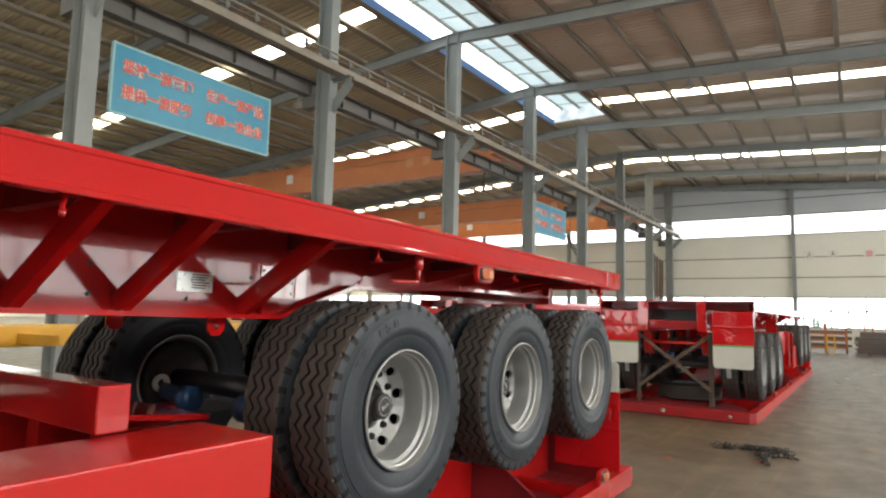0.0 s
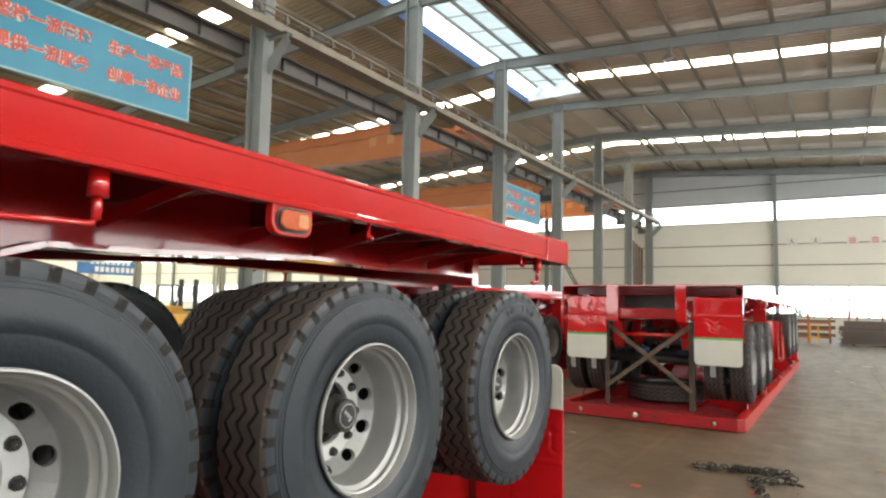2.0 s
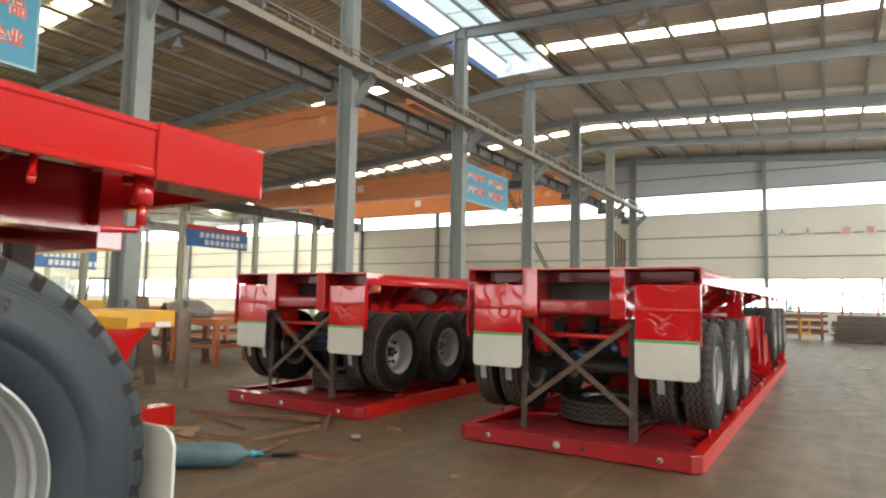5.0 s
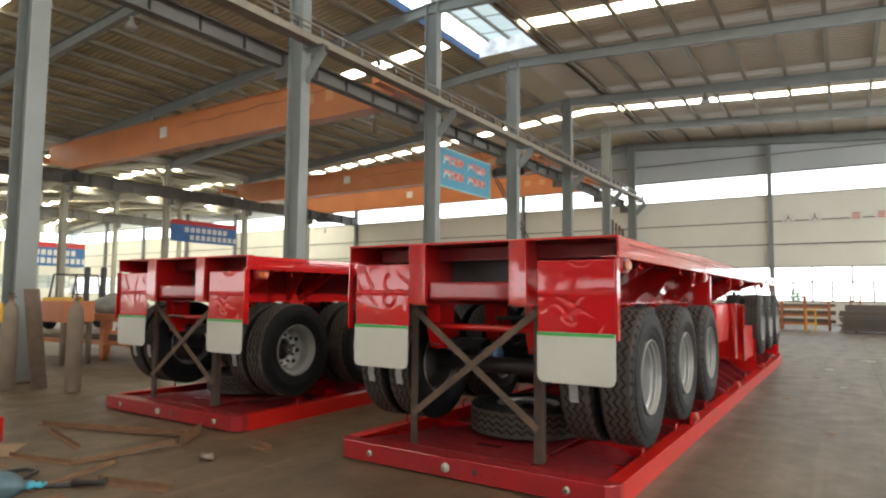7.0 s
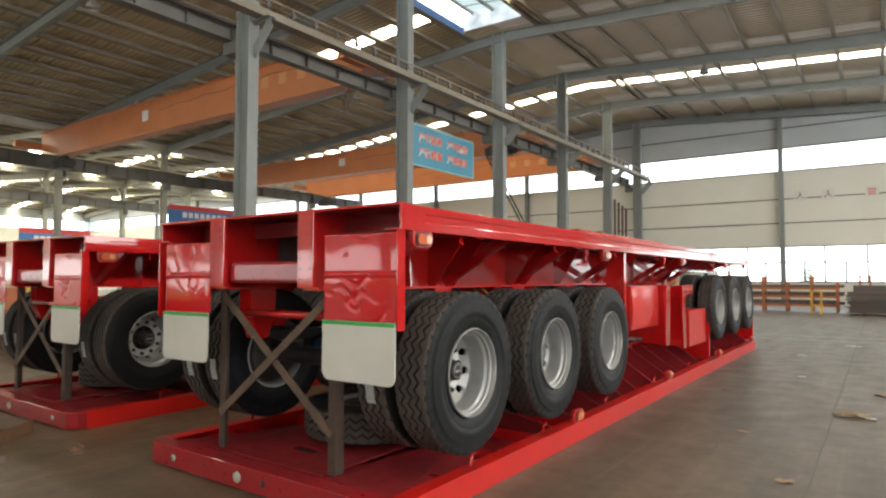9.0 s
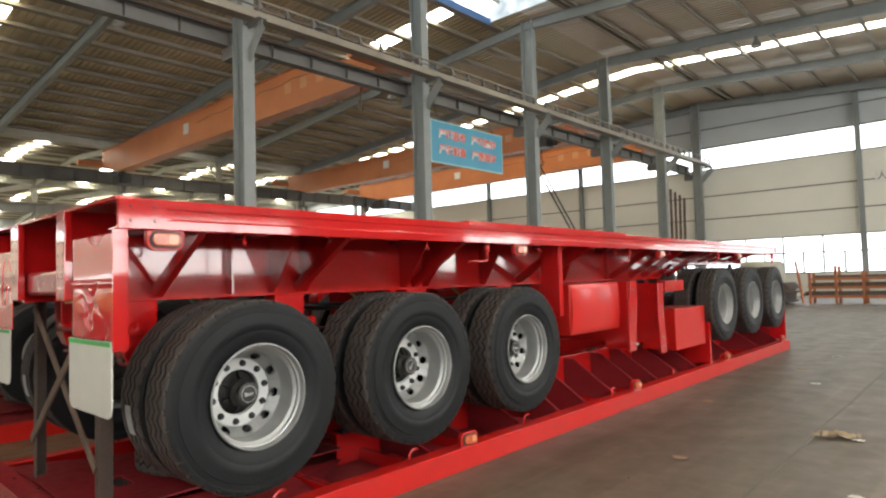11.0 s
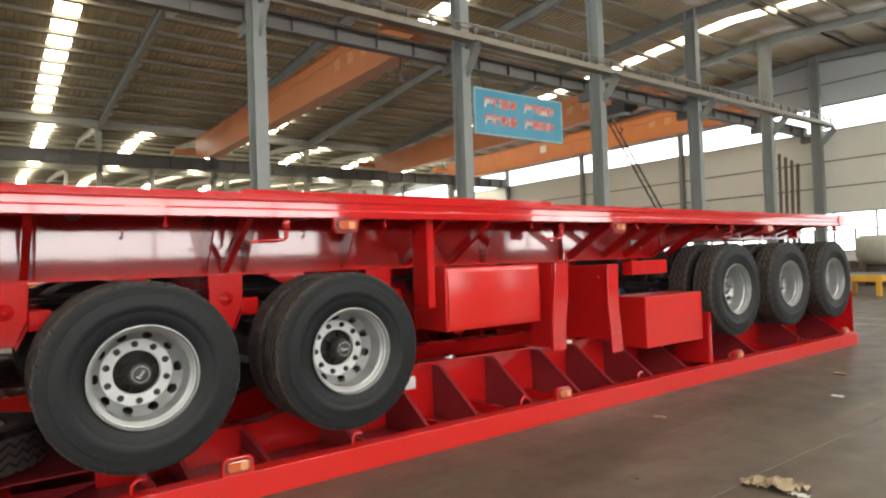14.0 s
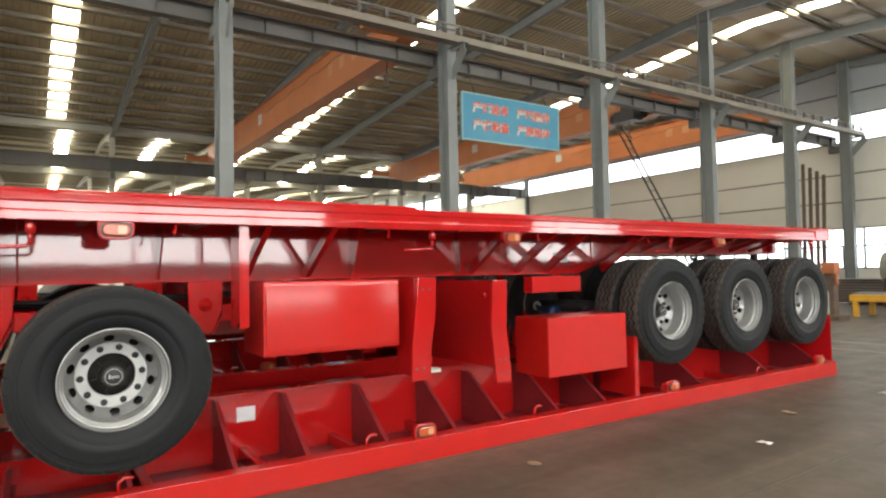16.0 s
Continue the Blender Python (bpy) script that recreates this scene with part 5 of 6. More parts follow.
            part("bolt_hole", bm, AXLE, leg, "dark bolt hole")
    # cross members and deck, darkened for the shade under the trailer
    v = 0.35
    while v < L - 0.3:
        bm = B()
        box(bm, -1.13, 1.13, v - 0.03, v + 0.03, zt - 0.13, zt - 0.022)
        part("cross_member", bm, RED_DUSTY_SHADED, t)
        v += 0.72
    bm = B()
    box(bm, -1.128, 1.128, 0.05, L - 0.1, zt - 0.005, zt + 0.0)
    part("deck", bm, RED_DUSTY_SHADED, t)
    bm = B()
    box(bm, -1.25, 1.25, -0.012, 0.004, zt - 0.012, zt + 0.006)
    box(bm, -1.25, 1.25, 0.004, 0.10, zt - 0.004, zt + 0.006)
    part("rear_edge", bm, RED, t, bevel=0.003)
    bm = B()
    box(bm, -1.12, 1.12, L - 0.05, L, zb, zt)
    box(bm, -0.56, 0.56, L - 0.148, L - 0.052, 1.59, zt - 0.022)
    part("front_beam", bm, RED, t, bevel=0.005)
    bm = B()
    box(bm, -0.394, 0.394, 0.03, 0.16, 1.43, 1.58)
    part("rear_cross_beam", bm, RED_WORN, t, bevel=0.022)
    # dark panel added for the shade inside the rear opening
    bm = B()
    box(bm, -0.47, 0.47, 0.55, 0.56, 1.45, zt - 0.02)
    part("inner_shade_panel", bm, AXLE, t, "dark panel for the shade between the beams")
    bm = B()
    rod(bm, [(-0.47, 0.25, 1.20), (0.47, 0.25, 1.20)], 0.03, 10)
    part("tie_bar", bm, RED, t)
    bm = B()
    rod(bm, [(-0.3, 5.64, 0.95), (0.98, 5.64, 0.95)], 0.025, 8)
    rod(bm, [(-0.98, 5.64, 1.15), (0.98, 5.64, 1.15)], 0.04, 8)
    part("gear_shaft", bm, RED, t)
    bm = B()
    rod(bm, [(-0.25, 1.0, 1.25), (-0.2, 3.0, 1.22), (-0.3, 5.5, 1.28), (-0.1, 8.5, 1.5)], 0.02, 6)
    rod(bm, [(0.2, 1.2, 1.3), (0.25, 3.2, 1.26), (0.15, 6.0, 1.33), (0.2, 8.5, 1.52)], 0.016, 6)
    part("air_hose", bm, AXLE, t)
    bm = B()
    rod(bm, [(-0.25, 4.9, 1.25), (-0.25, 6.4, 1.25)], 0.13, 14)
    part("air_tank", bm, AXLE, t, "black air tank")
    for u in (0.83, -0.83, -1.15):
        bm = B()
        rows = [[bm.verts.new((u + du, 0.745 + 0.5425 * math.cos(math.pi + 0.02 + 0.05 * k), 0.835 + 0.5425 * math.sin(math.pi + 0.02 + 0.05 * k))) for du in (-0.035, 0.035)] for k in range(7)]
        for p, q in zip(rows, rows[1:]):
            bm.faces.new((p[0], p[1], q[1], q[0]))
        ob = part("tyre_label", bm, BADGE, t, "white paper label on the tread")
        md = ob.modifiers.new("solid", "SOLIDIFY")
        md.thickness = 0.002
    for k, v in enumerate((1.0, 1.15, 2.35, 2.5, 3.6)):
        bm = B()
        rod(bm, [(0.42, v - 0.25, 1.37), (0.45, v - 0.12, 1.28), (0.44, v, 1.10), (0.42, v + 0.06, 0.97), (0.34, v + 0.04, 0.92)], 0.007, 6)
        part("brake_line", bm, LINE_YELLOW if k % 2 else LINE_GREEN, t, "thin yellow brake line" if k % 2 else "thin green brake line")
    axle_set(t, (0.745, 2.055, 3.365), 0.835, 1, (10, 57, 4))
    return t


def upturned_trailer(at, L=12.0, d=0.0, o=0.0, g=7.73):
    t = thing("upturned_trailer", "glossy red trailer lying upside down with its wheels up", "trailer", at, "upturned trailers")
    zt = 0.17
    s = 0.0 if d else -0.33
    g0 = 7.985 if d else 7.90
    for sd in (1, -1):
        bm = B()
        prism(bm, [(sd * 1.285, 0.002), (sd * 1.285, zt), (sd * 1.16, zt), (sd * 1.16, zt - 0.014), (sd * 1.271, zt - 0.014), (sd * 1.271, 0.002)], "y", 0.10, L)
        part("side_rail", bm, RED if d else RED_BOX, t, bevel=0.003)
        w = sd * 0.48
        bm = B()
        prism(bm, [(1.9, 0.03), (L - 0.05, 0.03), (L - 0.05, 0.52), (3.9, 0.52), (3.0, 0.27), (1.9, 0.27)], "x", w - 0.006, w + 0.006)
        part("beam_web", bm, RED, t)
        bm = B()
        for p, q in (((w, 1.9, 0.278), (w, 3.0, 0.278)), ((w, 3.0, 0.278), (w, 3.9, 0.528)), ((w, 3.9, 0.528), (w, L - 0.05, 0.528))):
            bar(bm, p, q, 0.16, 0.016)
        part("beam_flange", bm, RED, t)
        vs, k = [2.35], 0
        while vs[-1] < 8.2:
            vs.append(vs[-1] + (0.62 if k % 3 else 0.5))
            k += 1
        for v in vs[:-1] + [9.40 + s, 10.71 + s, L - 0.14]:
            h = 0.24 if v < 3.0 else 0.5 if v > 3.9 else 0.24 + 0.26 * (v - 3.0) / 0.9
            bm = B()
            prism(bm, [(sd * 0.488, 0.03), (sd * 1.158, 0.03), (sd * 1.158, 0.12), (sd * 0.62, h), (sd * 0.488, h)], "y", v - 0.006, v + 0.006)
            bar(bm, (sd * 0.60, v, h + 0.002), (sd * 1.16, v, 0.125), 0.032, 0.010)
            # the darker red stands in for shade between the beams
            part("outrigger", bm, RED_DUSTY_SHADED, t)
        for v in (2.62, 5.65, 8.68, 11.6) if d else (2.58, 5.46, 8.39, 11.3):
            marker(t, sd, 1.275, v, zt + 0.05, -1)
        for v in (10.76, 9.45, 8.25, 11.85):
            hanger(t, sd, v + s, 0.82 + d, 0.536)
        mudguard(t, sd, 12.02 + s, (0.77 + d * 1.1, 0.172), 1.10 + d * 0.65, 7.7 + sd + at[0], -1, not d, d * 0.4)
        bm = B()
        box(bm, min(sd * 0.75, sd * 1.2), max(sd * 0.75, sd * 1.2), g0, g0 + 0.012, 0.172, 0.75 + d * 0.6)
        box(bm, min(sd * 1.19, sd * 1.205), max(sd * 1.19, sd * 1.205), g0 + 0.013, g0 + 0.055, 0.172, 0.75 + d * 0.6)
        part("guard_plate", bm, RED, t)
        bm = B()
        box(bm, min(sd * 0.72, sd * 1.18), max(sd * 0.72, sd * 1.18), 6.80 + o, 7.82 + o, 0.46 + d * 0.5, 0.99 + d * 0.8)
        part("tool_box", bm, RED_BOX, t, bevel=0.008)
        bm = B()
        prism(bm, [(6.145, 0.50), (6.305, 0.50), (6.285, 0.72), (6.26, 0.95), (6.275, 1.345), (6.12, 1.345), (6.105, 0.95), (6.13, 0.72)], "x", min(sd * 1.24, sd * 1.27), max(sd * 1.24, sd * 1.27))
        leg = part("landing_leg", bm, RED, t, bevel=0.004)
        for v, z in ((6.195, 0.58), (6.255, 0.58), (6.18, 0.69), (6.24, 0.69)):
            bm = B()
            lathe(bm, [(sd * 0.0002, 0.010), (sd * 0.0018, 0.009), (sd * 0.0018, 0.0008)], 10, "x", centre=(sd * 1.27, v, z))
            part("bolt_hole", bm, AXLE, leg, "dark bolt hole")
        if not d:
            bm = B()
            box(bm, min(sd * 1.0, sd * 1.12), max(sd * 1.0, sd * 1.12), 6.68, 7.28, 1.22, 1.365)
            part("gear_rail", bm, RED, t, bevel=0.005)
        for v in (0.9, 2.0, 3.4, 5.0, 6.6, 8.3, 10.0):
            bm = B()
            rod(bm, [(sd * 1.2, v, zt), (sd * 1.2, v, zt + 0.05), (sd * 1.2, v + 0.03, zt + 0.075), (sd * 1.2, v + 0.08, zt + 0.07)], 0.011, 8)
            part("rope_hook", bm, RED, t)
    if not d:
        bm = B()
        prism(bm, [(-1.239, 0.62), (1.239, 0.62), (1.239, 1.345), (-1.239, 1.345)], "y", 6.15, 6.162)
        gp = part("gear_panel", bm, RED, t)
        for u in (1.12, -1.12):
            bm = B()
            lathe(bm, [(6.1495, 0.022), (6.132, 0.020), (6.132, 0.001)], 12, "y", centre=(u, 0, 1.22))
            part("boss", bm, RED, gp)
    if d:
        bm = B()
        box(bm, -0.75, 0.75, g - 0.13, g, 1.17 - d * 0.8, 1.35 - d * 0.8)
        part("leg_cross_beam", bm, RED, t, bevel=0.006)
    bm = B()
    rod(bm, [(-0.98, 6.34, 1.12), (0.98, 6.34, 1.12)], 0.03, 10)
    part("gear_shaft", bm, RED, t)
    if d:
        bm = B()
        prism(bm, [(7.80, 1.08), (8.35, 1.02), (8.35, 0.99), (7.80, 1.05)], "x", -0.72, 0.30)
        part("gear_plate", bm, RED, t, bevel=0.004)
        for u0, u1, v1 in ((-0.42, -0.30, 8.6), (0.20, 0.29, 8.3)):
            bm = B()
            box(bm, u0, u1, 7.8, v1, 0.545, 0.985)
            part("gear_plate_leg", bm, RED, t)
    bm = B()
    box(bm, -1.158, 1.158, 0.12, L - 0.05, 0.012, 0.028)
    part("deck", bm, RED_DUSTY_SHADED, t)
    v = 0.7
    while v < L - 0.3:
        bm = B()
        box(bm, -1.158, 1.158, v - 0.03, v + 0.03, 0.029, 0.12)
        part("cross_member", bm, RED, t)
        v += 0.72
    # front beam with round fittings
    bm = B()
    prism(bm, [(-1.285, 0.10), (-1.285, 0.02), (-1.2, -0.05), (1.2, -0.05), (1.285, 0.02), (1.285, 0.10)], "z", 0.012, zt)
    fb = part("front_beam", bm, RED_WORN, t, bevel=0.006)
    for u, r in ((-0.90, 0.028), (0.92, 0.028), (-0.11, 0.042)):
        bm = B()
        lathe(bm, [(-0.052, r), (-0.062, r * 0.9), (-0.062, r * 0.6), (-0.068, r * 0.55), (-0.068, 0.001)], 12 if r < 0.04 else 6, "y", centre=(u, 0, 0.09))
        cn = part("connector", bm, STEEL_PALE, fb, "round pale connector")
        if r < 0.04:
            bm = B()
            lathe(bm, [(-0.0685, 0.0135), (-0.0695, 0.013), (-0.0695, 0.001)], 10, "y", centre=(u, 0, 0.09))
            part("socket", bm, AXLE, cn, "dark open socket")
    bm = B()
    lathe(bm, [(-0.052, 0.024), (-0.0535, 0.022), (-0.0535, 0.001)], 14, "y", centre=(0.16, 0, 0.092))
    part("plug_hole", bm, AXLE, fb, "dark open hole")
    # king pin plate; a dark plate under its slot stands in for shade
    bm = B()
    ring = [[[bm.verts.new((x, y, z)) for x, y in ((x0, y0), (x1, y0), (x1, y1), (x0, y1))] for z in (zt + 0.001, zt + 0.012)] for x0, x1, y0, y1 in ((-0.55, 0.55, 0.11, 1.9), (-0.13, 0.13, 0.42, 0.53))]
    for k in range(4):
        j = (k + 1) % 4
        for lvl in (0, 1):
            bm.faces.new((ring[0][lvl][k], ring[0][lvl][j], ring[1][lvl][j], ring[1][lvl][k]))
        for r in ring:
            bm.faces.new((r[0][k], r[0][j], r[1][j], r[1][k]))
    bmesh.ops.recalc_face_normals(bm, faces=bm.faces[:])
    kp = part("king_pin_plate", bm, RED_DUSTY_SHADED, t)
    bm = B()
    box(bm, -0.129, 0.129, 0.421, 0.529, zt - 0.012, zt - 0.006)
    part("slot", bm, GROOVE, kp, "dark plate for the shade in the slot")
    for sd in (1, -1):
        bm = B()
        v4 = [bm.verts.new(p) for p in ((sd * 0.555, 0.11, zt + 0.005), (sd * 1.158, 0.11, zt - 0.02), (sd * 1.158, 1.0, 0.06), (sd * 0.555, 1.9, 0.10), (sd * 0.555, 0.11, zt - 0.001), (sd * 1.158, 0.11, zt - 0.026), (sd * 1.158, 1.0, 0.054), (sd * 0.555, 1.9, 0.094))]
        for f in ((0, 1, 2, 3), (7, 6, 5, 4), (0, 4, 5, 1), (1, 5, 6, 2), (2, 6, 7, 3), (3, 7, 4, 0)):
            bm.faces.new([v4[i] for i in f])
        bmesh.ops.recalc_face_normals(bm, faces=bm.faces[:])
        part("corner_gusset", bm, RED_DUSTY_SHADED, t)
    bm = B()
    box(bm, 0.487, 0.489, 4.26, 4.40, 0.31, 0.42)
    part("paper_label", bm, WHITE, t, "white paper label on the beam")
    axle_set(t, [v + (0.055 if d else s) for v in (8.75, 10.06, 11.37)], 0.985 + d, -1, (28, 140, -8) if d else (20, 33, 71), -0.05 if d else 0.0)
    return t


def prop(at, v, u0, u1, z0, z1, cross):
    c = thing("prop_frame", "rusty angle steel posts cross-braced between stacked trailers", "prop frame", at, "prop frames")
    for u in (u0, u1):
        bm = B()
        box(bm, u - 0.034, u + 0.034, v - 0.004, v + 0.004, z0, z1)
        box(bm, u + (0.026 if u > 0 else -0.034), u + (0.034 if u > 0 else -0.026), v + 0.004, v + 0.07, z0, z1)
        part("post", bm, RUST_DARK, c)
    if cross:
        for a, b, d in ((u0, u1, 0.0), (u1, u0, 0.014)):
            bm = B()
            bar(bm, (a, v - 0.012 - d, z1 - 0.05), (b, v - 0.012 - d, z0 + 0.26), 0.012, 0.055, (0, 0, 1))
            part("cross_brace", bm, RUST, c)
    return c


def spare(x, y, z):
    c = thing("spare_tyre", "black spare tyre on a wheel lying flat", "tyre", (x, y, z), "spare tyres")
    w = part("wheel", RIM_IN, None, c, at=pose(0, 0, 0.155, 0, 90, 20))
    part("tyre", TYRE, None, w)


U1 = upright_trailer((-2.62, 10.87, 0))
copy_thing(U1, pose(-6.72, 11.01, -0.02))
U3 = upright_trailer((0, 0, 0), plain=True, braces=(0.5, 1.53, 2.74, 4.32, 4.81, 5.8, 6.85, 7.28, 7.92), marks=(0.24, 3.37, 6.38, 9.24))
U3.matrix_world = pose(-3.21, -5.815, 0.258, -0.65)
V1 = upturned_trailer((-2.62, 10.87, 0), 11.68)
copy_thing(V1, pose(-6.72, 10.96, 0))
# the first upturned trailer lies slightly askew under its upright one
V1.matrix_world = pose(-2.665, 10.87, 0, 0, 0, -0.6)
upturned_trailer((-3.13, -6.28, 0.03), 12.34, 0.105, 0.19, 7.66)
for x, y in ((-2.62, 10.87), (-6.72, 11.01)):
    prop((x, y, 0), 0.14, -0.60, 0.57, 0.185, 1.395 if x > -5 else 1.375, True)
for x, y, z, d in ((-2.62, 10.87, 0.0, 11.4), (-6.72, 11.01, -0.02, 11.4), (-3.21, -5.815, 0.135, 11.5)):
    prop((x, y, 0), d, -0.45, 0.45, 0.19, 1.585 + z, False)
spare(-2.60, 12.0, 0.185)
spare(-6.69, 12.14, 0.185)


# ---- loose things on the floor ----
def steel_bar(p0, p1, w, h, label, cat="steel bar", mat=RUST, hollow=False):
    p0, p1 = Vector(p0), Vector(p1)
    c = thing("steel_bar", label, cat, p0, "scrap steel bars")
    bm = B()
    d = p1 - p0
    a, b = Vector((0, 0, h / 2)), d + Vector((0, 0, h / 2))
    if hollow:
        t = 0.008
        sd = Vector((0, 0, 1)).cross(d).normalized()
        bar(bm, Vector((0, 0, t / 2)), d + Vector((0, 0, t / 2)), w, t)
        bar(bm, a + sd * (w / 2 - t / 2) + Vector((0, 0, t / 2)), b + sd * (w / 2 - t / 2) + Vector((0, 0, t / 2)), t, h - t)
    else:
        bar(bm, a, b, w, h)
    part("bar", bm, mat, c, bevel=0.002)


for p0, p1, w, h in (((-7.54, 9.97, 0), (-5.75, 10.50, 0.02), 0.07, 0.06), ((-7.13, 9.87, 0), (-6.12, 9.66, 0), 0.05, 0.05), ((-5.80, 10.70, 0), (-5.45, 10.22, 0), 0.10, 0.14),
                     ((-5.61, 9.35, 0), (-5.43, 10.20, 0.05), 0.06, 0.04), ((-6.35, 9.16, 0), (-5.63, 9.34, 0), 0.06, 0.05), ((-5.11, 8.80, 0), (-5.27, 9.54, 0.03), 0.035, 0.035),
                     ((-4.97, 9.20, 0), (-4.29, 9.38, 0), 0.08, 0.06), ((-4.78, 8.67, 0), (-4.77, 8.89, 0), 0.05, 0.04), ((-6.9, 9.02, 0), (-6.0, 8.95, 0), 0.12, 0.03), ((-4.86, 10.66, 0), (-4.62, 10.62, 0), 0.08, 0.07)):
    steel_bar(p0, p1, w, h * 0.8, "rusty brown offcut of angle steel on the floor", "steel bar", RUST_BAR, True)


def gas_cylinder(at, rx, rz, label, mat, cap):
    c = new("gas_cylinder")
    c.matrix_basis = pose(*at, 0, 0, rz) @ pose(0, 0, 0, rx, 0, 0)
    tagged(c, label, "gas cylinder", "gas cylinders")
    bm = B()
    lathe(bm, [(0.0, 0.001), (0.0, 0.095), (0.02, 0.108), (0.9, 0.11), (1.12, 0.11), (1.22, 0.095), (1.28, 0.06), (1.30, 0.035), (1.34, 0.033)], 28, "z")
    part("body", bm, mat, c)
    bm = B()
    lathe(bm, [(1.341, 0.030), (1.37, 0.034), (1.37, 0.020), (1.42, 0.020), (1.425, 0.001)], 12, "z")
    rod(bm, [(0, 0, 1.39), (0.06, 0, 1.39)], 0.014, 8)
    rod(bm, [(-0.045, 0, 1.435), (0.045, 0, 1.435)], 0.012, 8)
    part("valve", bm, cap, c)


gas_cylinder((-5.90, 7.80, 0.11), 90, 132.7, "grey blue gas cylinder lying on the floor with a cyan valve", CYL_BLUE, CYAN)
gas_cylinder((-9.65, 11.35, 0.0), 0, 30, "brown rusty gas cylinder standing on the floor", DUSTY, RUST)
for dx, dy in ((-0.75, -0.3),):
    gas_cylinder((-9.9 + dx, 11.2 + dy, 0.0), 0, 70, "brown rusty gas cylinder standing beside a column", DUSTY, RUST)

# leaning steel plate by the column
steel_bar((-10.2, 11.15, 0.0), (-10.5, 11.1, 1.5), 0.24, 0.02, "brown steel plate leaning on a column", "steel plate", RUST)

c = thing("cardboard_sheet", "torn brown cardboard sheets lying on the floor", "cardboard", (-6.66, 9.10, 0.0))
for k, (x, y, r) in enumerate(((0, 0, 0.9), (-0.2, -0.08, 0.3))):
    bm = B()
    m = Matrix.Rotation(r, 3, "Z")
    pts = [m @ Vector(p) for p in ((-0.30, -0.16, 0), (0.26, -0.19, 0), (0.31, 0.12, 0.04), (0.05, 0.22, 0.02), (-0.26, 0.17, 0.03))]
    lo = [bm.verts.new((p.x + x, p.y + y, p.z + 0.01 * k + 0.002)) for p in pts]
    hi = [bm.verts.new((p.x + x, p.y + y, p.z + 0.01 * k + 0.007)) for p in pts]
    bm.faces.new(lo[::-1]), bm.faces.new(hi)
    for i in range(5):
        bm.faces.new((lo[i], lo[(i + 1) % 5], hi[(i + 1) % 5], hi[i]))
    part("sheet", bm, CARD, c)

c = thing("hose", "dark rubber welding hose with a nozzle on the floor", "hose", (-5.4, 9.0, 0.0))
bm = B()
rod(bm, [(0.1 * k - 0.4, 0.18 * math.sin(k * 0.9) - 0.1, 0.015 + 0.01 * (k % 2)) for k in range(9)], 0.016, 8)
part("tube", bm, AXLE, c)
bm = B()
rod(bm, [(0.4, 0.05, 0.025), (0.55, 0.15, 0.03), (0.62, 0.19, 0.05)], 0.024, 8)
part("nozzle", bm, HUB, c)

c = thing("paint_can", "small crushed tin can lying on the floor", "can", (-4.83, 10.09, 0.0))
bm = B()
rod(bm, [(-0.05, 0, 0.034), (0.0, 0.004, 0.030), (0.06, 0.03, 0.034)], 0.030, 12)
part("tin", bm, DUSTY, c)

# chain heap ahead of the first stack
c = thing("steel_chain", "heap of rusty steel chain on the concrete floor", "chain", (-1.1, 8.4, 0.0))
bm0 = B()
ring = []
for k in range(10):
    a = 2 * math.pi * k / 10
    x, y = 0.035 * math.cos(a), 0.02 * math.sin(a)
    nx, ny = math.cos(a), math.sin(a)
    ring.append([bm0.verts.new((x + 0.007 * nx * math.cos(b), y + 0.007 * ny * math.cos(b), 0.007 * math.sin(b))) for b in (0, 2.1, 4.2)])
for k in range(10):
    for j in range(3):
        bm0.faces.new((ring[k][j], ring[(k + 1) % 10][j], ring[(k + 1) % 10][(j + 1) % 3], ring[k][(j + 1) % 3])).smooth = True
LINK = mesh_of("link", bm0, NUT)
path = []
for lane, (x0, y0, x1, y1) in enumerate(((-0.47, 0.18, 0.30, 0.42), (0.30, 0.42, -0.10, 0.30), (-0.10, 0.30, 0.42, 0.12), (0.42, 0.12, 0.05, -0.05), (0.05, -0.05, 0.20, -0.58), (-0.47, 0.20, 0.10, 0.26))):
    n = 16
    for k in range(n):
        f = k / n
        path.append((x0 + (x1 - x0) * f + 0.03 * math.sin(k * 1.1 + lane), y0 + (y1 - y0) * f + 0.03 * math.cos(k * 0.8 + lane), 0.012 + 0.012 * (lane % 3), math.degrees(math.atan2(y1 - y0, x1 - x0)) + 25 * math.sin(k * 1.7)))
for k, (x, y, z, r) in enumerate(path):
    part("link", LINK, None, c, at=pose(x, y, z + (0.02 if k % 2 else 0), 80 if k % 2 else random.uniform(-20, 20), random.uniform(-15, 15), r))


def litter(x, y, size, mat, label, seed):
    rnd = random.Random(seed)
    c = thing("waste_paper", label, "litter", (x, y, 0.0), "floor litter")
    bm = B()
    n = 7
    g = [[bm.verts.new(((i / n - 0.5) * size * (1.6 + 0.2 * rnd.random()), (j / n - 0.5) * size + rnd.uniform(-0.02, 0.02), 0.008 + rnd.random() * size * (0.35 if mat is STRAW else 0.16))) for i in range(n + 1)] for j in range(n + 1)]
    for j in range(n):
        for i in range(n):
            if not (i in (0, n - 1) and j in (0, n - 1)) and rnd.random() > 0.08:
                bm.faces.new((g[j][i], g[j][i + 1], g[j + 1][i + 1], g[j + 1][i]))
    me = part("sheet", bm, mat, c)
    md = me.modifiers.new("solid", "SOLIDIFY")
    md.thickness = 0.002


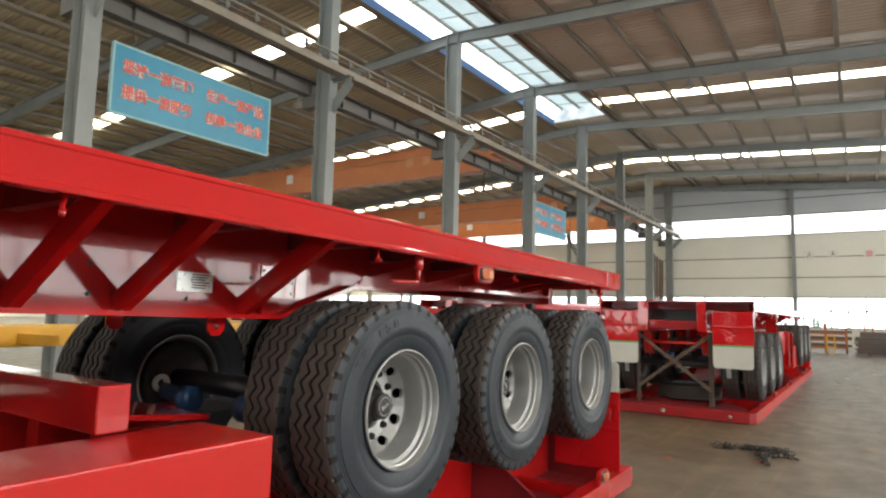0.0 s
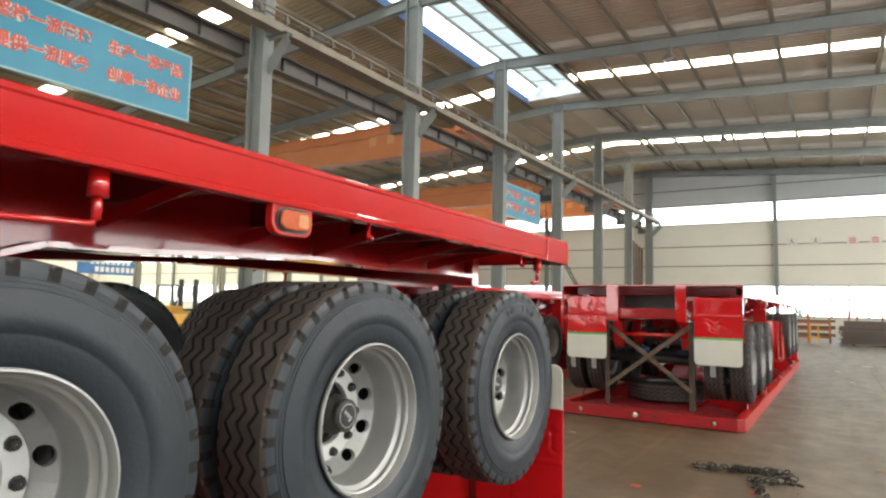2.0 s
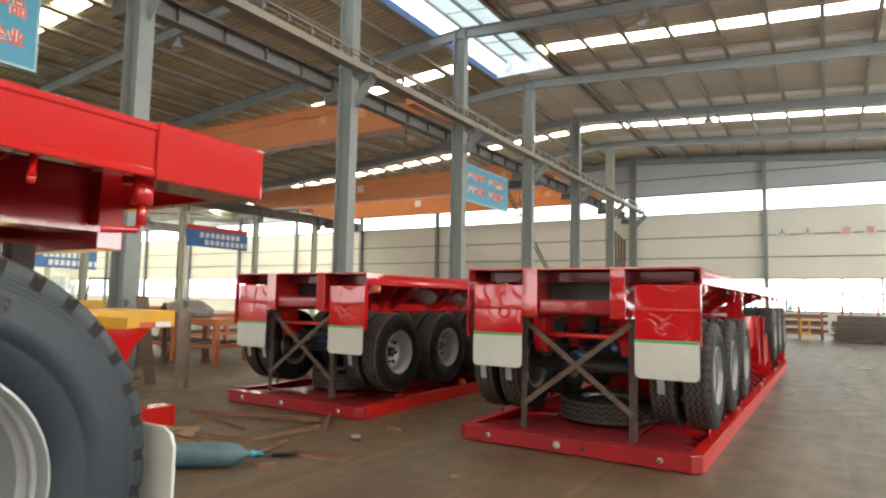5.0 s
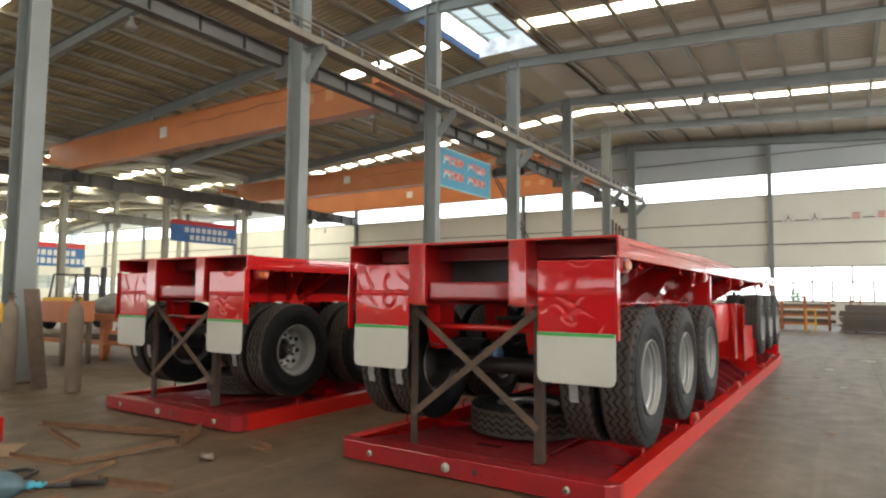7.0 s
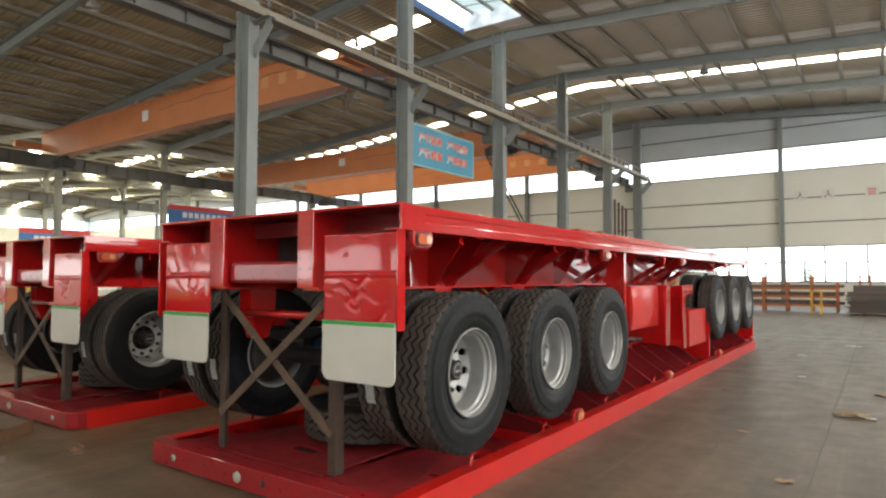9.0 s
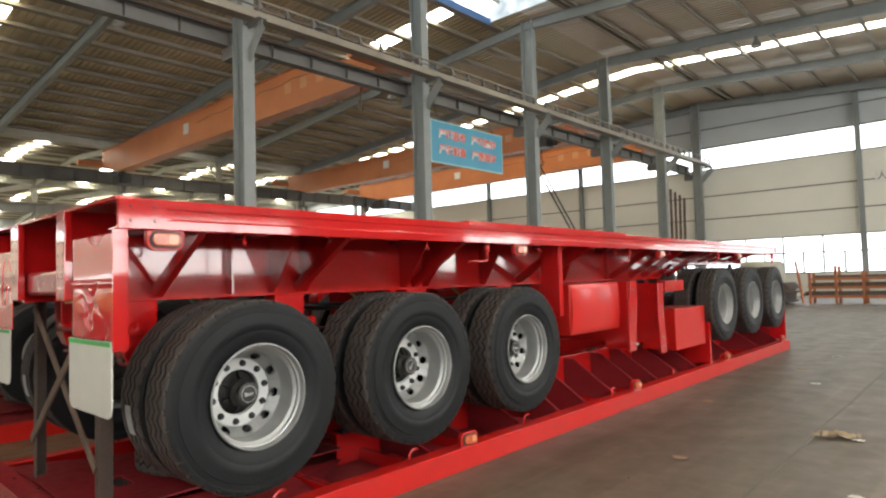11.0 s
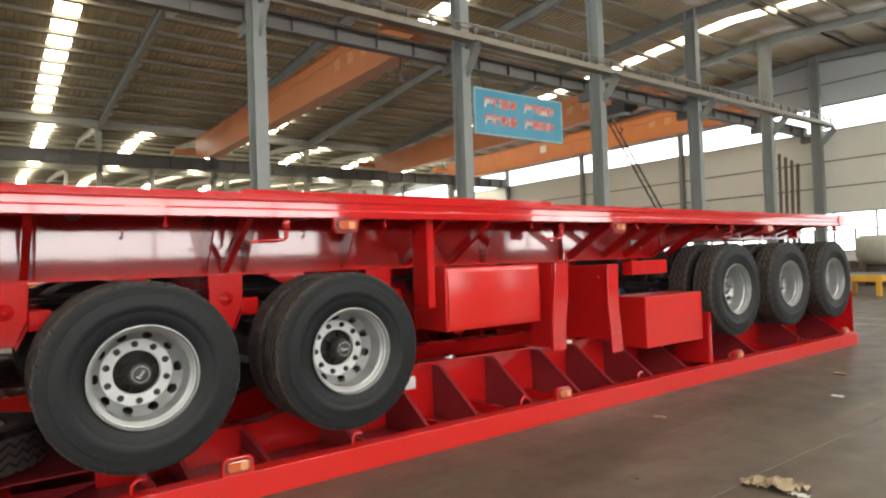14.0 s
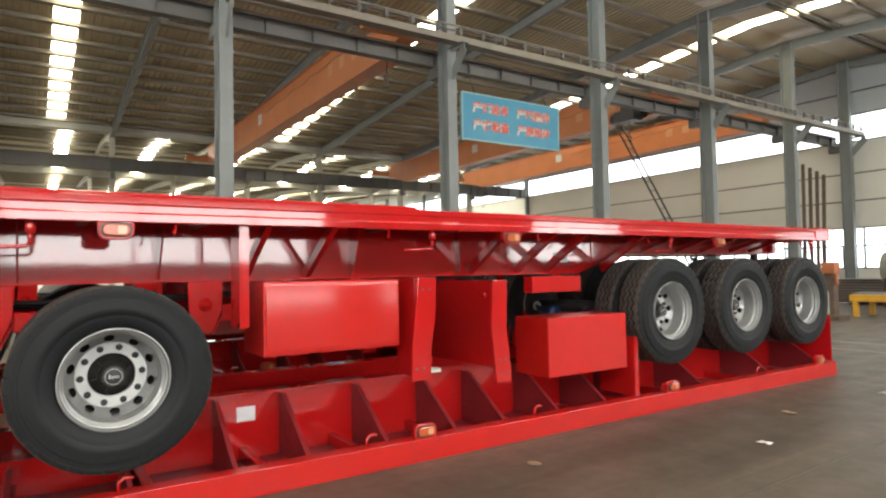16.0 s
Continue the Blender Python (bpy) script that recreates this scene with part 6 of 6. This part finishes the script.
for k, (x, y, s, m) in enumerate(((0.62, 15.98, 0.15, STRAW), (0.70, 16.06, 0.10, STRAW), (0.52, 15.93, 0.09, STRAW), (0.78, 15.95, 0.06, PAPER), (-0.08, 18.72, 0.06, PAPER), (-0.34, 21.6, 0.08, PAPER), (-0.78, 16.9, 0.06, CARD), (0.3, 13.2, 0.07, CARD), (-0.2, 14.6, 0.06, CARD), (-1.0, 8.0, 0.05, LETTER), (-1.9, 7.6, 0.05, LETTER), (0.9, 17.6, 0.12, CARD), (-0.5, 19.9, 0.08, CARD), (1.4, 20.5, 0.12, PAPER), (0.0, 9.6, 0.08, CARD), (0.4, 24.0, 0.15, PAPER), (0.2, 11.4, 0.05, CARD), (-0.1, 10.2, 0.06, CARD), (1.0, 14.4, 0.05, PAPER), (-3.2, 9.5, 0.05, CARD))):
    litter(x, y, s, m, "crumpled white paper scrap on the floor" if m is PAPER else "yellowed packing scraps heaped on the floor" if m is STRAW else "small brown scrap on the floor", k)

# floor sweepings too small to count
bm = B()
rnd = random.Random(5)
for k in range(700):
    x, y = rnd.choice(((rnd.uniform(-1.2, 5), rnd.uniform(5, 36)), (rnd.uniform(-9, -3.9), rnd.uniform(7.0, 10.6)), (rnd.uniform(-5.1, -4.0), rnd.uniform(9, 23))))
    s = rnd.uniform(0.003, 0.011)
    box(bm, x, x + s * rnd.uniform(0.5, 2.5), y, y + s, 0, s * 0.5)
tagged(part("floor_grit", bm, RUST, None), "brown grit and crumbs scattered on the floor", "grit", "", "stuff")


# ---- far end of the hall ----
def rack(x0, x1, y, h, label, mat):
    c = thing("steel_rack", label, "rack", ((x0 + x1) / 2, y, 0), "steel racks")
    w = (x1 - x0) / 2
    n = max(2, int((x1 - x0) / 0.9))
    for k in range(n + 1):
        x = -w + 2 * w * k / n
        for dy in (-0.4, 0.4):
            bm = B()
            box(bm, x - 0.05, x + 0.05, dy - 0.05, dy + 0.05, 0, h + 0.25 * (k % 2))
            part("post", bm, mat, c)
    for z in (0.25, 0.62, 0.98):
        for dy in (-0.46, 0.46):
            bm = B()
            box(bm, -w, w, dy - 0.008, dy + 0.008, z, z + 0.10)
            part("rail", bm, mat, c)
    for k in range(14):
        z = (0.36, 0.73, 1.09)[k % 3] + 0.05 * (k // 6)
        bm = B()
        yy = -0.36 + 0.055 * k
        bar(bm, (-w - 0.3 + 0.2 * (k % 3), yy, z), (w + 0.25 * (k % 2), yy, z + 0.01), 0.05, 0.07)
        part("stock_bar", bm, RUST if k % 2 else PLATE, c)


rack(-4.4, -0.6, 39.9, 1.32, "orange steel rack loaded with brown bars", ORANGE_RACK)
rack(4.2, 8.0, 41.0, 1.7, "orange steel rack loaded with brown bars", ORANGE_RACK)


def plate_stack(x0, x1, y0, y1, h, n):
    c = thing("plate_stack", "dark grey stack of steel plates on bearers", "steel plates", ((x0 + x1) / 2, (y0 + y1) / 2, 0), "plate stacks")
    rnd = random.Random(int(x0 * 10))
    w, d, t = (x1 - x0) / 2, (y1 - y0) / 2, h / n
    for k in range(n):
        bm = B()
        a, b = rnd.uniform(-0.1, 0.1), rnd.uniform(-0.08, 0.08)
        box(bm, -w + a, w + a, -d + b, d + b, 0.08 + k * t, 0.08 + (k + 0.85) * t)
        part("plate", bm, PLATE, c)
    for x in (-w * 0.7, 0, w * 0.7):
        bm = B()
        box(bm, x - 0.06, x + 0.06, -d, d, 0, 0.08)
        part("bearer", bm, RUST, c)


plate_stack(-0.15, 3.4, 37.7, 39.3, 0.72, 14)
plate_stack(-8.3, -4.95, 38.2, 40.0, 0.85, 9)
for k, (x0, x1, y0, y1, w, h, m) in enumerate(((-0.1, 3.3, 37.95, 37.9, 0.4, 0.09, RUST), (-0.2, 3.1, 38.4, 38.5, 0.35, 0.16, PLATE), (0.1, 3.4, 38.8, 38.75, 0.3, 0.24, RUST), (0.3, 3.2, 39.1, 39.15, 0.25, 0.34, PLATE), (0.0, 1.9, 38.62, 38.58, 0.06, 0.42, PLATE))):
    steel_bar((x0, y0, 0.765), (x1, y1, 0.765), w, h, "bundle of brown flat bars on a plate stack" if m is RUST else "bundle of grey flat bars on a plate stack", "steel bar", m)
for x in (0.2, 0.55, 1.6, 2.9):
    steel_bar((x, 39.45, 0.0), (x + 0.03, 39.45, 1.55 + 0.1 * (x % 0.4)), 0.12, 0.08, "rusty red upright post behind a plate stack", "post", ORANGE_RACK)
steel_bar((-4.62, 39.3, 0.0), (-4.86, 39.3, 1.8), 0.28, 0.05, "orange steel plate leaning on the bar rack", "steel plate", ORANGE_RACK)
c = thing("yellow_stand", "small yellow steel stand in front of a bar rack", "stand", (-1.25, 37.75, 0))
for x in (-0.17, 0.17):
    for y in (-0.15, 0.15):
        bm = B()
        box(bm, x - 0.03, x + 0.03, y - 0.03, y + 0.03, 0, 0.9)
        part("leg", bm, YELLOW, c)
for z in (0.32, 0.901):
    bm = B()
    box(bm, -0.22, 0.22, -0.2, 0.2, z, z + 0.06)
    part("shelf", bm, YELLOW, c, bevel=0.006)

# yellow work table near the far cart rails
c = thing("work_table", "yellow steel work table with sheets on top", "table", (-4.85, 33.3, 0), "work tables")
bm = B()
box(bm, -0.62, 0.62, -0.6, 0.6, 0.42, 0.60)
part("top", bm, YELLOW, c, bevel=0.01)
for x in (-0.5, 0.5):
    for y in (-0.5, 0.5):
        bm = B()
        box(bm, x - 0.06, x + 0.06, y - 0.06, y + 0.06, 0, 0.42)
        part("leg", bm, YELLOW, c)
for k in range(3):
    steel_bar((-5.5, 33.05 + 0.2 * k, 0.601 + 0.001 * k), (-4.2, 33.1 + 0.2 * k, 0.602), 0.18, 0.03 + 0.01 * k, "grey sheet steel strip on the yellow table", "steel strip", STEEL)
c = thing("sheet_coil", "cream coil of sheet metal lying on a cradle", "coil", (-5.9, 38.2, 0))
bm = B()
rod(bm, [(-0.75, 0, 1.3), (0.75, 0, 1.3)], 0.55, 28)
part("coil", bm, STEEL_PALE, c)
for x in (-0.6, 0.6):
    bm = B()
    prism(bm, [(-0.5, 0), (0.5, 0), (0.45, 0.95), (0.0, 0.745), (-0.45, 0.95)], "x", x - 0.08, x + 0.08)
    part("cradle", bm, RUST, c)
c = thing("drill_stand", "brown machine stand beside the work table", "machine", (-5.25, 31.2, 0))
bm = B()
box(bm, -0.3, 0.3, -0.3, 0.3, 0, 0.12)
box(bm, -0.12, 0.12, -0.12, 0.12, 0.12, 1.2)
part("stand", bm, RUST, c, bevel=0.01)
bm = B()
box(bm, -0.16, 0.18, -0.16, 0.16, 1.2, 1.5)
rod(bm, [(0.15, 0, 0.9), (0.15, 0, 1.2)], 0.04, 10)
part("head", bm, ORANGE_RACK, c, bevel=0.02)

# steel lengths standing by the last column
for k in range(4):
    steel_bar((-11.15, 41.9 + 0.55 * k, 0.0), (-11.3 + 0.03 * k, 42.35 + 0.55 * k, 5.9 - 0.12 * k), 0.14, 0.08, "brown steel length standing on end against a column", "steel length", RUST)

# inclined ladder below the second crane
c = thing("lattice_ladder", "dark steel ladder hanging at a slant under a crane", "ladder", (-15.0, 34.6, 0), "")
bm = B()
a, b = Vector((0, -0.2, 7.6)), Vector((4.2, -0.2, 0.0))
for dy in (0.0, 0.4):
    bm = B()
    bar(bm, a + Vector((0, dy, 0)), b + Vector((0, dy, 0)), 0.05, 0.06)
    part("stile", bm, AXLE, c)
for k in range(1, 20):
    bm = B()
    p = a + (b - a) * k / 20
    rod(bm, [p, p + Vector((0, 0.4, 0))], 0.016, 6)
    part("rung", bm, AXLE, c)


# ---- west side ----
TARP = material("grey dusty tarpaulin", (0.20, 0.19, 0.165), 0.7, 0.0, (0.13, 0.125, 0.11), 3.0, 1.3, 0.2, 24.0)


def bench(x, y, rz, w, label):
    c = thing("steel_bench", label, "bench", (x, y, 0), "orange benches", rz=rz)
    for xx in (-w, -w * 0.33, w * 0.33, w):
        for yy in (-0.5, 0.5):
            bm = B()
            box(bm, xx - 0.06, xx + 0.06, yy - 0.06, yy + 0.06, 0, 0.85)
            part("leg", bm, ORANGE_RACK, c)
    bm = B()
    box(bm, -w - 0.1, w + 0.1, -0.6, 0.6, 0.85, 1.0)
    part("top", bm, ORANGE_RACK, c, bevel=0.01)
    bm = B()
    box(bm, -w - 0.1, w + 0.1, -0.55, 0.55, 0.34, 0.42)
    part("shelf", bm, ORANGE_RACK, c, bevel=0.01)
    for k in range(5):
        bm = B()
        bar(bm, (-w + 0.1, -0.4 + 0.18 * k, 0.455), (w - 0.2 * (k % 2), -0.4 + 0.17 * k, 0.455), 0.09, 0.06)
        part("stock_bar", bm, RUST, c)
    return c


bench(-14.2, 14.3, 8, 1.9, "long orange steel bench with a lower shelf of bars")
bench(-16.6, 18.2, 90, 2.2, "long orange steel bench with a lower shelf of bars")
c = thing("tarpaulin_bundle", "grey crumpled tarpaulin bundle on the orange bench", "tarpaulin", (-13.7, 14.35, 1.0))
bm = B()
bmesh.ops.create_icosphere(bm, subdivisions=4, radius=0.5)
for v in bm.verts:
    n = noise.noise(v.co * 3.1) * 0.16 + noise.noise(v.co * 8) * 0.05
    v.co = Vector((v.co.x * 1.6, v.co.y * 0.9, max(0.0, v.co.z * 0.62 + 0.12))) * (1 + n)
    v.co.z = max(v.co.z, 0.002)
for f in bm.faces:
    f.smooth = True
part("cloth", bm, TARP, c)
c = thing("orange_cabinet", "orange steel box cabinet standing by the bench", "cabinet", (-13.6, 13.1, 0))
bm = B()
box(bm, -0.6, 0.6, -0.3, 0.3, 0.86, 1.28)
part("body", bm, ORANGE_RACK, c, bevel=0.012)
for x in (-0.5, 0.5):
    for y in (-0.25, 0.25):
        bm = B()
        box(bm, x - 0.04, x + 0.04, y - 0.04, y + 0.04, 0, 0.859)
        part("leg", bm, RUST, c)
for k in range(4):
    c = thing("wooden_pallet", "brown wooden slatted pallet in a stack beside trailer", "pallet", (-9.5, 14.3, 0.137 * k), "stacked pallets", rz=1.5 * (k % 3) - 1)
    for j in range(5):
        bm = B()
        box(bm, -0.55, 0.55, -0.5 + 0.22 * j, -0.36 + 0.22 * j, 0.11, 0.135)
        part("board", bm, CARD, c)
    for j in (-0.5, -0.05, 0.4):
        bm = B()
        box(bm, j, j + 0.1, -0.5, 0.52, 0.0, 0.109)
        part("bearer", bm, CARD, c)

# forklift truck
c = thing("forklift", "dark grey forklift truck parked in the far bay", "forklift", (-26.2, 19.8, 0), "", rz=25)
bm = B()
box(bm, -0.55, 0.55, -1.2, 0.6, 0.35, 1.0)
box(bm, -0.55, 0.55, -1.4, -0.5, 0.9, 1.25)
part("body", bm, YELLOW, c, bevel=0.06)
for x in (-0.5, 0.5):
    bm = B()
    rod(bm, [(x, 0.5, 1.0), (x, 0.3, 2.15), (x, -0.9, 2.15), (x, -1.1, 1.2)], 0.04, 8)
    part("guard_post", bm, AXLE, c)
for k in range(6):
    bm = B()
    box(bm, -0.5, 0.5, -0.85 + 0.22 * k, -0.81 + 0.22 * k, 2.14, 2.18)
    part("roof_bar", bm, AXLE, c)
for x in (-0.38, 0.38):
    bm = B()
    box(bm, x - 0.08, x + 0.08, 0.72, 0.9, 0.1, 2.5)
    part("mast", bm, AXLE, c)
bm = B()
box(bm, -0.45, 0.45, 0.91, 0.96, 0.5, 1.1)
part("carriage", bm, AXLE, c)
for x in (-0.25, 0.25):
    bm = B()
    box(bm, x - 0.06, x + 0.06, 0.96, 2.0, 0.5, 0.55)
    part("fork", bm, AXLE, c)
for x in (-0.55, 0.55):
    for y in (0.45, -0.95):
        bm = B()
        lathe(bm, [(-0.1, 0.001), (-0.1, 0.27), (-0.07, 0.32), (0.07, 0.32), (0.1, 0.27), (0.1, 0.001)], 20, "x", centre=(x, y, 0.32))
        part("wheel", bm, RUBBER, c)

# yellow and red chassis beside the nearest stack
c = thing("yellow_chassis", "yellow trailer chassis with red legs and tape", "trailer", (-7.6, 9.35, 0))
bm = B()
box(bm, -0.55, 0.55, -14.0, 0.0, 1.16, 1.36)
part("frame", bm, YELLOW, c, bevel=0.01)
for k in range(12):
    bm = B()
    box(bm, -1.2, 1.2, -1.0 - 1.1 * k, -0.9 - 1.1 * k, 1.20, 1.30)
    part("cross_member", bm, YELLOW, c)
for k in range(3):
    for m, a in ((LETTER, 0.0), (WHITE, 0.2)):
        bm = B()
        box(bm, 0.551, 0.554, -0.45 - 1.4 * k + a, -0.26 - 1.4 * k + a, 1.17, 1.23)
        part("tape", bm, m, c, "red and white reflective tape")
for x in (-0.45, 0.45):
    bm = B()
    prism(bm, [(-0.95, 1.159), (-0.30, 1.159), (-0.50, 0.95), (-0.56, 0.80), (-0.56, 0.25), (-0.76, 0.25), (-0.76, 0.80), (-0.82, 0.95)], "x", x - 0.09, x + 0.09)
    l = part("leg", bm, RED, c, bevel=0.008)
    bm = B()
    box(bm, x - 0.13, x + 0.13, -0.75, 0.05, 0.0, 0.24)
    part("foot", bm, RED, l, bevel=0.01)
bm = B()
rod(bm, [(0.3, -0.02, 1.37), (0.3, 0.02, 1.45), (0.3, 0.06, 1.2), (0.28, 0.05, 0.9)], 0.02, 8)
part("air_hose", bm, AXLE, c)
for y in (-3.0, -4.3):
    for x in (-0.95, 0.95):
        bm = B()
        lathe(bm, [(-0.14, 0.001), (-0.14, 0.44), (-0.1, 0.5), (0.1, 0.5), (0.14, 0.44), (0.14, 0.001)], 28, "x", centre=(x, y - 6, 0.5))
        part("wheel", bm, RUBBER, c)
bm = B()
for y in (-9.0, -10.3):
    box(bm, -0.9, 0.9, y - 0.07, y + 0.07, 0.45, 0.59)
    box(bm, -0.5, -0.4, y - 0.3, y + 0.3, 0.59, 1.16)
    box(bm, 0.4, 0.5, y - 0.3, y + 0.3, 0.59, 1.16)
part("running_gear", bm, AXLE, c)

# skids under the first stack
for y in (-4.0, 0.5, 5.0):
    steel_bar((-4.45, y, 0.0), (-1.98, y, 0.0), 0.12, 0.038, "thin timber skid under a stacked trailer", "skid", CARD)


# greenery outside the north windows
c = thing("bush", "sunlit green bush outside the north windows", "bush", (-2.3, END_Y + 0.5, 0.0))
bm = B()
rod(bm, [(0, 0, 0), (0.05, 0.02, 0.8), (0.0, 0.0, 1.3)], 0.03, 6)
part("stem", bm, RUST, c)
LEAF = material("green leaf", (0.10, 0.26, 0.05), 0.5, 0.0, (0.05, 0.16, 0.03), 6.0)
bm = B()
rnd = random.Random(11)
for k in range(420):
    p = Vector((rnd.gauss(0, 0.26), rnd.uniform(-0.12, 0.12), 1.45 + rnd.gauss(0, 0.28)))
    a, e = Vector((rnd.uniform(-1, 1), rnd.uniform(-1, 1), rnd.uniform(-1, 1))).normalized() * 0.07, Vector((rnd.uniform(-1, 1), rnd.uniform(-1, 1), rnd.uniform(-1, 1))).normalized() * 0.035
    bm.faces.new([bm.verts.new(q) for q in (p - a, p + e, p + a, p - e)])
part("crown", bm, LEAF, c)
